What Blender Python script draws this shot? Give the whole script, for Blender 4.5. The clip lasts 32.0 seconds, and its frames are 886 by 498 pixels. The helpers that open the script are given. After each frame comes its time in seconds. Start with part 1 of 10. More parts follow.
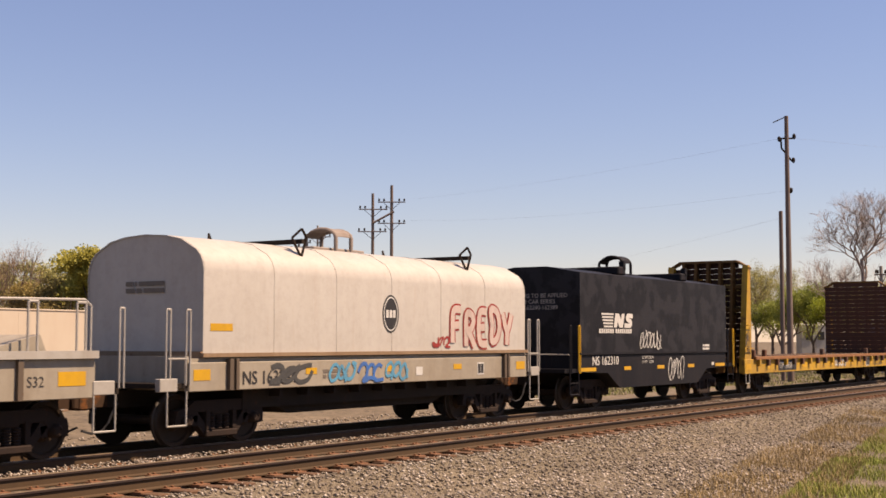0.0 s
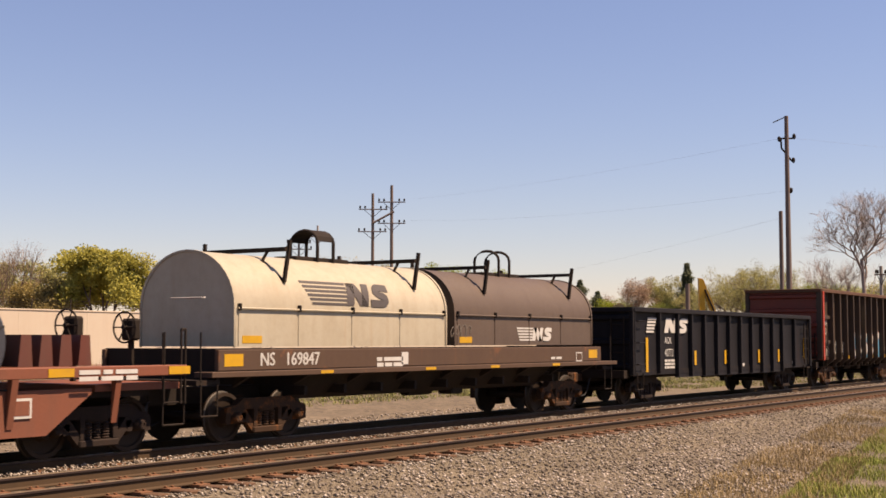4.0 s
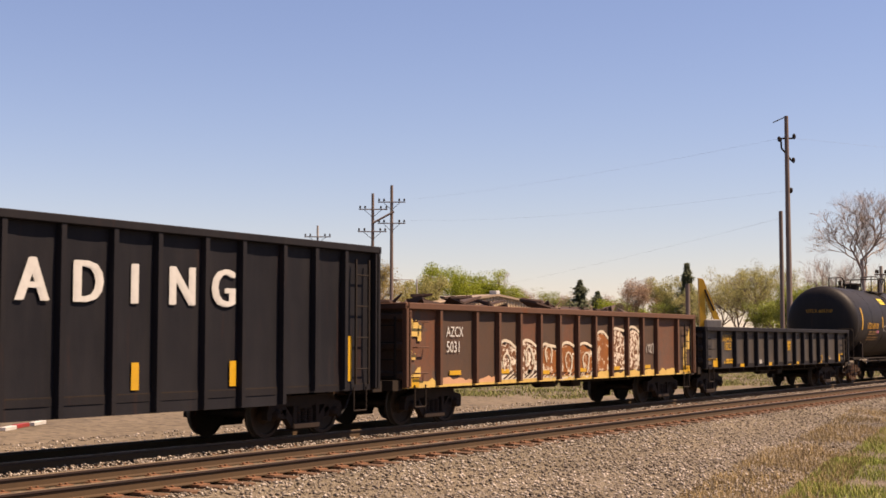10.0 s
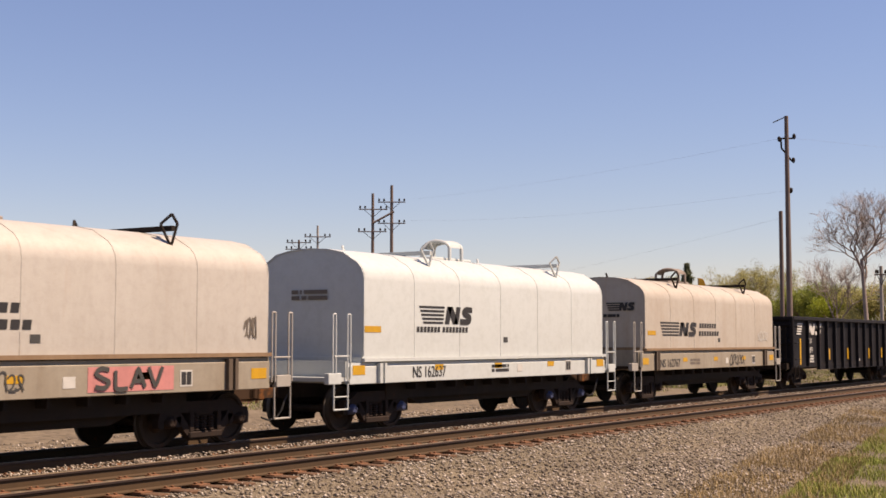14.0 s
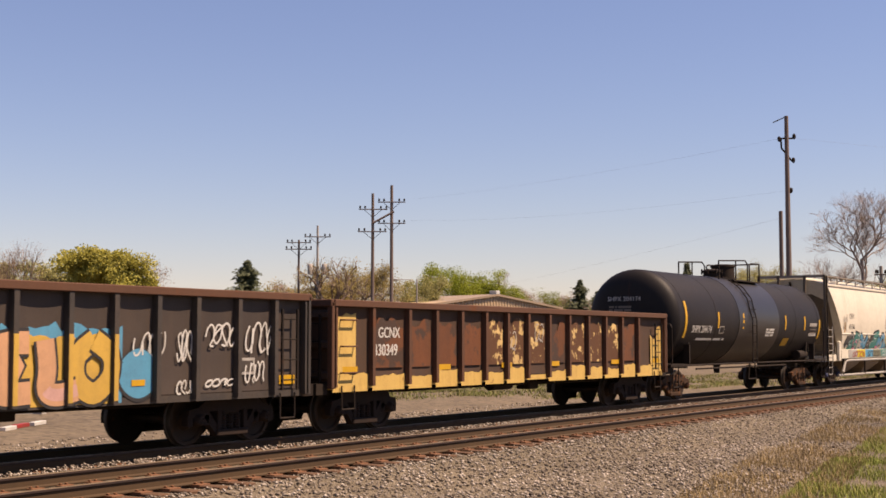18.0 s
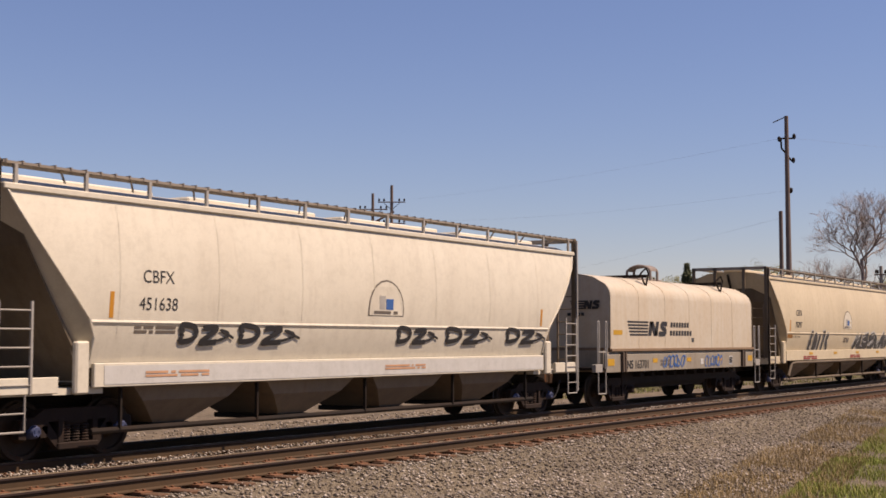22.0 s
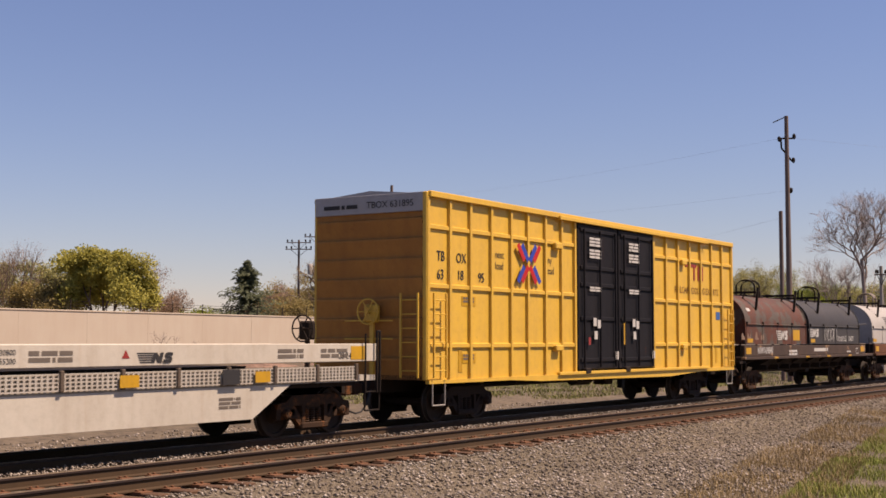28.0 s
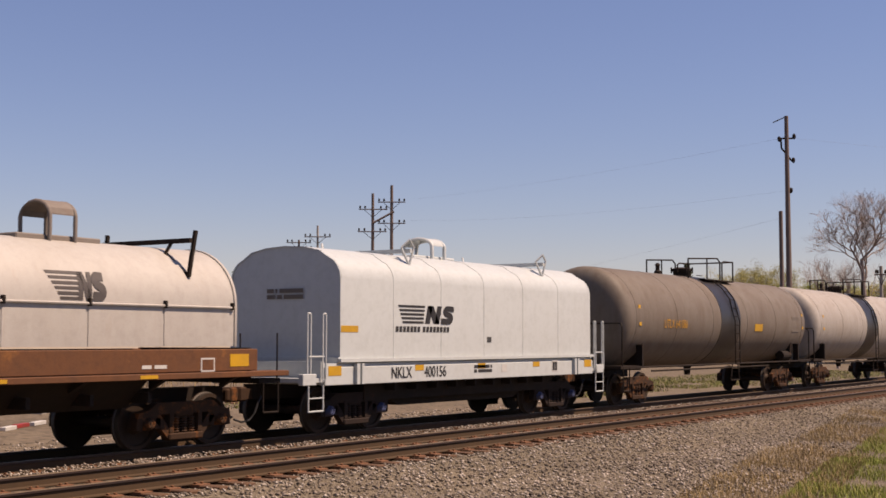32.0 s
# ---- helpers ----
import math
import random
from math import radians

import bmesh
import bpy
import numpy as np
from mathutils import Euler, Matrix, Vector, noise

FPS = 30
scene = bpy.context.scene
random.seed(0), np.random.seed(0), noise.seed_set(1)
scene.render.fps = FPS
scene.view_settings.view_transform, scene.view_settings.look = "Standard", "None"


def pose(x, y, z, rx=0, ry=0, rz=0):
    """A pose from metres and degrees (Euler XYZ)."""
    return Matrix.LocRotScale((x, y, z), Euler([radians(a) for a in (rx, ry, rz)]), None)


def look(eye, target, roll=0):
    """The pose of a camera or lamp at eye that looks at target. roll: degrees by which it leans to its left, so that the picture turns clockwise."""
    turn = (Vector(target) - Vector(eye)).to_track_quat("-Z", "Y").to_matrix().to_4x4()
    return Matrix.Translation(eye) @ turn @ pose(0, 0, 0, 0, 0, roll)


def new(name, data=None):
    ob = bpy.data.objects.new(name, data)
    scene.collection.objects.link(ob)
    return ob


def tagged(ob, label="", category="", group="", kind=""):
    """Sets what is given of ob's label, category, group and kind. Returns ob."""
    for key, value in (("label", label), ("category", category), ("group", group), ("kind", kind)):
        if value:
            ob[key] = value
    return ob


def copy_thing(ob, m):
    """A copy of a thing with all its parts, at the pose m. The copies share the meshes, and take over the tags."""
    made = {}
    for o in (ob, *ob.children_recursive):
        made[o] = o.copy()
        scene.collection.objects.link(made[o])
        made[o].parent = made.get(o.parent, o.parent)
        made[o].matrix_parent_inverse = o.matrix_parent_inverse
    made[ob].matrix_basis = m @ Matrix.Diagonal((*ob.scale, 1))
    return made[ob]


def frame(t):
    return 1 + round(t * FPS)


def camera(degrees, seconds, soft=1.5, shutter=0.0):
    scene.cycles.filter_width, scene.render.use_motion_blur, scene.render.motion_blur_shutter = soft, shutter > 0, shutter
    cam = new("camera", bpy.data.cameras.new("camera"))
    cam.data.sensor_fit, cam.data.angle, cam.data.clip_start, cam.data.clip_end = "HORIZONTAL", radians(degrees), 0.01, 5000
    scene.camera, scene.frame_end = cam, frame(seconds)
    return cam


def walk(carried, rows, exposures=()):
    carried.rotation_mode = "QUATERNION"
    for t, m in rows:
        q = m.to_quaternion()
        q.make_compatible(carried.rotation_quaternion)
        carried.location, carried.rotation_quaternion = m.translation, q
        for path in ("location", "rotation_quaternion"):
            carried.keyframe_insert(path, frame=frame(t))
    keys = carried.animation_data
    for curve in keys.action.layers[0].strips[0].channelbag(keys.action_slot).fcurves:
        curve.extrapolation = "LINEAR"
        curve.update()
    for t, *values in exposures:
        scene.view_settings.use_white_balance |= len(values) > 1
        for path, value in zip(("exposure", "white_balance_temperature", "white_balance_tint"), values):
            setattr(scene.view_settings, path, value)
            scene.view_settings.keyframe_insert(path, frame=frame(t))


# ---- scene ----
HALF_PI = math.pi / 2
TRAIN_Y = 17.38          # centre line of the track that carries the train
NEAR_Y = 14.03           # centre line of the empty track
CLOCK = [i * 1.0 for i in range(33)]
RUN = [0.00, 16.69, 33.15, 49.39, 65.46, 81.44, 97.42, 113.44, 129.53, 145.67, 161.80, 177.86, 193.83, 209.74, 225.61, 241.45, 257.18, 272.75, 288.15, 303.43, 318.63, 333.77, 348.90, 364.08, 379.29, 394.47, 409.57, 424.57, 439.44, 454.19, 468.79, 483.19, 497.36]            # metres that the train has gone at each full second

# ---- camera ----
EYE = (0.0, 0.0, 1.847)
cam = camera(36.86, 32.0, soft=1.6, shutter=0.05)
walk(cam, [(0.0, pose(*EYE, 93.97, 0.0, -57.485)), (32.0, pose(*EYE, 93.97, 0.0, -57.485))],
     exposures=[(0.0, 0.93, 8030, 37), (13.0, 1.00, 7990, 37), (14.0, 0.85, 7700, 36), (15.3, 0.57, 7650, 37), (17.5, 0.85, 7830, 38), (20.0, 0.79, 7750, 38), (21.3, 0.69, 7420, 37), (22.5, 0.39, 7060, 37), (24.0, 0.31, 6940, 37), (26.5, 0.49, 7120, 40), (28.5, 0.57, 7360, 39), (32.0, 0.51, 7480, 40)])

# ---- world and sun ----
SUN_ELEV, SUN_AZ = radians(57), radians(-65)     # azimuth from +x towards +y
world = bpy.data.worlds.new("sky")
scene.world = world
world.use_nodes = True
wn = world.node_tree
wn.nodes.clear()
sky = wn.nodes.new("ShaderNodeTexSky")
sky.sky_type, sky.sun_disc = "NISHITA", False
sky.sun_elevation, sky.sun_rotation = SUN_ELEV, HALF_PI - SUN_AZ
sky.air_density, sky.dust_density, sky.ozone_density = 1.6, 0.0, 9.0
sky.altitude = 2000
bg = wn.nodes.new("ShaderNodeBackground")
bg.inputs["Strength"].default_value = 0.068
wo = wn.nodes.new("ShaderNodeOutputWorld")
wn.links.new(sky.outputs[0], bg.inputs[0])
wn.links.new(bg.outputs[0], wo.inputs[0])
sun = new("sun", bpy.data.lights.new("sun", "SUN"))
sun.data.energy, sun.data.angle, sun.data.color = 4.8, radians(0.55), (1.0, 0.965, 0.735)
sun_dir = Vector((math.cos(SUN_ELEV) * math.cos(SUN_AZ), math.cos(SUN_ELEV) * math.sin(SUN_AZ), math.sin(SUN_ELEV)))
sun.matrix_world = look(sun_dir * 50, (0, 0, 0))

# ---- mesh and material helpers ----
class Shape:
    """Collects plain solids into one mesh."""

    def __init__(self):
        self.v, self.f, self.smooth = [], [], False

    def add(self, verts, faces):
        o = len(self.v)
        self.v += [tuple(p) for p in verts]
        self.f += [tuple(i + o for i in f) for f in faces]
        return self

    def box(self, x0, x1, y0, y1, z0, z1):
        return self.add([(x, y, z) for x in (x0, x1) for y in (y0, y1) for z in (z0, z1)],
                        [(0, 1, 3, 2), (4, 6, 7, 5), (0, 4, 5, 1), (2, 3, 7, 6), (0, 2, 6, 4), (1, 5, 7, 3)])

    def bevel_box(self, x0, x1, y0, y1, z0, z1, b=0.01):
        vs, ix = [], {}
        for sx in (0, 1):
            for sy in (0, 1):
                for sz in (0, 1):
                    X, Y, Z = (x0, x1)[sx], (y0, y1)[sy], (z0, z1)[sz]
                    dx, dy, dz = (b, -b)[sx], (b, -b)[sy], (b, -b)[sz]
                    for k, p in enumerate(((X, Y + dy, Z + dz), (X + dx, Y, Z + dz), (X + dx, Y + dy, Z))):
                        ix[sx, sy, sz, k] = len(vs)
                        vs.append(p)
        fs = []
        for s, flip in ((0, 0), (1, 1)):
            for k in range(3):
                ring = [(0, 0), (0, 1), (1, 1), (1, 0)]
                q = []
                for a, c in ring:
                    t = [a, c]
                    t.insert(k, s)
                    q.append(ix[(*t, k)])
                fs.append(tuple(q if (flip == 1) == (k != 1) else reversed(q)))
        for k in range(3):
            a, c = [i for i in range(3) if i != k]
            for sa in (0, 1):
                for sc in (0, 1):
                    t0, t1 = [0, 0, 0], [0, 0, 0]
                    t0[a] = t1[a] = sa
                    t0[c] = t1[c] = sc
                    t1[k] = 1
                    fs.append((ix[(*t0, a)], ix[(*t1, a)], ix[(*t1, c)], ix[(*t0, c)]))
        for sx in (0, 1):
            for sy in (0, 1):
                for sz in (0, 1):
                    fs.append((ix[sx, sy, sz, 0], ix[sx, sy, sz, 1], ix[sx, sy, sz, 2]))
        return self.add(vs, fs)

    def prism(self, outline, axis, a, b):
        """outline: 2-D points; axis the way of the extrusion from a to b. x: (y, z); y: (x, z); z: (x, y)."""
        n = len(outline)
        put = {"x": lambda p, d: (d, p[0], p[1]), "y": lambda p, d: (p[0], d, p[1]), "z": lambda p, d: (p[0], p[1], d)}[axis]
        return self.add([put(p, a) for p in outline] + [put(p, b) for p in outline],
                        [tuple(range(n)), tuple(range(2 * n - 1, n - 1, -1))] +
                        [(i, i + n, (i + 1) % n + n, (i + 1) % n) for i in range(n)])

    def rod(self, p0, p1, r, n=8, r1=None):
        p0, p1 = Vector(p0), Vector(p1)
        d = (p1 - p0).normalized()
        u = d.orthogonal().normalized()
        w = d.cross(u)
        r1 = r if r1 is None else r1
        ring = [(math.cos(2 * math.pi * i / n), math.sin(2 * math.pi * i / n)) for i in range(n)]
        return self.add([p0 + (u * c + w * s) * r for c, s in ring] + [p1 + (u * c + w * s) * r1 for c, s in ring],
                        [tuple(range(n))[::-1], tuple(range(n, 2 * n))] +
                        [(i, (i + 1) % n, (i + 1) % n + n, i + n) for i in range(n)])

    def pipe(self, points, r, n=6):
        for a, c in zip(points, points[1:]):
            self.rod(a, c, r, n)
        return self

    def turned(self, profile, c, axis="y", n=24):
        """profile: (distance along the axis, radius), turned about the axis through c."""
        vs, fs = [], []
        for d, r in profile:
            for i in range(n):
                a = 2 * math.pi * i / n
                p = {"y": (r * math.cos(a), d, r * math.sin(a)), "x": (d, r * math.cos(a), r * math.sin(a)),
                     "z": (r * math.cos(a), r * math.sin(a), d)}[axis]
                vs.append((p[0] + c[0], p[1] + c[1], p[2] + c[2]))
        for k in range(len(profile) - 1):
            for i in range(n):
                j = (i + 1) % n
                fs.append((k * n + i, k * n + j, (k + 1) * n + j, (k + 1) * n + i))
        fs.append(tuple(range(n))[::-1])
        fs.append(tuple(range((len(profile) - 1) * n, len(profile) * n)))
        return self.add(vs, fs)

    def loft(self, rings, cap=True):
        """rings: lists of 3-D points of one length, joined in order."""
        n = len(rings[0])
        fs = []
        for k in range(len(rings) - 1):
            for i in range(n):
                j = (i + 1) % n
                fs.append((k * n + i, k * n + j, (k + 1) * n + j, (k + 1) * n + i))
        if cap:
            fs += [tuple(range(n))[::-1], tuple(range((len(rings) - 1) * n, len(rings) * n))]
        return self.add([p for r in rings for p in r], fs)

    def mesh(self, name="part", material=None, smooth=None):
        me = bpy.data.meshes.new(name)
        me.from_pydata(self.v, [], self.f)
        bm = bmesh.new()
        bm.from_mesh(me)
        bmesh.ops.recalc_face_normals(bm, faces=bm.faces)
        if smooth:
            for f in bm.faces:
                f.smooth = True
            for e in bm.edges:
                if len(e.link_faces) == 2 and e.calc_face_angle(0) > smooth:
                    e.smooth = False
        bm.to_mesh(me)
        bm.free()
        if material:
            me.materials.append(material)
        return me


def part(name, shape, material, parent=None, label="", smooth=None, at=None):
    """One mesh object under a thing or a part."""
    me = shape if isinstance(shape, bpy.types.Mesh) else shape.mesh(name, material, smooth)
    ob = new(name, me)
    if parent is not None:
        ob.parent = parent
    if at is not None:
        ob.matrix_basis = at
    return tagged(ob, label) if label else ob


def nodes_of(name):
    m = bpy.data.materials.new(name)
    m.use_nodes = True
    nt = m.node_tree
    return m, nt, nt.nodes["Principled BSDF"]


def rgba(c):
    return (c[0], c[1], c[2], 1.0)


MATS = {}


def vivid(c, k=1.0, s=1.22):
    """A purer tone of a colour."""
    m = sum(c) / 3
    return tuple(max(0.002, (m + (q - m) * s) * k) for q in c)


def paint(name, base, dirt=(0.12, 0.09, 0.07), dirty=0.35, rust=0.0, rust_col=(0.16, 0.055, 0.022), streak=0.25, rough=0.55,
          metal=0.0, scale=1.0, bump=0.12, seed=0.0, spec=0.4, patch=None, patch_at=0.58, mottle=0.14, spots=None):
    """Weathered paint: cloudy soiling, vertical streaks, rust blooms and a fine grain."""
    if name in MATS:
        return MATS[name]
    base, dirt, rust_col = (vivid(p, 0.60) for p in (base, dirt, rust_col))
    m, nt, bs = nodes_of(name)
    N, L = nt.nodes.new, nt.links.new
    tc = N("ShaderNodeTexCoord")
    mp = N("ShaderNodeMapping")
    mp.inputs["Location"].default_value = (seed * 7.3, seed * 3.1, seed * 1.7)
    L(tc.outputs["Object"], mp.inputs[0])

    def cloud(sc, detail, lo, hi, stretch=None, r=0.6):
        src = mp.outputs[0]
        if stretch:
            m2 = N("ShaderNodeMapping")
            m2.inputs["Scale"].default_value = stretch
            L(src, m2.inputs[0])
            src = m2.outputs[0]
        n = N("ShaderNodeTexNoise")
        n.inputs["Scale"].default_value, n.inputs["Detail"].default_value, n.inputs["Roughness"].default_value = sc, detail, r
        L(src, n.inputs["Vector"])
        k = N("ShaderNodeMapRange")
        k.inputs["From Min"].default_value, k.inputs["From Max"].default_value = lo, hi
        L(n.outputs["Fac"], k.inputs[0])
        return k.outputs[0], n.outputs["Fac"]

    def blend(fac, amount, a, c):
        x = N("ShaderNodeMath")
        x.operation = "MULTIPLY"
        x.inputs[1].default_value = amount
        L(fac, x.inputs[0])
        mx = N("ShaderNodeMix")
        mx.data_type = "RGBA"
        L(x.outputs[0], mx.inputs["Factor"])
        if isinstance(a, tuple):
            mx.inputs["A"].default_value = rgba(a)
        else:
            L(a, mx.inputs["A"])
        mx.inputs["B"].default_value = rgba(c)
        return mx.outputs["Result"]

    col = base
    if patch:
        f, _ = cloud(0.9 * scale, 4, patch_at, patch_at + 0.05)
        col = blend(f, 0.95, col, patch)
    f, _ = cloud(0.55 * scale, 5, 0.35, 0.75)
    col = blend(f, dirty, col, dirt)
    f, _ = cloud(2.2 * scale, 6, 0.45, 0.72, (1.6, 1.6, 0.22))
    col = blend(f, streak, col, dirt)
    if rust > 0:
        f, _ = cloud(1.7 * scale, 8, 0.72 - 0.32 * rust, 0.80 - 0.30 * rust, r=0.68)
        col = blend(f, 0.92, col, rust_col)
        f, _ = cloud(2.6 * scale, 6, 0.60, 0.85, (1.8, 1.8, 0.16))
        col = blend(f, min(1.0, 0.25 + rust * 0.6), col, rust_col)
    f, _ = cloud(5.5 * scale, 8, 0.46, 0.66, r=0.72)
    col = blend(f, mottle, col, spots or tuple(q * 0.45 for q in dirt))
    f, raw = cloud(38.0, 3, 0.3, 0.8)
    col = blend(f, 0.12, col, dirt)
    L(col, bs.inputs["Base Color"])
    rr = N("ShaderNodeMapRange")
    rr.inputs["To Min"].default_value, rr.inputs["To Max"].default_value = max(0.05, rough - 0.12), min(1.0, rough + 0.18)
    L(raw, rr.inputs[0])
    L(rr.outputs[0], bs.inputs["Roughness"])
    bs.inputs["Metallic"].default_value = metal
    bs.inputs["Specular IOR Level"].default_value = spec
    _, big = cloud(3.0 * scale, 4, 0, 1)
    ad = N("ShaderNodeMath")
    ad.operation = "ADD"
    L(big, ad.inputs[0])
    L(raw, ad.inputs[1])
    bp = N("ShaderNodeBump")
    bp.inputs["Strength"].default_value, bp.inputs["Distance"].default_value = bump, 0.02
    L(ad.outputs[0], bp.inputs["Height"])
    L(bp.outputs[0], bs.inputs["Normal"])
    MATS[name] = m
    return m


def speckle(name, cols, scale, rough=0.9, bump=0.5, dist=0.03, big=0.25, island=False):
    """Ground, stone or bark: grains in several colours over broad drifts."""
    if name in MATS:
        return MATS[name]
    m, nt, bs = nodes_of(name)
    N, L = nt.nodes.new, nt.links.new
    tc = N("ShaderNodeTexCoord")
    if island:
        geo = N("ShaderNodeNewGeometry")
        fac = geo.outputs["Random Per Island"]
    else:
        vo = N("ShaderNodeTexVoronoi")
        vo.inputs["Scale"].default_value = scale
        L(tc.outputs["Object"], vo.inputs["Vector"])
        sep = N("ShaderNodeSeparateColor")
        L(vo.outputs["Color"], sep.inputs[0])
        fac = sep.outputs[0]
    cols = [vivid(c) for c in cols]
    rp = N("ShaderNodeValToRGB")
    while len(rp.color_ramp.elements) < len(cols):
        rp.color_ramp.elements.new(0.5)
    for i, (e, c) in enumerate(zip(rp.color_ramp.elements, cols)):
        e.position, e.color = i / max(1, len(cols) - 1), rgba(c)
    L(fac, rp.inputs[0])
    n1 = N("ShaderNodeTexNoise")
    n1.inputs["Scale"].default_value, n1.inputs["Detail"].default_value = big, 6
    L(tc.outputs["Object"], n1.inputs["Vector"])
    n2 = N("ShaderNodeTexNoise")
    n2.inputs["Scale"].default_value, n2.inputs["Detail"].default_value = scale * 2, 4
    L(tc.outputs["Object"], n2.inputs["Vector"])
    k = N("ShaderNodeMapRange")
    k.inputs["To Min"].default_value, k.inputs["To Max"].default_value = 0.6, 1.4
    L(n1.outputs["Fac"], k.inputs[0])
    mx = N("ShaderNodeVectorMath")
    mx.operation = "SCALE"
    L(rp.outputs[0], mx.inputs[0])
    L(k.outputs[0], mx.inputs["Scale"])
    L(mx.outputs[0], bs.inputs["Base Color"])
    bs.inputs["Roughness"].default_value = rough
    bs.inputs["Specular IOR Level"].default_value = 0.25
    bp = N("ShaderNodeBump")
    bp.inputs["Strength"].default_value, bp.inputs["Distance"].default_value = bump, dist
    L(n2.outputs["Fac"], bp.inputs["Height"])
    L(bp.outputs[0], bs.inputs["Normal"])
    MATS[name] = m
    return m


STEEL_DARK = paint("underframe_steel", (0.018, 0.014, 0.012), (0.05, 0.033, 0.022), 0.5, 0.25, (0.09, 0.035, 0.016), streak=0.3, rough=0.8, spec=0.2)
TRUCK = paint("truck_castings", (0.048, 0.027, 0.017), (0.08, 0.045, 0.027), 0.6, 0.58, (0.22, 0.09, 0.039), rough=0.85, spec=0.2, scale=2.0)
WHEEL = paint("wheel_steel", (0.028, 0.020, 0.016), (0.08, 0.05, 0.032), 0.5, 0.3, rough=0.7, spec=0.2)
TREAD = paint("worn_tread", (0.10, 0.09, 0.08), (0.07, 0.055, 0.045), 0.4, rough=0.5, metal=0.5)
YELLOW = paint("yellow_marking", (0.75, 0.43, 0.03), (0.35, 0.22, 0.08), 0.25, streak=0.25, rough=0.5)
WHITE_MARK = paint("white_marking", (0.78, 0.77, 0.73), (0.4, 0.36, 0.3), 0.25, streak=0.2, rough=0.6)
BLACK_MARK = paint("black_marking", (0.022, 0.022, 0.024), (0.08, 0.07, 0.06), 0.25, streak=0.1, rough=0.6)
PALE_STEEL = paint("pale_grab_steel", (0.55, 0.53, 0.49), (0.25, 0.2, 0.15), 0.4, 0.15, rough=0.5)

# ---- ground ----
BALLAST = speckle("ballast_bed", [(0.048, 0.037, 0.026), (0.132, 0.107, 0.078), (0.20, 0.168, 0.127), (0.088, 0.070, 0.051)], 22.0, bump=0.9, dist=0.05)
DIRT = speckle("yard_dirt", [(0.055, 0.043, 0.030), (0.145, 0.116, 0.084), (0.098, 0.078, 0.056)], 6.0, bump=0.6, big=0.3)
STONES = speckle("loose_stones", [(0.064, 0.051, 0.041), (0.152, 0.127, 0.103), (0.40, 0.355, 0.31), (0.114, 0.092, 0.074), (0.24, 0.203, 0.166)], 14.0, island=True)


def profile_z(x, y):
    """Height of the ground: two ballast beds, a ditchless shoulder, a flat yard beyond."""
    def bed(c):
        d = abs(y - c)
        return -0.225 if d < 1.5 else -0.225 - min(1.0, (d - 1.5) / 1.6) * 0.235
    z = max(bed(NEAR_Y), bed(TRAIN_Y), -0.46)
    if NEAR_Y + 0.95 < y < TRAIN_Y - 0.95:
        z = max(z, -0.14)
    if y < 11:
        z -= min(0.10, (11 - y) * 0.015)
    if y > 22:
        z += min(0.66, (y - 22) * 0.0147)
    return z


def ground():
    xs = [-900, -300, -120, -60, -30] + [i * 1.5 for i in range(-14, 60)] + [95, 105, 120, 140, 170, 220, 300, 420, 700, 1200, 2500]
    ys = [-600, -200, -60, -20, -8] + [i * 0.5 for i in range(-6, 50)] + [27, 30, 35, 42, 50, 60, 75, 95, 120, 150, 200, 300, 500, 1000, 2400]
    vs, fs = [], []
    for x in xs:
        for y in ys:
            w = 0.03 * noise.noise((x * 0.6, y * 0.6, 0.3)) if abs(y - 15) > 4 else 0.012 * noise.noise((x, y, 0))
            vs.append((x, y, profile_z(x, y) + w))
    n = len(ys)
    for i in range(len(xs) - 1):
        for j in range(n - 1):
            fs.append((i * n + j, (i + 1) * n + j, (i + 1) * n + j + 1, i * n + j + 1))
    me = bpy.data.meshes.new("ground")
    me.from_pydata(vs, [], fs)
    me.materials.append(BALLAST)
    me.materials.append(DIRT)
    for p in me.polygons:
        c = p.center
        p.material_index = 0 if 4 < c.y < 20.5 and -40 < c.x < 130 else 1
        p.use_smooth = True
    return tagged(new("ground", me), "grey-brown gravel and dirt ground along two railway tracks", "ground", kind="structure")


ground()

# ---- tracks ----
RAIL_TOP = speckle("rail_head", [(0.088, 0.063, 0.042), (0.12, 0.088, 0.06)], 8.0, rough=0.45, bump=0.1)
RAIL_SIDE = paint("rail_web_dust", (0.088, 0.051, 0.025), (0.055, 0.033, 0.018), 0.5, 0.15, (0.15, 0.068, 0.032), streak=0.1, rough=0.9)
RAIL_HEAD = paint("rail_head_side", (0.030, 0.018, 0.015), (0.07, 0.04, 0.03), 0.3, rough=0.6)
TIE_WOOD = paint("weathered_tie", (0.12, 0.066, 0.040), (0.25, 0.135, 0.075), 0.5, 0.3, rough=0.9, scale=3.0, bump=0.6)
PLATE = paint("rusty_plate", (0.26, 0.122, 0.066), (0.16, 0.085, 0.052), 0.5, 0.3, (0.32, 0.14, 0.065), rough=0.85, scale=4.0)


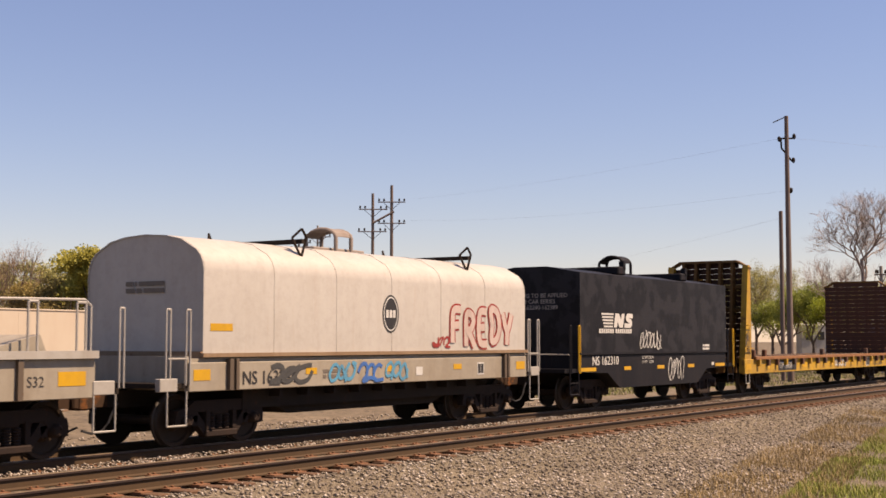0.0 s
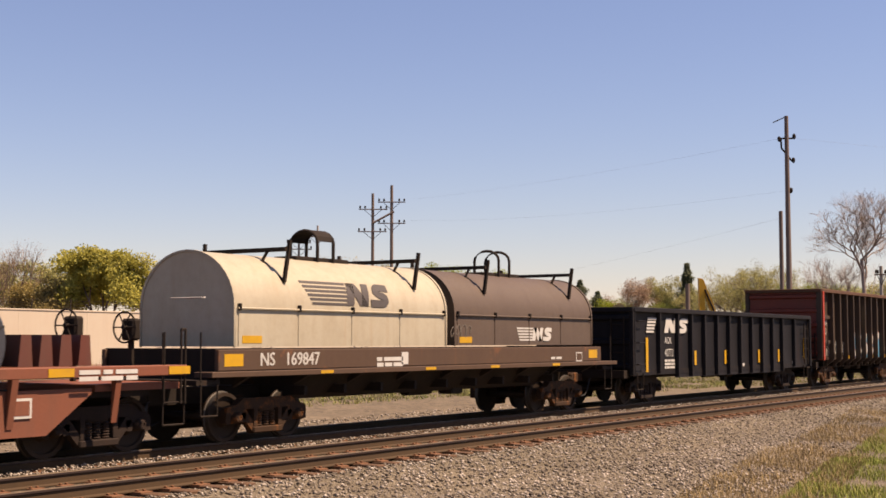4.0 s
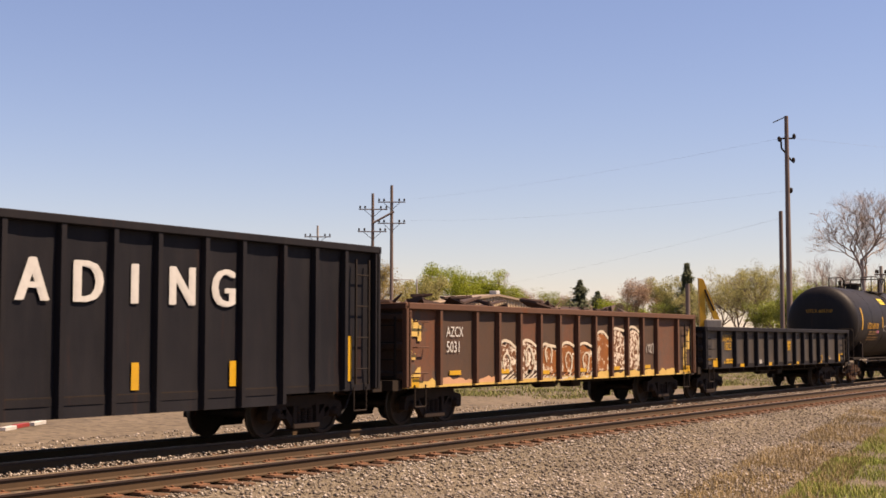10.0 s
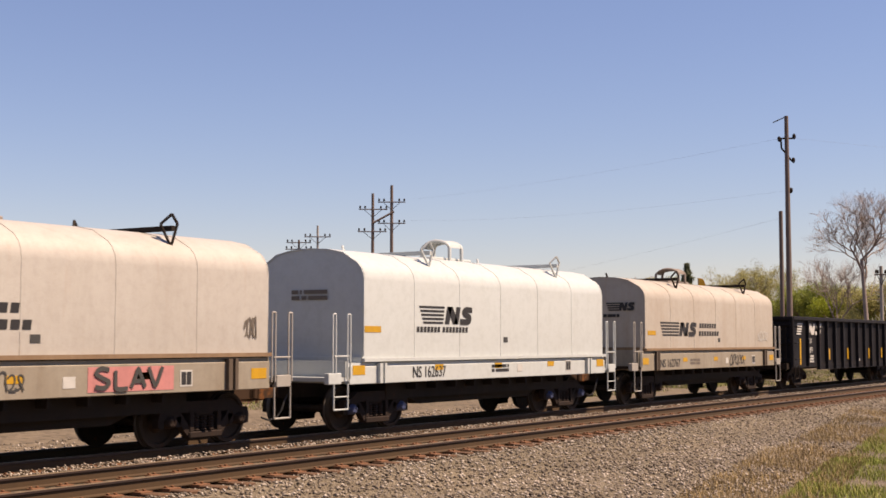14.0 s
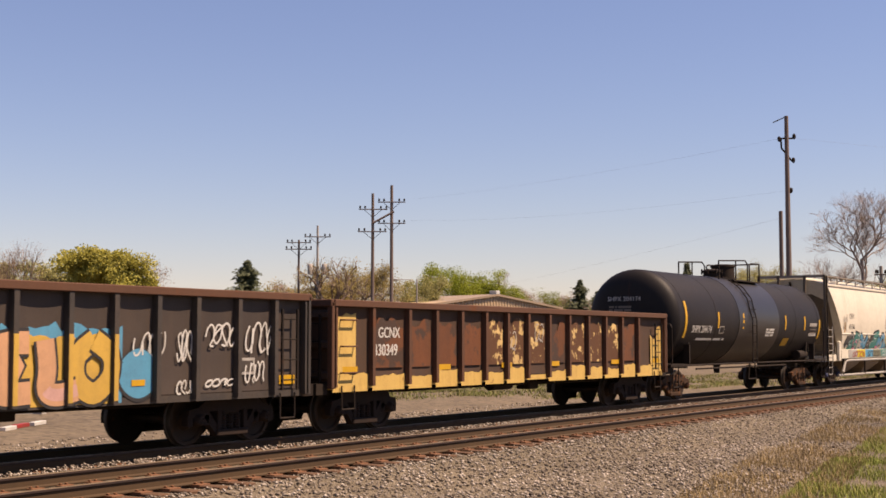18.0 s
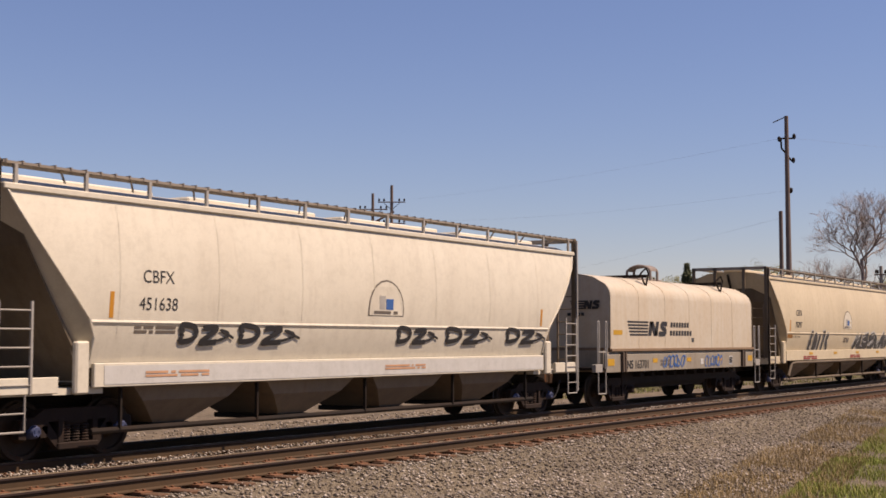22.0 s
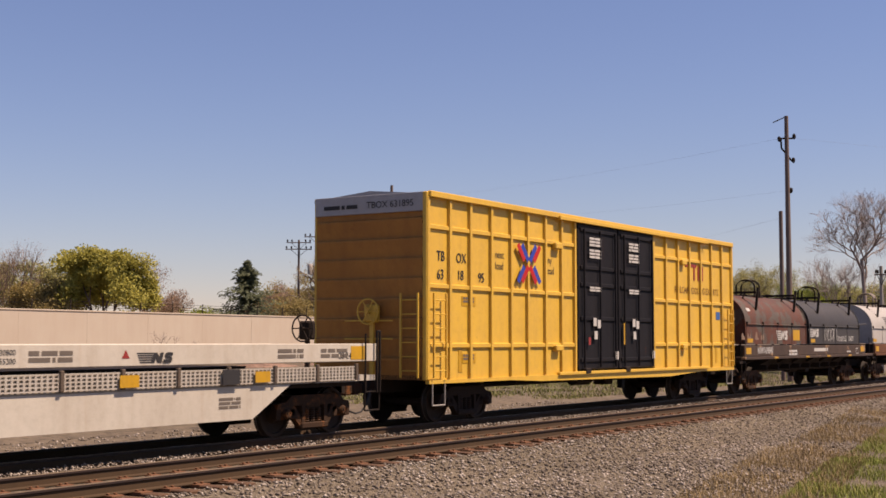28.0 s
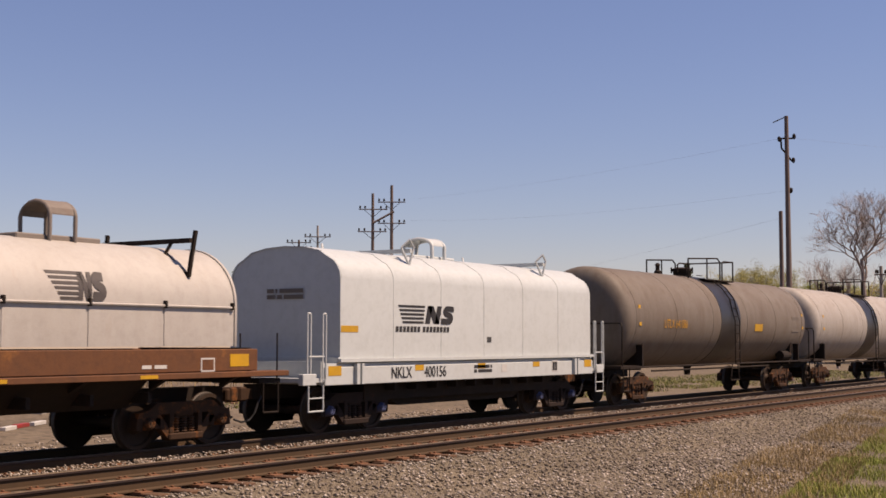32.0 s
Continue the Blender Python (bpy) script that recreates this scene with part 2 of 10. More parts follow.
def rail(y, x0, x1, name):
    s = Shape()
    o = [(-0.07, -0.178), (0.07, -0.178), (0.07, -0.165), (0.012, -0.145), (0.010, -0.050), (0.036, -0.036), (0.037, -0.008),
         (0.028, 0.0), (-0.028, 0.0), (-0.037, -0.008), (-0.036, -0.036), (-0.010, -0.050), (-0.012, -0.145), (-0.07, -0.165)]
    s.prism([(y + a, z) for a, z in o], "x", x0, x1)
    ob = part(name, s, RAIL_SIDE)
    ob.data.materials.append(RAIL_TOP)
    ob.data.materials.append(RAIL_HEAD)
    for p in ob.data.polygons:
        if p.center.z > -0.007:
            p.material_index = 1
        elif p.center.z > -0.047 and abs(p.normal.y) > 0.3:
            p.material_index = 2
    return ob
def track(cy, label):
    base = new("track_bed_" + ("near" if cy < 16 else "far"))
    for k in (-1, 1):
        r = rail(cy + k * 0.7545, -150, 700, "rail")
        r.parent = base
    tagged(base, label, "railway track", kind="structure")
    return base


track_near = track(NEAR_Y, "empty railway track with rusty steel rails on wooden ties")
track_far = track(TRAIN_Y, "railway track carrying the train, rusty rails on wooden ties")

# ---- parts that the cars share ----
RNG = random.Random(11)
TRAIN = []
CREAM = paint("cream_hood_paint", (0.625, 0.597, 0.550), (0.42, 0.37, 0.315), 0.30, 0.06, (0.38, 0.20, 0.09), streak=0.22, rough=0.5)
TAN = paint("tan_hood_paint", (0.585, 0.543, 0.482), (0.43, 0.355, 0.28), 0.40, 0.10, (0.45, 0.24, 0.10), streak=0.35, rough=0.55, seed=3)
WHITE = paint("fresh_white_paint", (0.71, 0.755, 0.745), (0.55, 0.54, 0.49), 0.14, streak=0.12, rough=0.4, seed=5)
SILL_GREY = paint("grey_sill_paint", (0.44, 0.40, 0.33), (0.22, 0.16, 0.11), 0.4, 0.16, (0.24, 0.11, 0.05), streak=0.35, rough=0.6)
BLACK = paint("black_car_paint", (0.0125, 0.0125, 0.0155), (0.040, 0.036, 0.037), 0.35, 0.02, streak=0.30, rough=0.6, spec=0.12)
BLACK_RIB = paint("black_rib_paint", (0.014, 0.0135, 0.0162), (0.042, 0.036, 0.034), 0.35, 0.04, streak=0.25, rough=0.6, spec=0.12)
BLACK_MOTTLED = paint("mottled_black_paint", (0.007, 0.007, 0.009), (0.030, 0.029, 0.031), 0.4, streak=0.25, rough=0.55, scale=1.6, spec=0.15, patch=(0.0165, 0.016, 0.019), patch_at=0.48)
TANK_BLACK = paint("tank_black", (0.011, 0.009, 0.009), (0.034, 0.027, 0.024), 0.45, 0.03, streak=0.3, rough=0.55, spec=0.2)
TANK_GREY = paint("soiled_grey_tank", (0.22, 0.19, 0.16), (0.13, 0.09, 0.06), 0.55, 0.12, streak=0.55, rough=0.65)
TANK_PALE = paint("pale_grey_tank", (0.50, 0.47, 0.43), (0.28, 0.22, 0.17), 0.4, 0.05, streak=0.35, rough=0.6)
HOPPER = paint("cream_hopper_paint", (0.92, 0.86, 0.72), (0.54, 0.46, 0.36), 0.18, 0.02, streak=0.16, rough=0.5, seed=2)
HOPPER_TAN = paint("tan_hopper_paint", (0.80, 0.69, 0.51), (0.50, 0.41, 0.29), 0.28, 0.03, streak=0.2, rough=0.55, seed=6)
YELLOW_CAR = paint("yellow_car_paint", (0.95, 0.61, 0.155), (0.56, 0.36, 0.14), 0.20, 0.03, streak=0.22, rough=0.45)
YELLOW_FLAT = paint("worn_yellow_paint", (0.68, 0.42, 0.085), (0.26, 0.15, 0.07), 0.5, 0.38, streak=0.5, rough=0.6)
RED_OXIDE = paint("faded_red_paint", (0.27, 0.092, 0.055), (0.17, 0.085, 0.058), 0.5, 0.10, (0.20, 0.075, 0.04), streak=0.35, rough=0.65)
ORANGE_RED = paint("orange_red_paint", (0.37, 0.062, 0.028), (0.075, 0.026, 0.017), 0.80, 0.16, (0.50, 0.10, 0.035), streak=0.4, rough=0.6, mottle=0.45, spots=(0.07, 0.026, 0.014))
ORANGE = paint("faded_orange_paint", (0.42, 0.16, 0.035), (0.30, 0.09, 0.035), 0.4, 0.1, streak=0.3, rough=0.6)
BROWN = paint("dark_brown_paint", (0.050, 0.030, 0.019), (0.082, 0.050, 0.031), 0.5, 0.16, (0.14, 0.06, 0.028), streak=0.45, mottle=0.4, spots=(0.022, 0.015, 0.011), rough=0.65)
RUSTY = paint("rusty_brown_side", (0.17, 0.064, 0.034), (0.12, 0.085, 0.06), 0.5, 0.30, (0.13, 0.052, 0.028), streak=0.4, rough=0.75, mottle=0.6, spots=(0.05, 0.03, 0.022), patch=(0.055, 0.034, 0.026), patch_at=0.55, scale=1.4)
GREY_RIB = paint("grey_brown_rib", (0.11, 0.083, 0.062), (0.17, 0.125, 0.09), 0.5, 0.2, streak=0.4, rough=0.7)
RUST_TOP = paint("rusty_top_chord", (0.13, 0.06, 0.036), (0.085, 0.045, 0.03), 0.5, 0.35, rough=0.85)
PEELED = paint("peeling_cream_on_rust", (0.105, 0.046, 0.022), (0.15, 0.068, 0.032), 0.4, 0.15, rough=0.75, patch=(0.60, 0.42, 0.17), patch_at=0.535, scale=4.2)
PEELED_DARK = paint("bare_rust_blotches", (0.19, 0.070, 0.032), (0.08, 0.036, 0.02), 0.5, 0.2, rough=0.75, patch=(0.035, 0.022, 0.016), patch_at=0.5, scale=2.0)
PEELED_LOW = paint("peeling_cream_sill", (0.78, 0.55, 0.22), (0.42, 0.25, 0.1), 0.3, 0.36, (0.17, 0.06, 0.03), rough=0.7, scale=3.6)
HOOD_BROWN = paint("brown_hood_paint", (0.135, 0.098, 0.075), (0.09, 0.06, 0.045), 0.4, 0.10, (0.22, 0.10, 0.045), streak=0.35, rough=0.6)
HOOD_RUST = paint("rusted_hood_paint", (0.16, 0.050, 0.027), (0.07, 0.042, 0.030), 0.55, 0.36, (0.27, 0.085, 0.036), streak=0.5, rough=0.7, mottle=0.6, spots=(0.05, 0.038, 0.031), patch=(0.085, 0.075, 0.058), patch_at=0.50, scale=1.7)
HOOD_CHAR = paint("charcoal_hood", (0.040, 0.038, 0.038), (0.10, 0.085, 0.07), 0.4, 0.04, streak=0.25, rough=0.6)
HOOD_ORANGE = paint("rust_washed_hood", (0.36, 0.215, 0.125), (0.20, 0.10, 0.055), 0.5, 0.25, (0.24, 0.10, 0.045), streak=0.5, rough=0.65, mottle=0.35)
HOOD_PALE_RUST = paint("peeling_pale_hood", (0.80, 0.72, 0.58), (0.45, 0.28, 0.16), 0.4, 0.34, (0.36, 0.15, 0.06), streak=0.5, rough=0.6, patch=(0.52, 0.27, 0.11), patch_at=0.60)
DECK_WOOD = paint("worn_deck_timber", (0.16, 0.095, 0.06), (0.28, 0.19, 0.13), 0.5, 0.1, rough=0.85, scale=3)
LOAD_STEEL = paint("banded_steel_wrap", (0.052, 0.054, 0.064), (0.085, 0.085, 0.092), 0.3, streak=0.1, rough=0.38, spec=0.5)
GALV = paint("galvanised_walkway", (0.42, 0.37, 0.31), (0.22, 0.17, 0.13), 0.5, 0.15, rough=0.7)
SILVER = paint("aluminium_paint", (0.52, 0.52, 0.53), (0.35, 0.33, 0.31), 0.3, streak=0.2, rough=0.45, metal=0.3)
RED_INK = paint("dark_red_spray", (0.42, 0.055, 0.05), streak=0.2, dirty=0.3)
PINK_INK = paint("pink_spray", (0.75, 0.25, 0.38), streak=0.2, dirty=0.3)
BLUE_INK = paint("blue_spray", (0.06, 0.19, 0.50), streak=0.2, dirty=0.3)
SKY_INK = paint("sky_blue_spray", (0.12, 0.42, 0.62), streak=0.2, dirty=0.3)
TEAL_INK = paint("teal_spray", (0.03, 0.27, 0.24), streak=0.2, dirty=0.3)
PEACH_INK = paint("peach_spray", (0.82, 0.48, 0.30), streak=0.2, dirty=0.3)
PINK_PALE = paint("pale_pink_spray", (0.84, 0.52, 0.46), streak=0.2, dirty=0.25)
AMBER_INK = paint("amber_spray", (0.82, 0.53, 0.16), streak=0.2, dirty=0.3)
GREY_INK = paint("dark_grey_spray", (0.06, 0.065, 0.065), streak=0.1, dirty=0.3)
FADED_INK = paint("faded_dark_print", (0.20, 0.17, 0.14), streak=0.1, dirty=0.3)

EMBLEM_INK = paint("dark_emblem_print", (0.085, 0.075, 0.07), streak=0.15, dirty=0.3)

GLYPHS = {}


def glyph_mesh(words):
    if words not in GLYPHS:
        cu = bpy.data.curves.new("lettering", "FONT")
        cu.body, cu.size, cu.resolution_u = words, 1.0, 3
        ob = bpy.data.objects.new("lettering", cu)
        me = bpy.data.meshes.new_from_object(ob)
        bpy.data.objects.remove(ob)
        co = np.empty(len(me.vertices) * 3)
        me.vertices.foreach_get("co", co)
        co = co.reshape(-1, 3)
        GLYPHS[words] = (co, [tuple(p.vertices) for p in me.polygons])
    return GLYPHS[words]


def flat(z):
    return 1.5


def lay(points, wrap, face, end_x, lift=0.006):
    """2-D points (along, up) laid on a car's near side, or on its leading end."""
    if face == "end":
        return [(end_x - lift, -a, c) for a, c in points]
    return [(a, -(wrap(c) + lift), c) for a, c in points]


def text(parent, words, x, z, h, material, wrap=flat, face="side", end_x=0.0, squeeze=1.0, name="lettering", slant=0.0, bold=0.0, lift=0.006):
    co, fs = glyph_mesh(words)
    k = h / 0.70
    pts = [(x + (p[0] + slant * p[1]) * k * squeeze, z + p[1] * k) for p in co]
    s = Shape()
    s.add(lay(pts, wrap, face, end_x, lift), fs)
    if bold:
        s.add(lay([(a + bold, c + bold * 0.3) for a, c in pts], wrap, face, end_x, lift + 0.002), fs)
    return part(name, s, material, parent)


def plate(parent, x0, x1, z0, z1, material, wrap=flat, name="reflector", face="side", end_x=0.0, slant=0.0, lift=0.006):
    s = Shape()
    front = lay([(x0, z0), (x1, z0), (x1 + slant, z1), (x0 + slant, z1)], wrap, face, end_x, lift)
    back = lay([(x0, z0), (x1, z0), (x1 + slant, z1), (x0 + slant, z1)], wrap, face, end_x, -0.002)
    s.add(front + back, [(0, 1, 2, 3), (7, 6, 5, 4), (0, 4, 5, 1), (1, 5, 6, 2), (2, 6, 7, 3), (3, 7, 4, 0)])
    return part(name, s, material, parent)


def bars(parent, x, z, w, h, n, material, wrap=flat, gap=0.45, face="side", end_x=0.0, words=3, seed=0):
    """Lines of small print as plain bars."""
    r = random.Random(seed + int(x * 10))
    s = Shape()
    for i in range(n):
        z1 = z - i * h * (1 + gap)
        cuts = sorted(r.uniform(0.15, 0.9) for _ in range(words - 1))
        a = 0.0
        for c in cuts + [1.0]:
            if c - a > 0.08:
                q = lay([(x + a * w, z1 - h), (x + (c - 0.05) * w, z1 - h), (x + (c - 0.05) * w, z1), (x + a * w, z1)], wrap, face, end_x)
                s.add(q, [(0, 1, 2, 3)])
            a = c
    return part("small_print", s, material, parent)


def ribbon(s, pts, w, wrap, lift=0.008, face="side", end_x=0.0, rise=0.00025):
    """A flat stroke along pts; it rises a little on its way, so that it may cross itself."""
    left, right = [], []
    for i, p in enumerate(pts):
        a, c = pts[max(0, i - 1)], pts[min(len(pts) - 1, i + 1)]
        dx, dz = c[0] - a[0], c[1] - a[1]
        n = math.hypot(dx, dz) or 1.0
        left.append((p[0] - dz / n * w / 2, p[1] + dx / n * w / 2))
        right.append((p[0] + dz / n * w / 2, p[1] - dx / n * w / 2))
    k = len(pts)
    o = [lay([q], wrap, face, end_x, lift + rise * (i % k))[0] for i, q in enumerate(left + right)]
    s.add(o, [(i, i + 1, k + i + 1, k + i) for i in range(k - 1)])


def smooth_path(ctrl, closed=False, n=5):
    out = []
    m = len(ctrl)
    for i in range(m if closed else m - 1):
        p = [ctrl[(i + j) % m] if closed else ctrl[min(max(i + j, 0), m - 1)] for j in (-1, 0, 1, 2)]
        for q in range(n):
            t = q / n
            out.append(tuple(0.5 * (2 * p[1][d] + (p[2][d] - p[0][d]) * t + (2 * p[0][d] - 5 * p[1][d] + 4 * p[2][d] - p[3][d]) * t * t
                                    + (3 * p[1][d] - p[0][d] - 3 * p[2][d] + p[3][d]) * t ** 3) for d in (0, 1)))
    out.append(out[0] if closed else tuple(ctrl[-1]))
    return out


def scrawl(parent, x0, x1, z0, z1, material, n, seed, w=0.035, wrap=flat, label="", lift=0.008, face="side", end_x=0.0):
    """Sprayed handwriting that cannot be read: one round looping stroke a sign, with a tail."""
    r = random.Random(seed)
    s = Shape()
    cell, high = (x1 - x0) / n, z1 - z0
    for i in range(n):
        cx, cz = x0 + (i + 0.5) * cell, (z0 + z1) / 2 + r.uniform(-0.08, 0.08) * high
        a0, sweep = r.uniform(0, 2 * math.pi), r.choice((-1, 1)) * r.uniform(3.6, 6.8)
        k = r.uniform(0.75, 1.05)
        ctrl = [(cx + 0.55 * cell * k * math.cos(a0 + sweep * q / 5) + 0.2 * cell * math.sin(a0 + sweep * q / 5), cz + 0.46 * high * k * math.sin(a0 + sweep * q / 5)) for q in range(6)]
        ctrl.append((cx + r.uniform(0.2, 0.75) * cell, z0 + r.choice((0.0, 0.05, 0.9)) * high))
        ctrl = [(x, min(z1, max(z0, z))) for x, z in ctrl]
        ribbon(s, smooth_path(ctrl), w * r.uniform(0.8, 1.2), wrap, lift + 0.001 * (i % 2), face, end_x)
    return part("graffiti_tag", s, material, parent, label)


STROKES = (
    ((0.0, 0.1), (0.25, 0.95), (0.45, 0.35), (0.85, 0.9), (0.75, 0.2), (1.1, 0.0)),
    ((0.9, 0.95), (0.1, 0.8), (0.35, 0.5), (0.95, 0.55), (0.6, 0.1), (-0.1, 0.15)),
    ((-0.1, 0.9), (0.2, 0.1), (0.4, 0.6), (0.6, 0.0), (0.75, 0.75), (1.1, 0.95)),
    ((0.1, 0.0), (0.05, 0.75), (0.5, 1.0), (0.55, 0.4), (0.95, 0.65), (1.05, 0.1)),
    ((0.95, 0.7), (0.4, 0.95), (0.05, 0.5), (0.45, 0.3), (0.2, 0.0), (0.9, 0.2)),
    ((-0.1, 0.3), (0.35, 0.85), (0.3, 0.15), (0.7, 0.5), (0.65, 1.0), (1.1, 0.35)))


def mural(parent, x0, x1, z0, z1, fills, outline, n, seed, wrap=flat, w=0.05, sharp=0.0, label=""):
    """Large sprayed shapes that cannot be read: fat bent strokes over a wider dark edge, one part a stroke."""
    r = random.Random(seed)
    cell, high = (x1 - x0) / n, z1 - z0
    fat = min(0.36 * cell, 0.26 * high)
    for i in range(n):
        ctrl = STROKES[r.randrange(len(STROKES))]
        flip, top = r.random() < 0.5, r.uniform(0.85, 1.0)
        ctrl = [(x0 + (i + (1 - a if flip else a)) * cell + 0.25 * (c - 0.5) * cell + r.uniform(-0.06, 0.06) * cell,
                 z0 + fat * 0.6 + (high * top - fat * 1.2) * min(1.0, max(0.0, c + r.uniform(-0.06, 0.06)))) for a, c in ctrl]
        path = smooth_path(ctrl, False, 2 if sharp > 0.5 else 5)
        lift = 0.006 + 0.004 * (i % 3)
        edge = Shape()
        ribbon(edge, path, fat + 2 * w, wrap, lift)
        letter = part("graffiti_stroke", edge, outline, parent, label)
        s = Shape()
        ribbon(s, path, fat, wrap, lift + 0.013)
        part("fill", s, fills[i % len(fills)], letter)
        k = Shape()
        ribbon(k, [(a - 0.2 * fat, c + 0.2 * fat) for a, c in path[1:len(path) // 2 + 1]], fat * 0.14, wrap, lift + 0.017)
        part("highlight", k, WHITE_MARK if fills[0] is not WHITE_MARK else SKY_INK, letter)


SIGNS = {"A": (((0.0, 0.0), (0.3, 0.6), (0.5, 1.0), (0.7, 0.6), (1.0, 0.0)), ((0.22, 0.34), (0.78, 0.34))),
         "D": (((0.15, 0.5), (0.12, 0.02), (0.7, 0.1), (0.98, 0.5), (0.7, 0.92), (0.0, 1.0), (0.15, 0.5)),),
         "E": (((0.95, 1.0), (0.3, 1.0), (0.1, 0.75), (0.08, 0.3), (0.3, 0.02), (1.0, 0.0)), ((0.1, 0.5), (0.75, 0.52))),
         "F": (((0.98, 1.0), (0.35, 1.0), (0.12, 0.8), (0.1, 0.0)), ((0.1, 0.52), (0.8, 0.54))),
         "I": (((0.5, 1.0), (0.5, 0.0)),),
         "K": (((0.12, 1.0), (0.12, 0.0)), ((0.95, 1.0), (0.5, 0.66), (0.2, 0.5), (0.55, 0.32), (1.0, 0.0))),
         "L": (((0.15, 1.0), (0.15, 0.2), (0.3, 0.02), (1.0, 0.04)),),
         "R": (((0.12, 0.0), (0.12, 0.9), (0.55, 1.0), (0.9, 0.8), (0.6, 0.52), (0.25, 0.48), (0.6, 0.3), (1.0, 0.0)),),
         "S": (((0.95, 0.92), (0.4, 1.0), (0.05, 0.76), (0.45, 0.52), (0.95, 0.28), (0.6, 0.0), (0.0, 0.06)),),
         "T": (((0.0, 0.98), (1.0, 1.0)), ((0.5, 0.98), (0.5, 0.0))),
         "V": (((0.0, 1.0), (0.35, 0.2), (0.5, 0.0), (0.65, 0.2), (1.0, 1.0)),),
         "Y": (((0.0, 1.0), (0.3, 0.58), (0.5, 0.48), (0.7, 0.58), (1.0, 1.0)), ((0.5, 0.5), (0.45, 0.0))),
         "Z": (((0.05, 0.95), (0.6, 0.98), (0.95, 0.9), (0.4, 0.4), (0.05, 0.05), (0.5, 0.05), (1.05, 0.1)),)}


def sprayed_word(parent, word, x0, x1, z0, z1, fill, edge, wrap, fat, label, lift=0.008, slant=0.0):
    """Sprayed letters, each a fat round stroke over a wider edge."""
    cell = (x1 - x0) / len(word)
    for i, sign in enumerate(word):
        outer, inner = Shape(), Shape()
        for j, stroke in enumerate(SIGNS[sign]):
            ctrl = [(x0 + i * cell + fat / 2 + (cell - fat) * p + slant * (z1 - z0) * q, z0 + fat / 2 + (z1 - z0 - fat) * q + 0.03 * (z1 - z0) * ((i * 7 + 3) % 5 - 2)) for p, q in stroke]
            path = smooth_path(ctrl, False, 5)
            if edge:
                ribbon(outer, path, fat + 0.085, wrap, lift + 0.003 * (i % 2) + 0.001 * j)
            ribbon(inner, path, fat, wrap, lift + 0.008 + 0.003 * (i % 2) + 0.001 * j)
        if edge:
            part("fill", inner, fill, part("graffiti_letter", outer, edge, parent, label))
        else:
            part("graffiti_letter", inner, fill, parent, label)


def blob(parent, cx, cz, a, b, fill, outline, wrap=flat, w=0.07, lift=0.006, label="", seed=1, cut_low=None):
    """A rounded sprayed field with a dark edge."""
    r = random.Random(seed)
    k = [r.uniform(0.93, 1.07) for _ in range(8)]
    ring = smooth_path([(cx + a * k[i] * math.cos(i * math.pi / 4), max(cut_low or -9, cz + b * k[i] * math.sin(i * math.pi / 4))) for i in range(8)], True, 5)
    o = Shape()
    ribbon(o, ring, 2 * w, wrap, lift)
    edge = part("graffiti_stroke", o, outline, parent, label)
    s = Shape()
    pts = ring[:-1]
    s.add(lay(pts + [(cx, cz)], wrap, "side", 0, lift + 0.004), [(i, (i + 1) % len(pts), len(pts)) for i in range(len(pts))])
    part("fill", s, fill, edge)


def jagged_field(parent, a, b, z0, z1, material, wrap, seed, name="painted_patch", rough_=0.16, arch=0.0):
    """A worn patch of paint with an uneven upper edge."""
    r = random.Random(seed)
    n = max(5, int((b - a) / 0.12))
    top = [(b - (b - a) * j / (n - 1), z1 - arch * (2 * j / (n - 1) - 1) ** 2 - r.uniform(0, rough_)) for j in range(n)]
    low = [(a + (b - a) * j / (n - 1), z0) for j in range(n)]
    s = Shape()
    s.add(lay(low + top, wrap, "side", 0, 0.004), [(j, j + 1, 2 * n - 2 - j, 2 * n - 1 - j) for j in range(n - 1)])
    return part(name, s, material, parent)


def emblem(parent, x0, xn, x1, z, h, material, wrap=flat, face="side", end_x=0.0, stripes=5, gap=0.0):
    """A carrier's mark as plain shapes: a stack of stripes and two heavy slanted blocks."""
    step = h / (stripes * 1.75 - 0.75)
    for i in range(stripes):
        z0 = z + h - step - i * step * 1.75
        s = Shape()
        a = x0 + 0.10 * h * i
        b = xn - gap + (0.10 - gap * 0.3) * h * (1 - i / stripes) - gap * 0.5 * i / stripes
        s.add(lay([(a, z0), (b, z0), (b + 0.03 * h, z0 + step), (a - 0.06 * h, z0 + step)], wrap, face, end_x), [(0, 1, 2, 3)])
        part("emblem_stripe", s, material, parent)
    k = (x1 - xn) / 2.0
    s = Shape()
    for c0, c1, fat in ((0.10, 0.30, 0.34), (0.76, 0.32, 0.42), (0.78, 0.98, 0.32)):
        row = [(xn + (c0 + (c1 - c0) * i / 8) * k, z + i / 8 * h) for i in range(9)]
        pts = lay([(x - fat * k / 2, q) for x, q in row] + [(x + fat * k / 2, q) for x, q in row], wrap, face, end_x, 0.008)
        s.add(pts, [(i, i + 9, i + 10, i + 1) for i in range(8)])
    part("emblem_block", s, material, parent)
    s = Shape()
    curve = [(2.04, 0.84), (1.52, 0.86), (1.36, 0.68), (1.56, 0.53), (1.80, 0.46), (1.84, 0.28), (1.66, 0.15), (1.08, 0.16)]
    ribbon(s, [(xn + a * k, z + c * h) for a, c in smooth_path(curve, False, 4)], 0.32 * h, wrap, 0.008, face, end_x)
    part("emblem_block", s, material, parent)


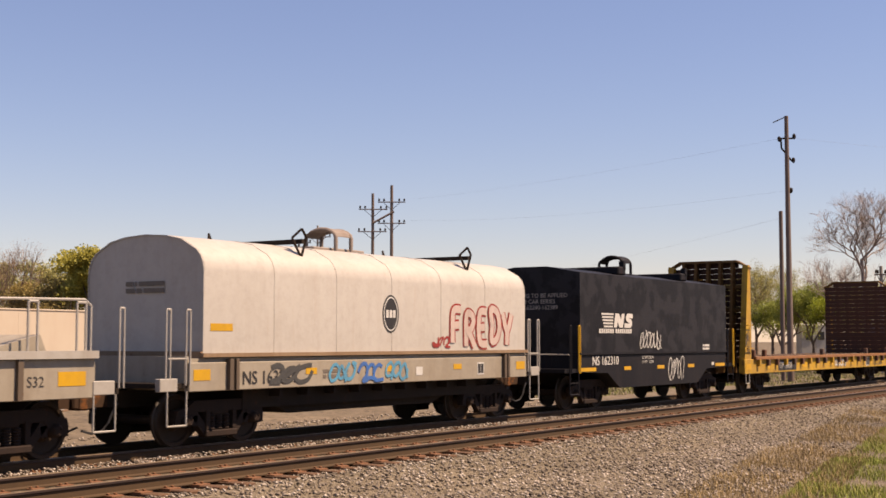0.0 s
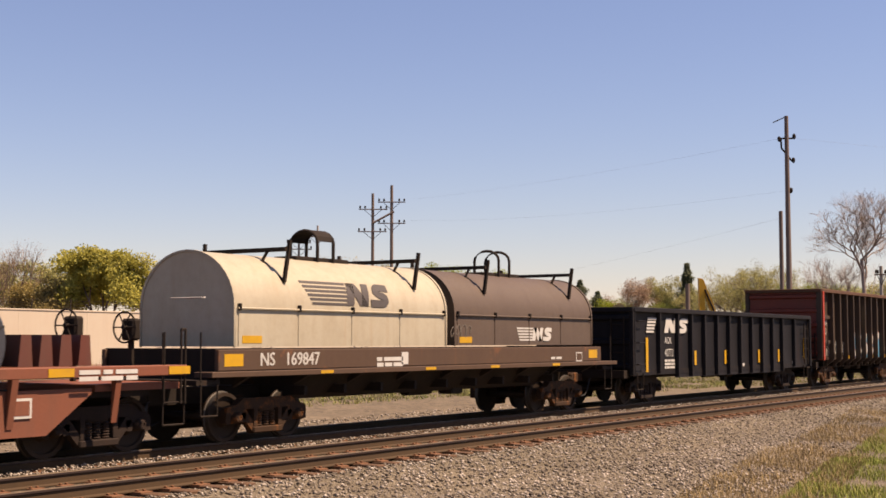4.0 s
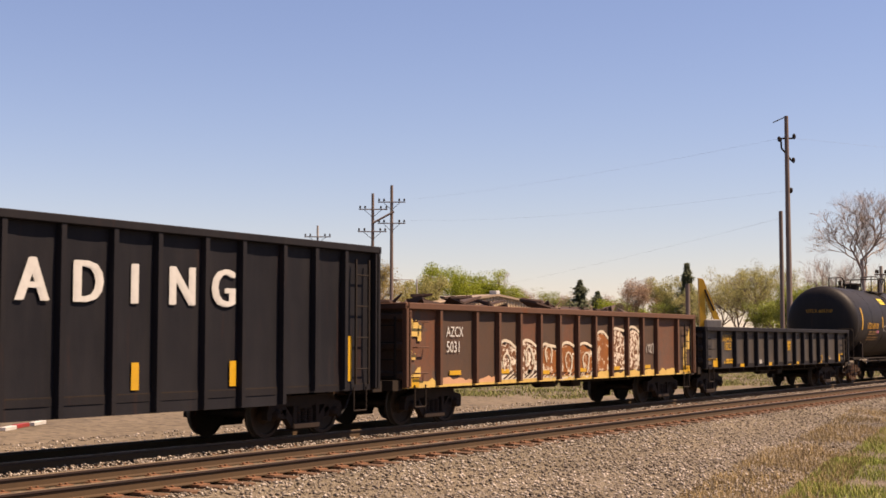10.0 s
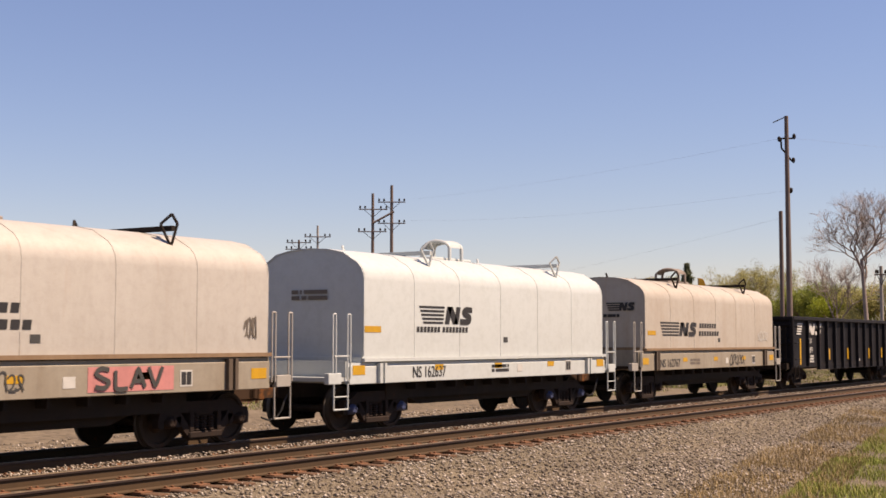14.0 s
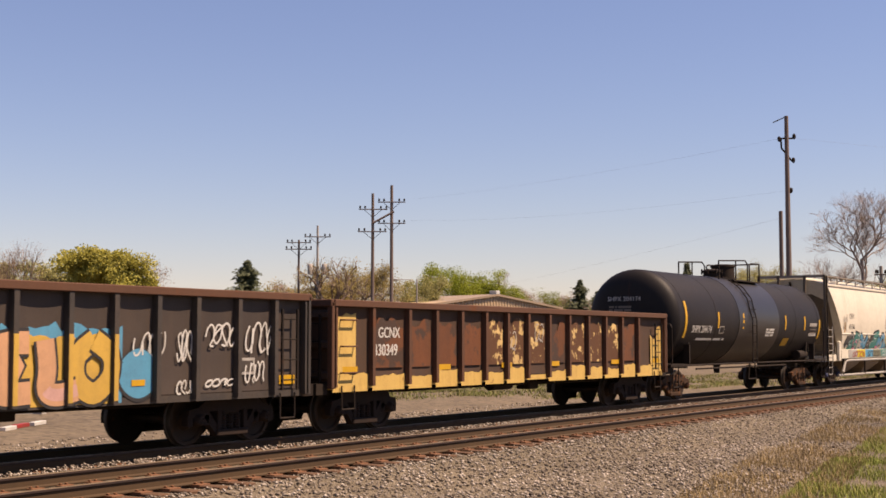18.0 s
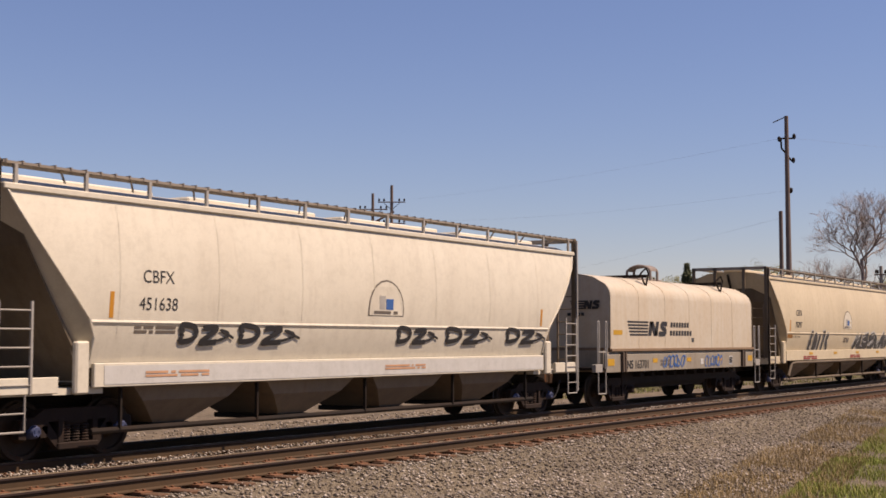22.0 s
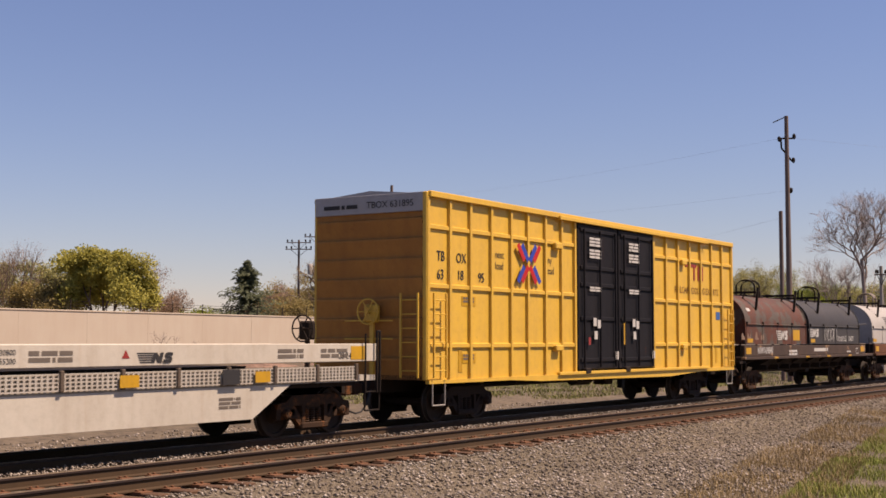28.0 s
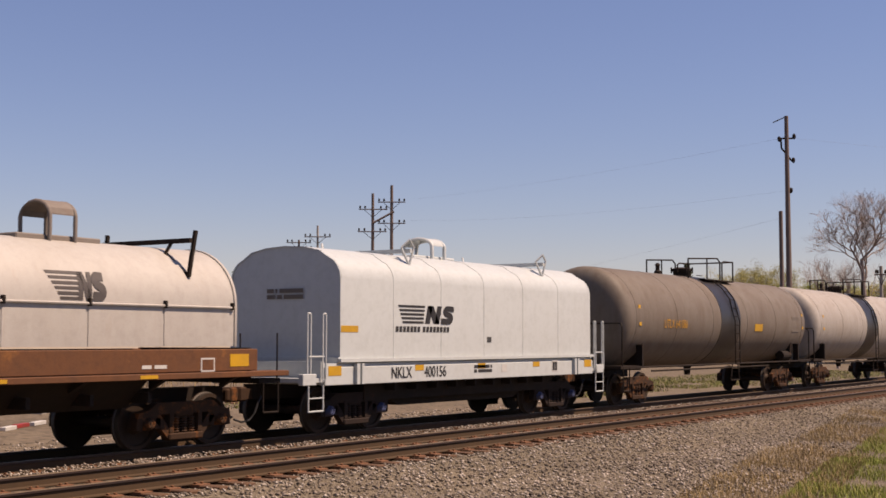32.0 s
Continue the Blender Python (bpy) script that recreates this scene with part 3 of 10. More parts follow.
def word_bars(parent, x, z, h, lengths, material, wrap=flat, face="side", end_x=0.0, pitch=0.78):
    """A company name as a row of plain letter-sized bars."""
    s = Shape()
    a = x
    for n in lengths:
        for i in range(n):
            s.add(lay([(a, z), (a + 0.74 * pitch * h, z), (a + 0.74 * pitch * h + 0.12 * h, z + h), (a + 0.12 * h, z + h)], wrap, face, end_x), [(0, 1, 2, 3)])
            a += pitch * h
        a += 0.6 * h
    return part("name_bars", s, material, parent)


# ---- trucks, couplers, ladders ----
def side_frame():
    s = Shape()
    s.prism([(-0.70, 0.80), (0.70, 0.80), (0.88, 0.68), (1.12, 0.64), (1.16, 0.50), (0.74, 0.50), (0.66, 0.60), (-0.66, 0.60),
             (-0.74, 0.50), (-1.16, 0.50), (-1.12, 0.64), (-0.88, 0.68)], "y", -0.08, 0.08)
    for k in (-1, 1):
        s.prism([(k * 0.62, 0.62), (k * 0.78, 0.56), (k * 0.40, 0.16), (k * 0.26, 0.20)], "y", -0.07, 0.07)
        s.prism([(k * 0.30, 0.28), (k * 0.40, 0.28), (k * 0.40, 0.64), (k * 0.30, 0.64)], "y", -0.09, 0.09)
        s.prism([(k * 1.02, 0.34), (k * 1.16, 0.36), (k * 1.16, 0.52), (k * 1.02, 0.52)], "y", -0.07, 0.07)
        s.prism([(k * 0.62, 0.36), (k * 0.74, 0.36), (k * 0.76, 0.54), (k * 0.60, 0.54)], "y", -0.07, 0.07)
    s.bevel_box(-0.42, 0.42, -0.11, 0.11, 0.15, 0.27, 0.02)
    return s.mesh("side_frame", TRUCK)


def coil_springs():
    s = Shape()
    for x in (-0.19, 0.0, 0.19):
        prof = []
        for i in range(13):
            prof.append((0.27 + i * 0.0225, 0.085 if i % 2 else 0.066))
        s.turned(prof, (x, 0, 0), "z", 10)
    return s.mesh("spring_nest", TRUCK)


def wheelset_mesh(r=0.457):
    s = Shape()
    for k in (-1, 1):
        y = k * 0.75
        s.turned([(k * 0.68, r * 0.80), (k * 0.68, r + 0.026), (k * 0.712, r + 0.024), (k * 0.725, r), (k * 0.815, r - 0.006), (k * 0.815, r * 0.84),
                  (k * 0.775, r * 0.80), (k * 0.745, r * 0.42), (k * 0.79, r * 0.36), (k * 0.82, r * 0.30), (k * 0.82, 0.09)], (0, 0, 0), "y", 32)
    s.rod((0, -0.9, 0), (0, 0.9, 0), 0.085, 12)
    me = s.mesh("wheelset", WHEEL, 0.6)
    me.materials.append(TREAD)
    for p in me.polygons:
        c = p.center
        if math.hypot(c.x, c.z) > r * 0.93 and abs(c.y) > 0.70:
            p.material_index = 1
    return me


def cap_mesh():
    s = Shape()
    s.turned([(-0.16, 0.03), (-0.16, 0.075), (-0.13, 0.10), (-0.02, 0.115), (0.06, 0.115)], (0, 0, 0), "y", 14)
    for i in range(3):
        a = i * 2.094 + 0.5
        s.rod((0.05 * math.cos(a), -0.18, 0.05 * math.sin(a)), (0.05 * math.cos(a), -0.15, 0.05 * math.sin(a)), 0.016, 6)
    return s.mesh("bearing_cap", TRUCK, 0.7)


TRUCK_DARK = paint("sooty_castings", (0.026, 0.018, 0.015), (0.05, 0.032, 0.024), 0.6, 0.35, (0.11, 0.045, 0.022), rough=0.85, spec=0.2, scale=2.0)
CAP_BLUE = paint("blue_bearing_cap", (0.04, 0.075, 0.20), (0.12, 0.1, 0.08), 0.4, 0.15, rough=0.6)
ME_FRAME, ME_SPRING, ME_WHEELS, ME_CAP = side_frame(), coil_springs(), wheelset_mesh(), cap_mesh()
ME_BOLSTER = Shape().bevel_box(-0.24, 0.24, -1.06, 1.06, 0.53, 0.68, 0.03).box(-0.2, 0.2, -0.3, 0.3, 0.68, 0.82).box(
    -0.85, 0.85, -0.06, 0.06, 0.42, 0.52).mesh("truck", TRUCK)
ME_SHOE = Shape().prism([(0.0, 0.30), (0.09, 0.34), (0.09, 0.60), (0.0, 0.62)], "y", -0.06, 0.06).mesh("brake_shoe", STEEL_DARK)


def recast(me, material):
    """The same mesh in another material."""
    other = me.copy()
    other.materials.clear()
    other.materials.append(material)
    return other


ME_FRAME_DARK, ME_SPRING_DARK, ME_CAP_DARK, ME_BOLSTER_DARK = (recast(me, TRUCK_DARK) for me in (ME_FRAME, ME_SPRING, ME_CAP, ME_BOLSTER))
ME_CAP_BLUE = recast(ME_CAP, CAP_BLUE)
LEAD_WHEELS, TRAIL_WHEELS = [], []


def truck(car, x, caps="plain"):
    """caps: plain, blue (dark frames, blue caps) or rusty."""
    rusty = caps == "rusty"
    t = part("truck", ME_BOLSTER if rusty else ME_BOLSTER_DARK, None, car, "rusty cast steel two-axle truck" if rusty else "sooty cast steel two-axle truck", at=pose(x, 0, 0))
    for k in (-1, 1):
        part("side_frame", ME_FRAME if rusty else ME_FRAME_DARK, None, t, at=pose(0, k * 1.0, 0))
        part("spring_nest", ME_SPRING if rusty else ME_SPRING_DARK, None, t, at=pose(0, k * 1.0, 0))
        for q in (-1, 1):
            part("bearing_cap", ME_CAP_BLUE if caps == "blue" else (ME_CAP if rusty else ME_CAP_DARK), None, t, at=pose(q * 0.89, k * 1.0, 0.457, rz=0 if k < 0 else 180))
            if k < 0:
                part("brake_shoe", ME_SHOE, None, t, at=pose(q * 0.42, -0.75, 0, rz=0 if q > 0 else 180))
    for q, box in ((-1, LEAD_WHEELS), (1, TRAIL_WHEELS)):
        box.append(part("wheelset", ME_WHEELS, None, t, "steel wheels on an axle", at=pose(q * 0.89, 0, 0.457)))
    return t


def coupler_mesh():
    s = Shape()
    s.box(-0.55, 0.0, -0.09, 0.09, 0.72, 0.92)
    s.bevel_box(-0.72, -0.50, -0.17, 0.13, 0.68, 0.96, 0.03)
    s.bevel_box(-0.84, -0.70, -0.17, -0.02, 0.70, 0.94, 0.03)
    return s.mesh("coupler", TRUCK)


def hose_mesh():
    s = Shape()
    pts = [(-0.02, 0.0, 0.78), (-0.12, 0, 0.66), (-0.22, 0, 0.46), (-0.38, 0, 0.33), (-0.60, 0, 0.30), (-0.82, 0, 0.36)]
    s.loft([[(x + 0.02 * math.cos(q * math.pi / 3) * (1 if k in (0, 1, 2) else 0.3), 0.022 * math.sin(q * math.pi / 3), z + 0.02 * math.cos(q * math.pi / 3) * (0.3 if k in (0, 1, 2) else 1)) for q in range(6)]
            for k, (x, y, z) in enumerate(pts)])
    return s.mesh("air_hose", BLACK_MARK, 0.8)


ME_COUPLER, ME_HOSE = coupler_mesh(), hose_mesh()


def car_base(name, label, u0, u1, trucks, over, category, caps="plain", sill=True):
    """An empty at rail height under the car's middle, with trucks, couplers and centre sill. over: how far the end sills reach past the body."""
    car = new(name)
    mid = (u0 + u1) / 2
    half = (u1 - u0) / 2
    car["mid"] = mid
    tagged(car, label, category, "freight cars of the train")
    for u in trucks:
        truck(car, u - mid, caps)
    for k in (-1, 1):
        rz = 0 if k < 0 else 180
        part("coupler", ME_COUPLER, None, car, at=pose(k * (half + over), 0, 0, rz=rz))
        part("air_hose", ME_HOSE, None, car, "black rubber brake hose", at=pose(k * (half + over), -0.35 * -k, 0, rz=rz))
    if sill:
        s = Shape().box(-half - over + 0.1, half + over - 0.1, -0.22, 0.22, 0.70, 1.0)
        for i in range(9):
            x = -half + 2.6 + i * (2 * half - 5.2) / 8
            part("cross_bearer", Shape().box(x - 0.04, x + 0.04, -1.35, 1.35, 0.82, 0.995), STEEL_DARK, car)
        part("centre_sill", s, STEEL_DARK, car)
        brake = Shape().rod((-half + 3.0, -0.75, 0.78), (half - 3.0, -0.75, 0.74), 0.025, 6)
        brake.rod((-0.6, -0.6, 0.80), (0.35, -0.6, 0.80), 0.17, 14)
        brake.bevel_box(1.0, 1.5, -0.85, -0.45, 0.62, 0.95, 0.03)
        part("brake_rigging", brake, STEEL_DARK, car)
    TRAIN.append(car)
    return car, half


def stirrup(car, x, y=-1.5, top=1.0, low=0.42, w=0.42, material=None, rungs=1):
    s = Shape().pipe([(x - w / 2, y, top), (x - w / 2, y, low), (x + w / 2, y, low), (x + w / 2, y, top)], 0.018, 6)
    for i in range(1, rungs):
        z = low + (top - low) * i / rungs
        s.rod((x - w / 2, y, z), (x + w / 2, y, z), 0.014, 6)
    return part("sill_step", s, material or STEEL_DARK, car)


def ladder(car, x0, x1, z0, z1, n, y=-1.56, material=None, name="ladder"):
    s = Shape()
    for x in (x0, x1):
        s.box(x - 0.02, x + 0.02, y - 0.02, y + 0.02, z0, z1)
    for i in range(n):
        z = z0 + (z1 - z0) * (i + 0.5) / n
        s.rod((x0, y, z), (x1, y, z), 0.014, 6)
    return part(name, s, material or STEEL_DARK, car)


def end_ladder(car, x, y0, y1, z0, z1, n, material=None):
    s = Shape()
    for y in (y0, y1):
        s.box(x - 0.02, x + 0.02, y - 0.02, y + 0.02, z0, z1)
    for i in range(n):
        z = z0 + (z1 - z0) * (i + 0.5) / n
        s.rod((x, y0, z), (x, y1, z), 0.014, 6)
    return part("end_ladder", s, material or STEEL_DARK, car)


def grab(car, pts, material=None, r=0.017, name="grab_iron"):
    return part(name, Shape().pipe(pts, r, 6), material or STEEL_DARK, car)


def brake_wheel(car, x, y, z, material=None, r=0.28):
    s = Shape()
    n = 18
    ring = [(x, y + r * math.cos(2 * math.pi * i / n), z + r * math.sin(2 * math.pi * i / n)) for i in range(n + 1)]
    s.pipe(ring, 0.018, 6)
    for i in range(6):
        a = math.pi * i / 3
        s.rod((x, y, z), (x, y + r * math.cos(a), z + r * math.sin(a)), 0.013, 6)
    s.rod((x - 0.05, y, z), (x + 0.12, y, z), 0.04, 8)
    s.bevel_box(x + 0.06, x + 0.26, y - 0.17, y + 0.17, z - 0.24, z + 0.16, 0.04)
    s.box(x + 0.14, x + 0.20, y - 0.05, y + 0.05, 1.1, z)
    return part("brake_wheel", s, material or STEEL_DARK, car)


# ---- kinds of cars ----
def arch_profile(hw, z0, zs, crown, kind):
    """Half-open hood outline from the near foot over the crown to the far foot."""
    if kind == "round":
        pts = [(-hw, z0), (-hw, zs)]
        pts += [(-hw * math.cos(a), zs + (crown - zs) * math.sin(a)) for a in [math.pi * i / 20 for i in range(1, 20)]]
        return pts + [(hw, zs), (hw, z0)]
    left = [(-hw, z0), (-hw, zs), (-hw + 0.02, zs + 0.13), (-hw + 0.08, zs + 0.26), (-hw + 0.18, zs + 0.37), (-hw + 0.33, zs + 0.45),
            (-hw + 0.55, crown - 0.11), (-0.5, crown - 0.03), (0, crown)]
    return left + [(-y, z) for y, z in left[-2::-1]]


def hood_shell(car, x0, x1, hw, z0, zs, crown, kind, material, label="", name="hood"):
    """A hollow steel cover with end plates, a foot flange and raised panel seams."""
    out = arch_profile(hw, z0, zs, crown, kind)
    inn = [(y * 0.985, z if i in (0, len(out) - 1) else z - 0.02) for i, (y, z) in enumerate(out)]
    s = Shape()
    loop = out + inn[::-1]
    s.loft([[(x, y, z) for y, z in loop] for x in (x0, x1)])
    for x in (x0 + 0.02, x1 - 0.04):
        s.prism(out, "x", x, x + 0.02)
    return part(name, s, material, car, label, smooth=0.5)


def seams(hood, xs, hw, z0, zs, crown, kind, material, w=0.035):
    for x in xs:
        out = [(y * 1.004, z + (0.008 if i not in (0,) else 0)) for i, (y, z) in enumerate(arch_profile(hw, z0, zs, crown, kind))]
        s = Shape()
        inn = [(y * 0.99, z - 0.012) for y, z in out]
        s.loft([[(a, y, z) for y, z in out + inn[::-1]] for a in (x - w / 2, x + w / 2)])
        part("panel_seam", s, material, hood, smooth=0.5)


def lifting_hoops(hood, x, crown, material, w=0.42, top=0.58, cover=True, r=0.045):
    for dx in (-0.27, 0.27):
        s = Shape()
        pts = [(x + dx, -w, crown - 0.05), (x + dx, -w, crown + top * 0.6)]
        pts += [(x + dx, -w * math.cos(math.pi * i / 8), crown + top * 0.6 + top * 0.4 * math.sin(math.pi * i / 8)) for i in range(1, 8)]
        pts += [(x + dx, w, crown + top * 0.6), (x + dx, w, crown - 0.05)]
        rings = [[(px + r * math.cos(q * math.pi / 4), py + (r * math.sin(q * math.pi / 4)) * abs(math.cos(tilt)), pz + r * math.sin(q * math.pi / 4) * -math.sin(tilt)) for q in range(8)]
                 for (px, py, pz), tilt in zip(pts, [0, 0] + [math.pi * i / 8 for i in range(1, 8)] + [math.pi, math.pi])]
        s.loft(rings)
        part("lifting_hoop", s, material, hood, smooth=0.8)
    if cover:
        s, rings = Shape(), []
        for i in range(9):
            a = math.pi * i / 8
            y, z = -w * math.cos(a), crown + top * 0.6 + top * 0.4 * math.sin(a) + 0.03
            rings.append([(x - 0.25, y, z), (x + 0.25, y, z), (x + 0.25, y, z - 0.02), (x - 0.25, y, z - 0.02)])
        s.loft(rings)
        part("hoop_cover", s, material, hood)
    part("lifting_pad", Shape().bevel_box(x - 0.9, x + 0.9, -0.30, 0.30, crown - 0.06, crown + 0.05, 0.02), material, hood)


def stacking_bracket(hood, x, y, foot, top, material, mode="round"):
    s = Shape()
    for k in (-1, 1):
        if mode == "round":
            s.pipe([(x, k * y, foot), (x + 0.10, k * (y + 0.06), top + 0.14)], 0.05, 6)
            s.pipe([(x, k * y, foot), (x - 0.12, k * (y - 0.45), foot + 0.42), (x - 0.02, k * (y - 0.40), top - 0.06)], 0.035, 6)
        else:
            s.pipe([(x, k * y, foot), (x - 0.16, k * (y - 0.1), top - 0.02), (x - 0.02, k * (y + 0.03), top + 0.16), (x + 0.10, k * (y + 0.05), top),
                    (x, k * y, foot)], 0.028, 6)
    if mode == "round":
        s.box(x - 0.045, x + 0.045, -y - 0.05, y + 0.05, top - 0.08, top)
    else:
        s.box(x - 0.04, x + 0.04, -y - 0.05, y + 0.05, top - 0.13, top - 0.04)
    part("stacking_bracket", s, material, hood)


def flat_hood_car(label, u0, u1, trucks, hood_mat, sill_mat, number, marks, white=False, end_mark=True):
    """Coil-steel car under one long square-shouldered cover."""
    car, half = car_base("coil_car", label, u0, u1, trucks, 0.55, "coil car", "blue" if white else "plain")
    z0, zs, cr, hw = (1.50, 3.10, 3.80, 1.44) if white else (1.64, 3.09, 3.77, 1.44)
    hx = half - 0.12
    xa, xb = (-hx + 0.40, hx + 0.04) if white else (-hx + 0.24, hx + 0.10)
    hood = hood_shell(car, xa, xb, hw, z0, zs, cr, "square", hood_mat, "ribbed steel cover")
    seams(hood, [xa + (xb - xa) * i / 6 for i in range(1, 6)], hw, z0, zs, cr, "square", hood_mat, 0.02)
    lip = Shape().box(xa - 0.06, xb + 0.06, -hw - 0.07, -hw + 0.02, z0 - 0.07, z0 + 0.0).box(xa - 0.06, xb + 0.06, hw - 0.02, hw + 0.09, z0 - 0.09, z0 + 0.03)
    lip.box(xa - 0.06, xa + 0.02, -hw, hw, z0 - 0.09, z0 + 0.03)
    part("cover_foot", lip, hood_mat if white else paint("rust_stained_lip", (0.34, 0.24, 0.16), (0.2, 0.115, 0.065), 0.5, 0.3, rough=0.7, scale=2), hood)
    steel = hood_mat if white else STEEL_DARK
    lifting_hoops(hood, -0.15, cr, hood_mat if white else paint("worn_hoop", (0.36, 0.32, 0.29), (0.2, 0.13, 0.09), 0.5, 0.18, rough=0.7), 0.40, 0.46)
    for x in (-hx * 0.44, hx * 0.62):
        stacking_bracket(hood, x, 1.18, cr - 0.30, cr + 0.10, steel, "square")
    # side sill
    side = Shape()
    for k in (-1, 1):
        y = k * 1.47
        side.bevel_box(-half, half, min(y, y - k * 0.12), max(y, y - k * 0.12), 0.98, z0 - 0.16, 0.012)
        side.box(-half, half, min(y, y - k * 0.3) + 0.05, max(y, y - k * 0.3) - 0.05, z0 - 0.18, z0 - 0.09)
    part("side_sill", side, sill_mat, car)
    for x in (-half + 1.0, half - 1.15):
        part("sill_post", Shape().box(x - 0.05, x + 0.05, -1.55, -1.46, 0.99, z0 - 0.1), GREY_RIB if not white else sill_mat, car)
        part("sill_post", Shape().box(x + 0.12, x + 0.20, -1.55, -1.46, 0.99, z0 - 0.1), GREY_RIB if not white else sill_mat, car)
    under = Shape().box(-half + 1.8, half - 1.8, -1.1, 1.1, 0.62, 1.0)
    under.prism([(-half + 2.9, 0.62), (half - 2.9, 0.62), (half - 3.4, 0.46), (-half + 3.4, 0.46)], "y", -0.9, 0.9)
    part("trough", under, STEEL_DARK, car)
    for k in (-1, 1):
        plat = Shape().box(min(k * half, k * (half + 0.55)), max(k * half, k * (half + 0.55)), -1.45, 1.45, 1.05, 1.13)
        part("end_platform", plat, sill_mat if white else STEEL_DARK, car)
        bulk = Shape().box(k * half - 0.05, k * half + 0.05, -1.4, 1.4, 1.0, z0 - 0.05)
        part("end_plate", bulk, sill_mat, car)
        x = k * (half + 0.45)
        step_mat = hood_mat if white else PALE_STEEL
        stirrup(car, k * (half + 0.33), -1.5, 1.0, 0.50 if white else 0.42, 0.46, step_mat, 2 if white else 1)
        part("step_box", Shape().bevel_box(min(x - 0.30, x + 0.12), x + 0.12, -1.52, -1.40, 1.0, 1.22, 0.01), step_mat, car)
        for dx in (-0.24, 0.24):
            grab(car, [(x - k * 0.14 + dx - 0.05, -1.5, 1.1), (x - k * 0.14 + dx - 0.05, -1.5, 2.38), (x - k * 0.14 + dx + 0.05, -1.5, 2.38), (x - k * 0.14 + dx + 0.05, -1.5, 1.1)],
                 step_mat, 0.02, "handrail")
        grab(car, [(x - k * 0.14 - 0.24, -1.5, 1.55), (x - k * 0.14 + 0.24, -1.5, 1.55)], step_mat)
    brake_wheel(car, half + 0.38, 0.55, 2.0)
    w = lambda z: 1.44
    sw = lambda z: 1.47
    ink = FADED_INK if not white else BLACK_MARK
    for x in (-half + 0.1, half - 0.52):
        plate(car, x, x + 0.42, 1.17, 1.36, YELLOW, sw)
    for f in (0.268, 0.49, 0.715):
        plate(car, -half + 2 * half * f, -half + 2 * half * f + 0.34, 1.22, 1.34, YELLOW, sw)
    plate(car, -hx + 0.42, -hx + 1.0, 2.03, 2.16, YELLOW, w, "notice_plate")
    text(car, number, -half + (1.34 if not white else 2.24), 1.07, 0.24, BLACK_MARK, sw, squeeze=0.86 if white else 1.0, bold=0.012)
    bars(car, -half + (5.6 if white else 3.72), 1.30, 0.85, 0.07, 2, ink, sw)
    plate(car, half - 2.35, half - 2.05, 1.08, 1.36, WHITE_MARK, sw, "data_panel")
    plate(car, half - 2.32, half - 2.21, 1.11, 1.33, BLACK_MARK, sw, "data_panel", lift=0.01)
    plate(car, half - 2.19, half - 2.08, 1.11, 1.33, BLACK_MARK, sw, "data_panel", lift=0.01)
    plate(car, half - 4.9, half - 4.65, 1.12, 1.3, WHITE_MARK, sw, "data_panel")
    if end_mark:
        emblem(car, 0.2, 0.62, 1.1, 2.75, 0.24, BLACK_MARK, face="end", end_x=xa, stripes=4)
        bars(car, 0.1, 2.65, 0.55, 0.09, 1, BLACK_MARK, face="end", end_x=xa)
    else:
        bars(car, -0.45, 2.92, 1.0, 0.085, 2, FADED_INK, face="end", end_x=xa)
    marks(car, half, hx, w, sw)
    return car


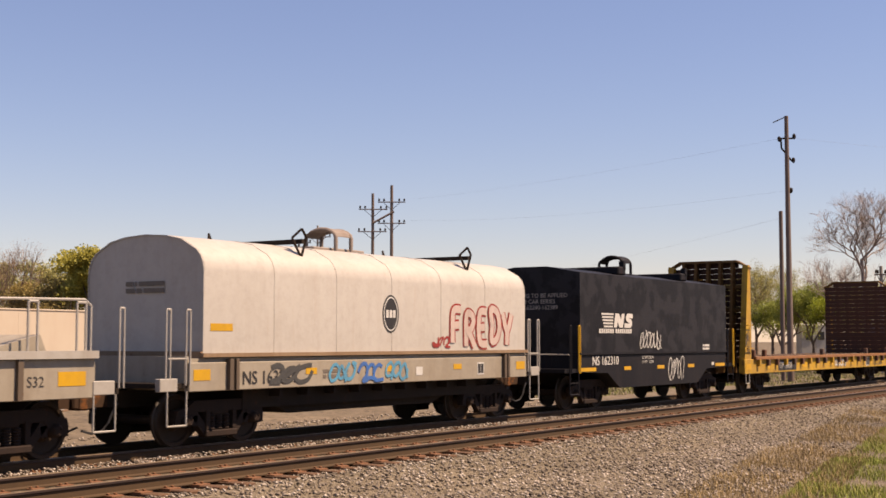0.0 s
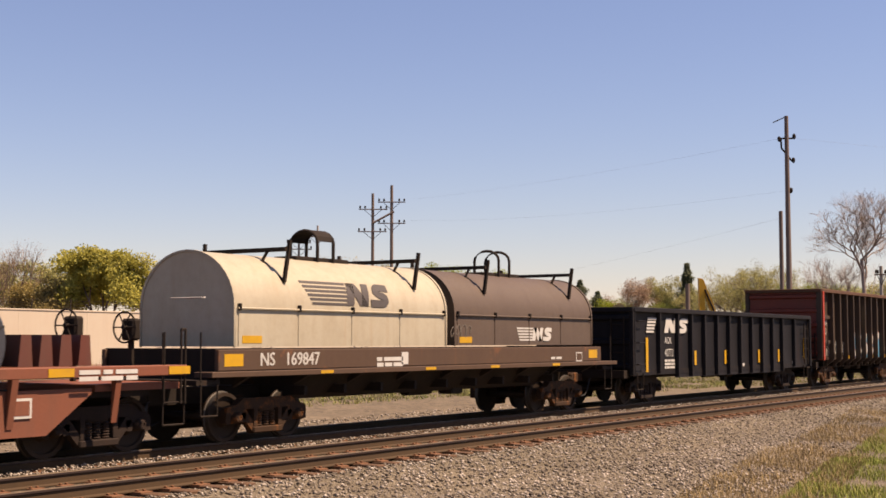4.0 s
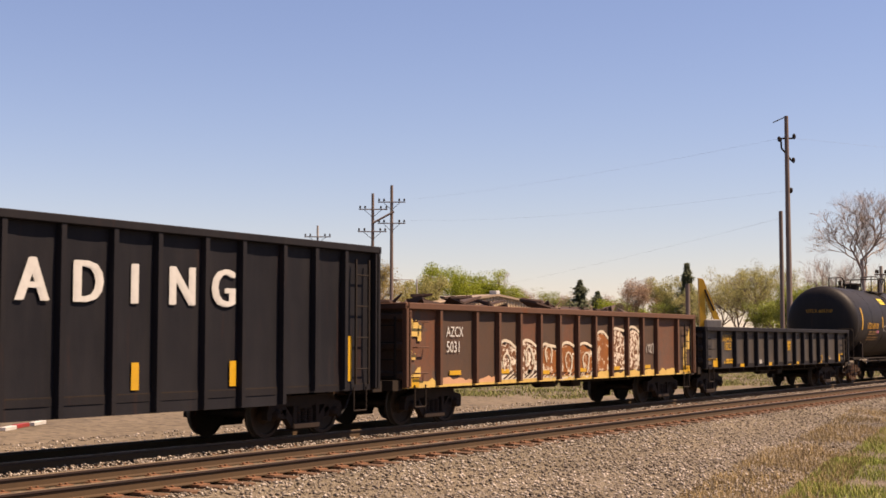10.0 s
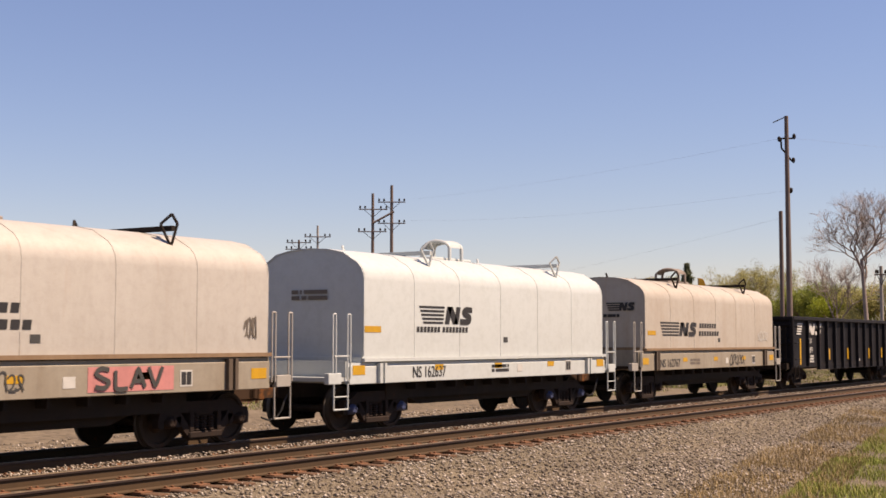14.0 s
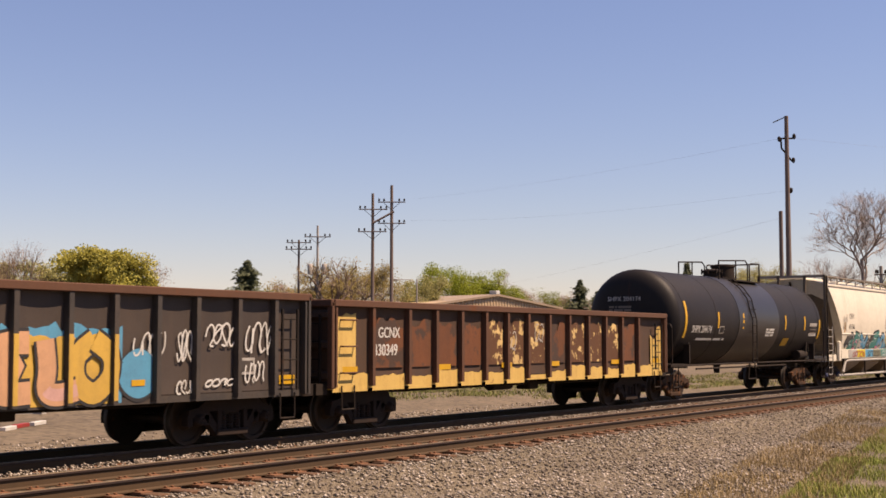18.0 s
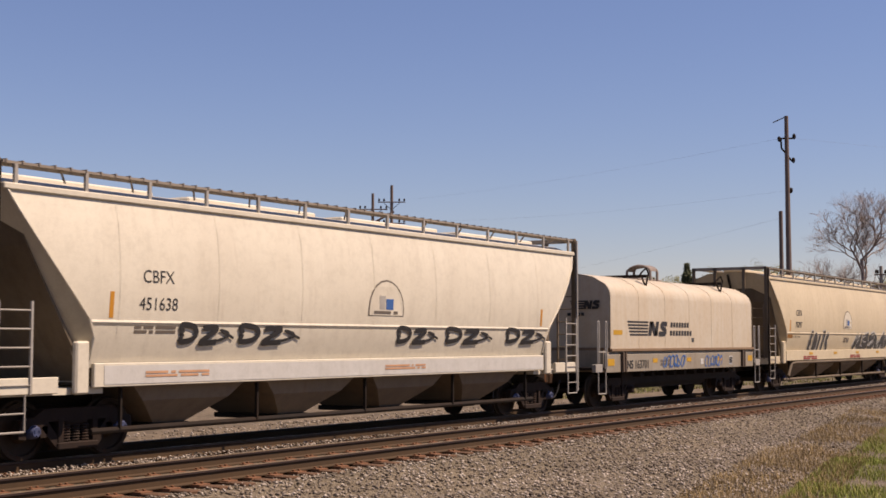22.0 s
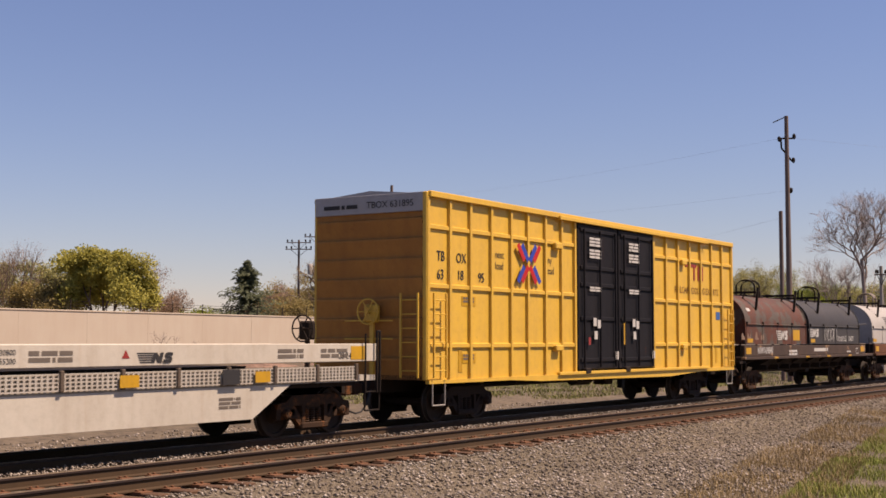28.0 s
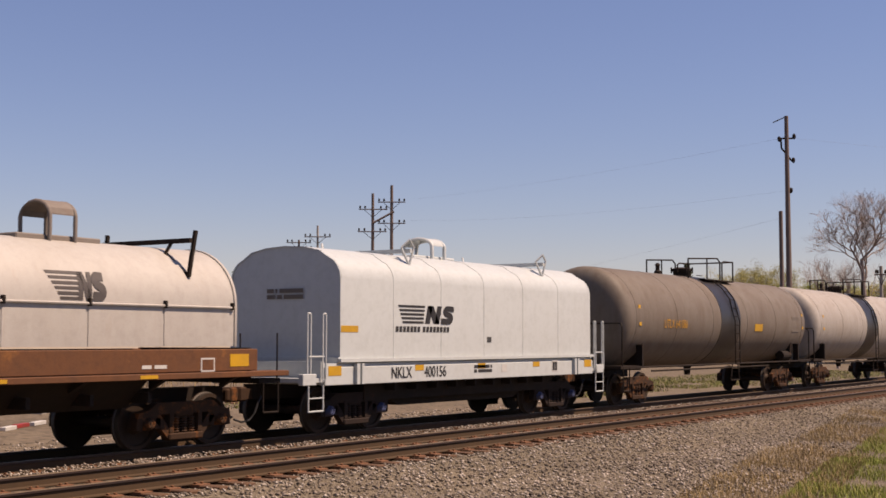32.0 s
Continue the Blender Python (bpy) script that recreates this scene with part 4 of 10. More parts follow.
def round_hood_car(label, u0, u1, trucks, hoods, sill_mat, number, marks, zb=1.75, num_x=1.1, num_mat=None, skip_sill=False):
    """Coil-steel car with one or two barrel covers. hoods: (start, end, material) from the body's leading end."""
    car, half = car_base("coil_car", label, u0, u1, trucks, 0.55, "coil car", "rusty", sill=not skip_sill)
    zs, cr, hw = 2.47, 3.54, 1.17
    for a, b, m in [(p + 0.1, q + 0.1, m) for p, q, m in hoods]:
        hood = hood_shell(car, -half + a, -half + b, hw, zb, zs, cr, "round", m, "barrel-shaped steel cover")
        for k in (-1, 1):
            part("hinge_rail", Shape().rod((-half + a + 0.1, k * (hw + 0.03), zs - 0.02), (-half + b - 0.1, k * (hw + 0.03), zs - 0.02), 0.022, 6), m, hood)
        n = 5
        for i in range(n):
            x = -half + a + 0.15 + (b - a - 0.3) * i / (n - 1)
            part("latch", Shape().bevel_box(x - 0.03, x + 0.03, -hw - 0.06, -hw + 0.01, zs - 0.06, zs + 0.07, 0.01), STEEL_DARK, hood)
            if 0 < i < n - 1 or i == 0:
                part("panel_seam", Shape().box(x - 0.012, x + 0.012, -hw - 0.012, -hw + 0.01, zb + 0.02, zs - 0.05), m, hood)
        for x in (-half + a + 0.03, -half + b - 0.05):
            s = Shape()
            out = [(y * 1.018, z + 0.022) for y, z in arch_profile(hw, zb, zs, cr, "round")]
            inn = [(y * 0.985, z - 0.04) for y, z in out]
            s.loft([[(q, y, z) for y, z in out + inn[::-1]] for q in (x - 0.03, x + 0.03)])
            part("end_rib", s, m, hood, smooth=0.5)
        c = -half + (a + b) / 2
        lifting_hoops(hood, c + 0.15, cr, STEEL_DARK if m not in (CREAM, TAN) else paint("worn_hoop2", (0.30, 0.27, 0.24), (0.16, 0.11, 0.08), 0.5, 0.2, rough=0.7), 0.36, 0.62, m not in (HOOD_RUST, HOOD_CHAR, HOOD_BROWN), 0.036)
        for f in (0.22, 0.785 if skip_sill else 0.84):
            stacking_bracket(hood, -half + a + (b - a) * f, 1.04, 2.98, cr + 0.12, STEEL_DARK)
        plate(hood, -half + a + 0.25, -half + a + 0.8, zb + 0.06, zb + 0.2, YELLOW, lambda z: hw, "notice_plate")
    if not skip_sill:
        side, foot = Shape(), Shape()
        for k in (-1, 1):
            y = k * 1.46
            side.bevel_box(-half, half, min(y, y - k * 0.1), max(y, y - k * 0.1), 1.32, zb - 0.05, 0.012)
            foot.bevel_box(-half - 0.3, half + 0.75, min(y - k * 0.3, y + k * 0.13), max(y - k * 0.3, y + k * 0.13), 1.21, 1.31, 0.01)
        part("side_sill", side, sill_mat, car)
        part("walkway_ledge", foot, sill_mat, car)
        for i in range(9):
            x = -half + 0.7 + i * (2 * half - 1.4) / 8
            part("ledge_bracket", Shape().prism([(-1.57, 1.21), (-1.2, 1.21), (-1.2, 1.02)], "x", x - 0.05, x + 0.05), STEEL_DARK, car)
        part("trough", Shape().prism([(-1.3, 1.2), (1.3, 1.2), (0.8, 0.72), (-0.8, 0.72)], "x", -half + 2.6, half - 2.6), STEEL_DARK, car)
        sw = lambda z: 1.46
        for x in (-half + 0.15, half - 0.75):
            plate(car, x, x + 0.5, 1.40, 1.62, YELLOW, sw)
        lw = lambda z: 1.59
        for f in (0.18, 0.42, 0.60, 0.80):
            plate(car, -half + 2 * half * f, -half + 2 * half * f + 0.4, 1.23, 1.29, YELLOW, lw)
        text(car, number, -half + num_x, 1.40, 0.24, num_mat or WHITE_MARK, sw, squeeze=1.02, bold=0.014)
        bars(car, -half + (4.8 if num_x < 4 else 2.2), 1.52, 1.0, 0.08, 2, WHITE_MARK, sw)
        plate(car, half - 1.5, half - 1.15, 1.32, 1.56, WHITE_MARK, sw, "data_panel")
        plate(car, half - 1.47, half - 1.18, 1.35, 1.53, sill_mat, sw, "data_panel", lift=0.01)
        bars(car, half - 2.9, 1.45, 0.6, 0.06, 1, WHITE_MARK, sw)
    for k in (-1, 1):
        # Platform and end plate in near-black steel, which paints in the shaded car end.
        part("end_platform", Shape().box(min(k * half, k * (half + 0.6)), max(k * half, k * (half + 0.6)), -1.5, 1.5, 1.08, 1.17), STEEL_DARK, car)
        part("end_plate", Shape().box(k * (half - 0.1) - 0.04, k * (half - 0.1) + 0.04, -1.36, 1.42, 1.1, zb - 0.03), STEEL_DARK, car)
        stirrup(car, k * (half + 0.3), -1.52, 1.1, 0.55, 0.42)
        grab(car, [(k * (half + 0.5), -1.5, 1.15), (k * (half + 0.5), -1.5, 2.0)], name="handrail")
        grab(car, [(k * (half + 0.5), -0.6, 1.15), (k * (half + 0.5), -0.6, 2.0)], name="handrail")
    grab(car, [(-half + 0.03, -1.1, 2.62), (-half - 0.05, -1.1, 2.62), (-half - 0.05, -0.35, 2.62), (-half + 0.03, -0.35, 2.62)], PALE_STEEL)
    brake_wheel(car, -half - 0.45, 0.4, 2.1)
    marks(car, half, lambda z: hw if z < zs else hw * math.sqrt(max(0.02, 1 - ((z - zs) / (cr - zs)) ** 2)))
    return car


def rib_list(long, a, b, n):
    """Rib places along a side: two wide end bays, n even ones between."""
    step = (long - 2 * a - 2 * b) / n
    return [0.0, a] + [a + b + i * step for i in range(n + 1)] + [long - a, long]


def gondola(label, u0, u1, trucks, z0, z1, bays, side, rib, top, marks, belly=0.0, end=None, feet=False, rail_depth=0.11, ladder_mat=None, tall_ladder=False, panels=None,
            wide_ribs=True, ribs=None, sill_mat=None):
    """Open gondola: side panels between pressed ribs, top chord, ribbed ends and a floor."""
    car, half = car_base("gondola", label, u0, u1, trucks, 0.35, "gondola car", "rusty" if feet else "plain")
    end = end or side
    y_in = 1.46 if rail_depth < 0.15 else 1.58 - rail_depth
    y_out = y_in + rail_depth
    step = 2 * half / bays
    at = [-half + q for q in ribs] if ribs else [-half + i * step for i in range(bays + 1)]
    for i, (a, b) in enumerate(zip(at, at[1:])):
        mid = (a + b) / 2
        low = z0 - (belly if abs(mid) < half * 0.62 else 0.0)
        m = (panels or {}).get(i, side)
        s = Shape()
        w = RNG.uniform(0.6, 1.3)
        nx, nz = 6, 6
        pts = []
        for p in range(nz + 1):
            for q in range(nx + 1):
                f, g = q / nx, p / nz
                edge = min(1.0, 4 * f * (1 - f) * 1.6)
                arch = min(1.0, max(0.0, (0.93 - 0.10 * (2 * f - 1) ** 2 - g) * 9)) * min(1.0, g * 6)
                pts.append((a + (b - a) * f, -y_in + 0.028 * w * edge * arch, low + (z1 - low) * g))
        s.add(pts, [(p * (nx + 1) + q, p * (nx + 1) + q + 1, (p + 1) * (nx + 1) + q + 1, (p + 1) * (nx + 1) + q) for p in range(nz) for q in range(nx)])
        s.add([(a, -y_in + 0.05, low), (b, -y_in + 0.05, low), (b, -y_in + 0.05, z1), (a, -y_in + 0.05, z1)], [(3, 2, 1, 0)])
        part("side_panel", s, m, car, smooth=0.9)
    far = Shape().box(-half, half, y_in, y_in + 0.05, z0, z1)
    for x in at:
        far.box(x - 0.05, x + 0.05, y_in + 0.05, y_out, z0, z1)
    part("far_side", far, side, car)
    bays = len(at) - 1
    for i, x in enumerate(at):
        x = max(-half + 0.06, min(half - 0.06, x))
        low = z0 - (belly if abs(x) < half * 0.65 else 0.0)
        hw_ = 0.065
        if wide_ribs:
            o = [(x - hw_, -y_in), (x - hw_ * 0.75, -y_out), (x + hw_ * 0.75, -y_out), (x + hw_, -y_in)]
        else:
            q = 1.0 if i % 2 or i == 0 or i > 14 else 0.45
            o = [(x - hw_ * q, -y_in), (x - hw_ * q * 0.8, -y_in - rail_depth * (1 if q == 1 else 0.5)), (x + hw_ * q * 0.8, -y_in - rail_depth * (1 if q == 1 else 0.5)),
                 (x + hw_ * q, -y_in)]
        s = Shape().prism(o, "z", low + 0.02, z1 - 0.08)
        if feet and 0 < i < bays:
            s.prism([(-y_out, low + 0.25), (-y_out, low - 0.02), (-y_in + 0.15, low - 0.32), (-y_in + 0.15, low + 0.05)], "x", x - hw_ * 0.7, x + hw_ * 0.7)
        part("side_rib", s, rib, car)
    chord = Shape()
    for k in (-1, 1):
        chord.bevel_box(-half, half, min(k * (y_in - 0.06), k * (y_out + 0.02)), max(k * (y_in - 0.06), k * (y_out + 0.02)), z1 - 0.09, z1 + 0.05, 0.015)
        chord.bevel_box(min(k * half, k * (half + 0.10)), max(k * half, k * (half + 0.10)), -y_out, y_out, z1 - 0.09, z1 + 0.05, 0.015)
    part("top_chord", chord, top, car)
    foot = Shape()
    for k in (-1, 1):
        foot.box(-half, half, min(k * (y_in - 0.1), k * (y_in + 0.003)), max(k * (y_in - 0.1), k * (y_in + 0.003)), z0 - 0.02, z0 + 0.10)
    part("side_sill", foot, sill_mat or rib, car)
    part("floor", Shape().box(-half, half, -y_in, y_in, z0 + 0.02, z0 + 0.12), STEEL_DARK, car)
    for k in (-1, 1):
        x = k * half
        part("end_wall", Shape().box(min(x, x - k * 0.05), max(x, x - k * 0.05), -y_in, y_in, z0, z1), end, car)
        nr = 3 if z1 - z0 < 2.2 else 5
        for i in range(nr):
            z = z0 + 0.25 + (z1 - z0 - 0.5) * i / (nr - 1)
            part("end_rib", Shape().prism([(x, z - 0.10), (x + k * 0.09, z - 0.05), (x + k * 0.09, z + 0.05), (x, z + 0.10)], "y", -y_in, y_in), end, car)
        part("corner_post", Shape().bevel_box(x - 0.07, x + 0.07, -y_out, -y_in + 0.02, z0, z1, 0.012), rib, car)
        part("end_sill", Shape().box(min(x, x + k * 0.35), max(x, x + k * 0.35), -1.4, 1.4, 0.80, 1.02), STEEL_DARK, car)
        lx = x - k * 0.55
        stirrup(car, lx, -1.5, z0 + 0.05, z0 - 0.42, 0.42, ladder_mat)
        if tall_ladder and k > 0:
            ladder(car, x + 0.02, x + 0.42, z0 - 0.1, z1 + 0.02, 8, -1.50, ladder_mat)
            end_ladder(car, x + 0.12, -1.45, -1.0, z0 - 0.1, z1, 7, ladder_mat)
        else:
            top_z = z0 + (1.05 if tall_ladder else z1 - z0 - 0.25)
            if k > 0 or tall_ladder:
                ladder(car, lx - 0.22, lx + 0.22, z0 + 0.1, top_z, 4, -y_out + 0.02, ladder_mat)
            else:
                for z in np.linspace(z0 + 0.3, top_z - 0.1, 3):
                    grab(car, [(lx - 0.22, -y_in, z), (lx - 0.22, -y_out, z), (lx + 0.22, -y_out, z), (lx + 0.22, -y_in, z)], rib)
            end_ladder(car, x + k * 0.12, -1.3, -0.9, z0 + 0.05, top_z, 4, ladder_mat)
    brake_wheel(car, -half - 0.42, 0.7, min(1.9, z1 - 0.3))
    marks(car, half, step, lambda z: y_in)
    return car


def tank(label, u0, u1, trucks, r, zc, material, marks, band=False, dome=False, under=STEEL_DARK, lx=0.15, b0=-0.9, b1=0.9):
    """Tank car: welded shell with dished heads, saddles, manway platform and railings."""
    car, half = car_base("tank_car", label, u0, u1, trucks, 0.75, "tank car", "rusty", sill=False)
    prof = []
    for i in range(9):
        a = math.pi / 2 * i / 8
        prof.append((-half - 0.42 * math.cos(a), max(0.02, r * math.sin(a) ** 0.44)))
    prof += [(-half + 2 * half * i / 6, r) for i in range(1, 6)]
    prof += [(-x, q) for x, q in prof[:9][::-1]]
    s = Shape().turned(prof, (0, 0, zc), "x", 48)
    shell = part("tank_shell", s, material, car, smooth=0.45)
    for x in [-half + 2 * half * f for f in (0.02, 0.21, 0.40, 0.60, 0.79, 0.98)]:
        part("weld_seam", Shape().turned([(x - 0.02, r - 0.01), (x - 0.015, r + 0.006), (x + 0.015, r + 0.006), (x + 0.02, r - 0.01)], (0, 0, zc), "x", 48), material, shell, smooth=0.5)
    if band:
        part("heater_band", Shape().turned([(b0, r - 0.01), (b0, r + 0.012), (b1, r + 0.012), (b1, r - 0.01)], (0, 0, zc), "x", 48),
             paint("worn_black_band", (0.022, 0.020, 0.021), (0.05, 0.042, 0.038), 0.5, streak=0.3, rough=0.38), shell, smooth=0.5)
    for k in (-1, 1):
        x = k * (half - 1.1)
        part("saddle", Shape().prism([(-1.25, 1.0), (1.25, 1.0), (1.35, zc - 0.55), (1.0, zc - 0.9), (0, zc - r + 0.02), (-1.0, zc - 0.9), (-1.35, zc - 0.55)], "x", x - 0.06, x + 0.06), under, car)
        part("stub_sill", Shape().box(min(k * (half - 2.4), k * (half + 0.75)), max(k * (half - 2.4), k * (half + 0.75)), -0.25, 0.25, 0.78, 1.08), under, car)
        part("end_platform", Shape().box(min(k * (half - 0.5), k * (half + 0.75)), max(k * (half - 0.5), k * (half + 0.75)), -1.5, 1.5, 1.06, 1.15), under, car)
        xr = k * (half + 0.62)
        part("end_railing", Shape().pipe([(xr, -1.48, 1.1), (xr, -1.48, 2.25), (xr - k * 0.1, -1.4, 2.36), (xr - k * 0.1, 0.9, 2.36), (xr, 1.48, 2.25), (xr, 1.48, 1.1)], 0.022, 6), under, car)
        stirrup(car, k * (half + 0.4), -1.5, 1.1, 0.45, 0.42, under)
        part("sill_bracket", Shape().box(k * (half - 0.75) - 0.04, k * (half - 0.75) + 0.04, -1.5, -1.30, 1.1, 1.75), under, car)
    part("running_rail", Shape().rod((-half + 0.2, -1.48, 1.10), (half - 0.2, -1.48, 1.10), 0.028, 6).rod((-half + 0.2, 1.48, 1.10), (half - 0.2, 1.48, 1.10), 0.028, 6), under, car)
    # manway platform on the crown
    top = zc + r
    px0, px1 = -1.6, 2.1
    plat = Shape()
    for k in (-1, 1):
        plat.box(px0 + 1.0, px1, min(k * 0.35, k * 0.85), max(k * 0.35, k * 0.85), top - 0.13, top - 0.09)
    part("manway_platform", plat, under, car)
    rail = top + 0.52
    for k in (-1, 1):
        y = k * 0.82
        part("top_railing", Shape().pipe([(px0 - 0.2, y * 0.9, top - 0.12), (px0 - 0.2, y * 0.9, rail), (0.6, y, rail + 0.12), (0.85, y, rail), (0.85, y, top - 0.12)], 0.026, 6), under, car)
        part("top_railing", Shape().pipe([(1.05, y, top - 0.12), (1.05, y, rail - 0.03), (1.2, y, rail + 0.04), (px1, y, rail + 0.06), (px1, y, top - 0.12)], 0.026, 6), under, car)
        part("top_railing", Shape().rod((-0.35, y, top - 0.1), (-0.35, y, rail + 0.06), 0.024, 6), under, car)
    part("top_railing", Shape().pipe([(px1, -0.82, rail + 0.06), (px1, 0.82, rail + 0.06)], 0.026, 6), under, car)
    man = Shape().turned([(top - 0.08, 0.30), (top + 0.16, 0.30), (top + 0.18, 0.36), (top + 0.25, 0.36), (top + 0.30, 0.22)], (-0.55, 0, 0), "z", 20)
    manway = part("manway", man, under, car, smooth=0.6)
    for i in range(8):
        a = i * math.pi / 4
        part("bolt", Shape().rod((-0.55 + 0.38 * math.cos(a), 0.38 * math.sin(a), top + 0.12), (-0.55 + 0.38 * math.cos(a), 0.38 * math.sin(a), top + 0.30), 0.025, 6), under, manway)
    if dome:
        part("valve_dome", Shape().turned([(top - 0.08, 0.42), (top + 0.40, 0.42), (top + 0.42, 0.45), (top + 0.48, 0.45), (top + 0.52, 0.3)], (0.55, 0, 0), "z", 24), under, car, smooth=0.6)
    part("relief_valve", Shape().turned([(top - 0.05, 0.12), (top + 0.08, 0.12), (top + 0.12, 0.07), (top + 0.26, 0.07), (top + 0.28, 0.10), (top + 0.36, 0.04)],
                                        (-2.6 if not dome else 1.45, 0, 0), "z", 12), under, car, smooth=0.6)
    reach = lambda z: -math.sqrt(max(0.05, (r + 0.08) ** 2 - (z - zc) ** 2)) if z > zc else -(r + 0.08)
    for x in (lx, lx + 0.43):
        part("ladder_rail", Shape().pipe([(x, reach(z), z) for z in (1.1, 1.9, zc, zc + 0.5 * r, zc + 0.75 * r, zc + 0.92 * r)], 0.02, 6), under, car)
    for i in range(11):
        z = 1.25 + i * 0.285
        part("ladder_rung", Shape().rod((lx, reach(z), z), (lx + 0.43, reach(z), z), 0.015, 6), under, car)
    part("ladder_step", Shape().pipe([(lx - 0.05, -1.5, 1.1), (lx - 0.2, -1.5, 0.55), (lx + 0.6, -1.5, 0.55), (lx + 0.47, -1.5, 1.1)], 0.02, 6), under, car)
    out = Shape().turned([(0.72, 0.10), (0.95, 0.12), (zc - r + 0.1, 0.22)], (-0.2, 0, 0), "z", 14)
    out.rod((-half + 2.6, -0.96, 0.95), (half - 2.6, -0.96, 0.95), 0.03, 6)
    out.rod((half - 1.9, -1.15, 1.32), (half - 1.0, -1.15, 1.32), 0.17, 14)
    part("bottom_outlet", out, under, car)
    wrap = lambda z: math.sqrt(max(0.04, r * r - (z - zc) ** 2)) + 0.008
    marks(car, half, wrap, r, zc)
    return car


# Tan darkened to paint in the shade of hopper ends; also colours transfer pipes.
END_SHADE = paint("shaded_tan_steel", (0.22, 0.175, 0.125), (0.10, 0.07, 0.05), 0.6, 0.15, streak=0.5, rough=0.75)


def hopper(label, u0, u1, trucks, material, number, marks, pipes=True):
    """Covered hopper: bowed sides, sloped end bays, pocket chutes and a roof walk."""
    car, half = car_base("hopper_car", label, u0, u1, trucks, 0.45, "hopper car", "blue", sill=False)
    prof = [(1.28, 1.20), (1.40, 1.55), (1.49, 1.90), (1.54, 2.20), (1.57, 2.60), (1.575, 2.9), (1.555, 3.3), (1.50, 3.75), (1.40, 4.15)]

    def wrap(z):
        for (a, p), (b, q) in zip(prof, prof[1:]):
            if z <= q:
                return a + (b - a) * (z - p) / (q - p)
        return prof[-1][0]

    def cut(z):
        """How far the body end stands in from the ladder end at a height: the hopper bays taper to the trucks."""
        f = min(1.0, max(0.0, (4.15 - z) / 2.1))
        return 0.16 + 1.70 * f ** 1.2
    zs = [1.20, 1.55, 1.90, 2.20, 2.60, 2.9, 3.3, 3.75, 4.15]
    s = Shape()
    left = [(-half + cut(z), -wrap(z), z) for z in zs] + [(-half + cut(4.15), y, z) for y, z in ((-0.9, 4.34), (0, 4.42), (0.9, 4.34))] + [(-half + cut(z), wrap(z), z) for z in zs[::-1]]
    right = [(-x, y, z) for x, y, z in left]
    s.loft([left, right])
    body = part("hopper_body", s, material, car, smooth=0.35)
    for k in (-1, 1):
        lip = [(k * (half - cut(z)), -wrap(z) - 0.005, z) for z in zs[1:]]
        part("end_lip", Shape().loft([[(px + 0.03 * math.cos(q * math.pi / 3), py + 0.03 * math.sin(q * math.pi / 3), pz) for q in range(6)] for px, py, pz in lip]), material, body)
    for i in range(1, 8):
        x = -half + 2 * half * i / 8
        a = [(x, -(wrap(z) + 0.004), z) for z in zs[2:]]
        sh = Shape()
        for p, q in zip(a, a[1:]):
            sh.add([(p[0] - 0.012, p[1], p[2]), (p[0] + 0.012, p[1], p[2]), (q[0] + 0.012, q[1], q[2]), (q[0] - 0.012, q[1], q[2])], [(0, 1, 2, 3)])
        part("side_seam", sh, material, body)
    part("side_crease", Shape().prism([(-wrap(2.16) - 0.004, 2.19), (-wrap(2.12) - 0.028, 2.15), (-wrap(2.1) - 0.004, 2.10), (-1.45, 2.14)], "x", -half + cut(2.15), half - cut(2.15)), material, body)
    # eave, roof walk and hatches
    eave = Shape()
    for k in (-1, 1):
        eave.bevel_box(-half + 0.1, half - 0.1, min(k * 1.36, k * 1.46), max(k * 1.36, k * 1.46), 4.10, 4.20, 0.015)
    part("eave", eave, material, body)
    for i in range(14):
        x = -half + 0.35 + i * (2 * half - 0.7) / 13
        part("walk_post", Shape().box(x - 0.03, x + 0.03, -1.42, -1.37, 4.15, 4.50), PALE_STEEL, car)
    walkm = Shape()
    for k in (-1, 1):
        walkm.box(-half + 0.1, half - 0.1, min(k * 1.05, k * 1.42), max(k * 1.05, k * 1.42), 4.49, 4.53)
        for i in range(60):
            x = -half + 0.15 + i * (2 * half - 0.3) / 59
            walkm.box(x - 0.012, x + 0.012, min(k * 1.05, k * 1.44), max(k * 1.05, k * 1.44), 4.515, 4.55)
    part("roof_walk", walkm, GALV, car)
    for i in range(12):
        x = -half + 1.2 + i * (2 * half - 2.4) / 11
        part("walk_brace", Shape().rod((x, -1.40, 4.49), (x + 0.45, -1.0, 4.36), 0.018, 6), GALV, car)
    for i in range(4):
        x = -half + half * 0.25 + i * half * 0.5
        part("roof_hatch", Shape().bevel_box(x - 1.9, x + 1.9, -0.38, 0.38, 4.38, 4.50, 0.03), material, car)
    # side sill with straps
    sill = Shape()
    for k in (-1, 1):
        sill.bevel_box(-half + 1.9, half - 1.9, min(k * 1.40, k * 1.48), max(k * 1.40, k * 1.48), 1.12, 1.50, 0.01)
    part("side_sill", sill, material, car)
    # end frames
    for k in (-1, 1):
        x = k * half
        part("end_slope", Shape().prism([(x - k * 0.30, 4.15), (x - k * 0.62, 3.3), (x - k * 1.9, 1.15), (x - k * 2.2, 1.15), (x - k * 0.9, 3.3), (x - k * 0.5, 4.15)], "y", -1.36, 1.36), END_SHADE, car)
        part("shear_plate", Shape().box(min(x, x - k * 2.2), max(x, x - k * 2.2), -1.35, 1.35, 1.02, 1.12), material, car)
        for y in (-1.38, -0.55, 0.55, 1.38):
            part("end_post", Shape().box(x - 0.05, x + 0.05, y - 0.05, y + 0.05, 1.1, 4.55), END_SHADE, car)
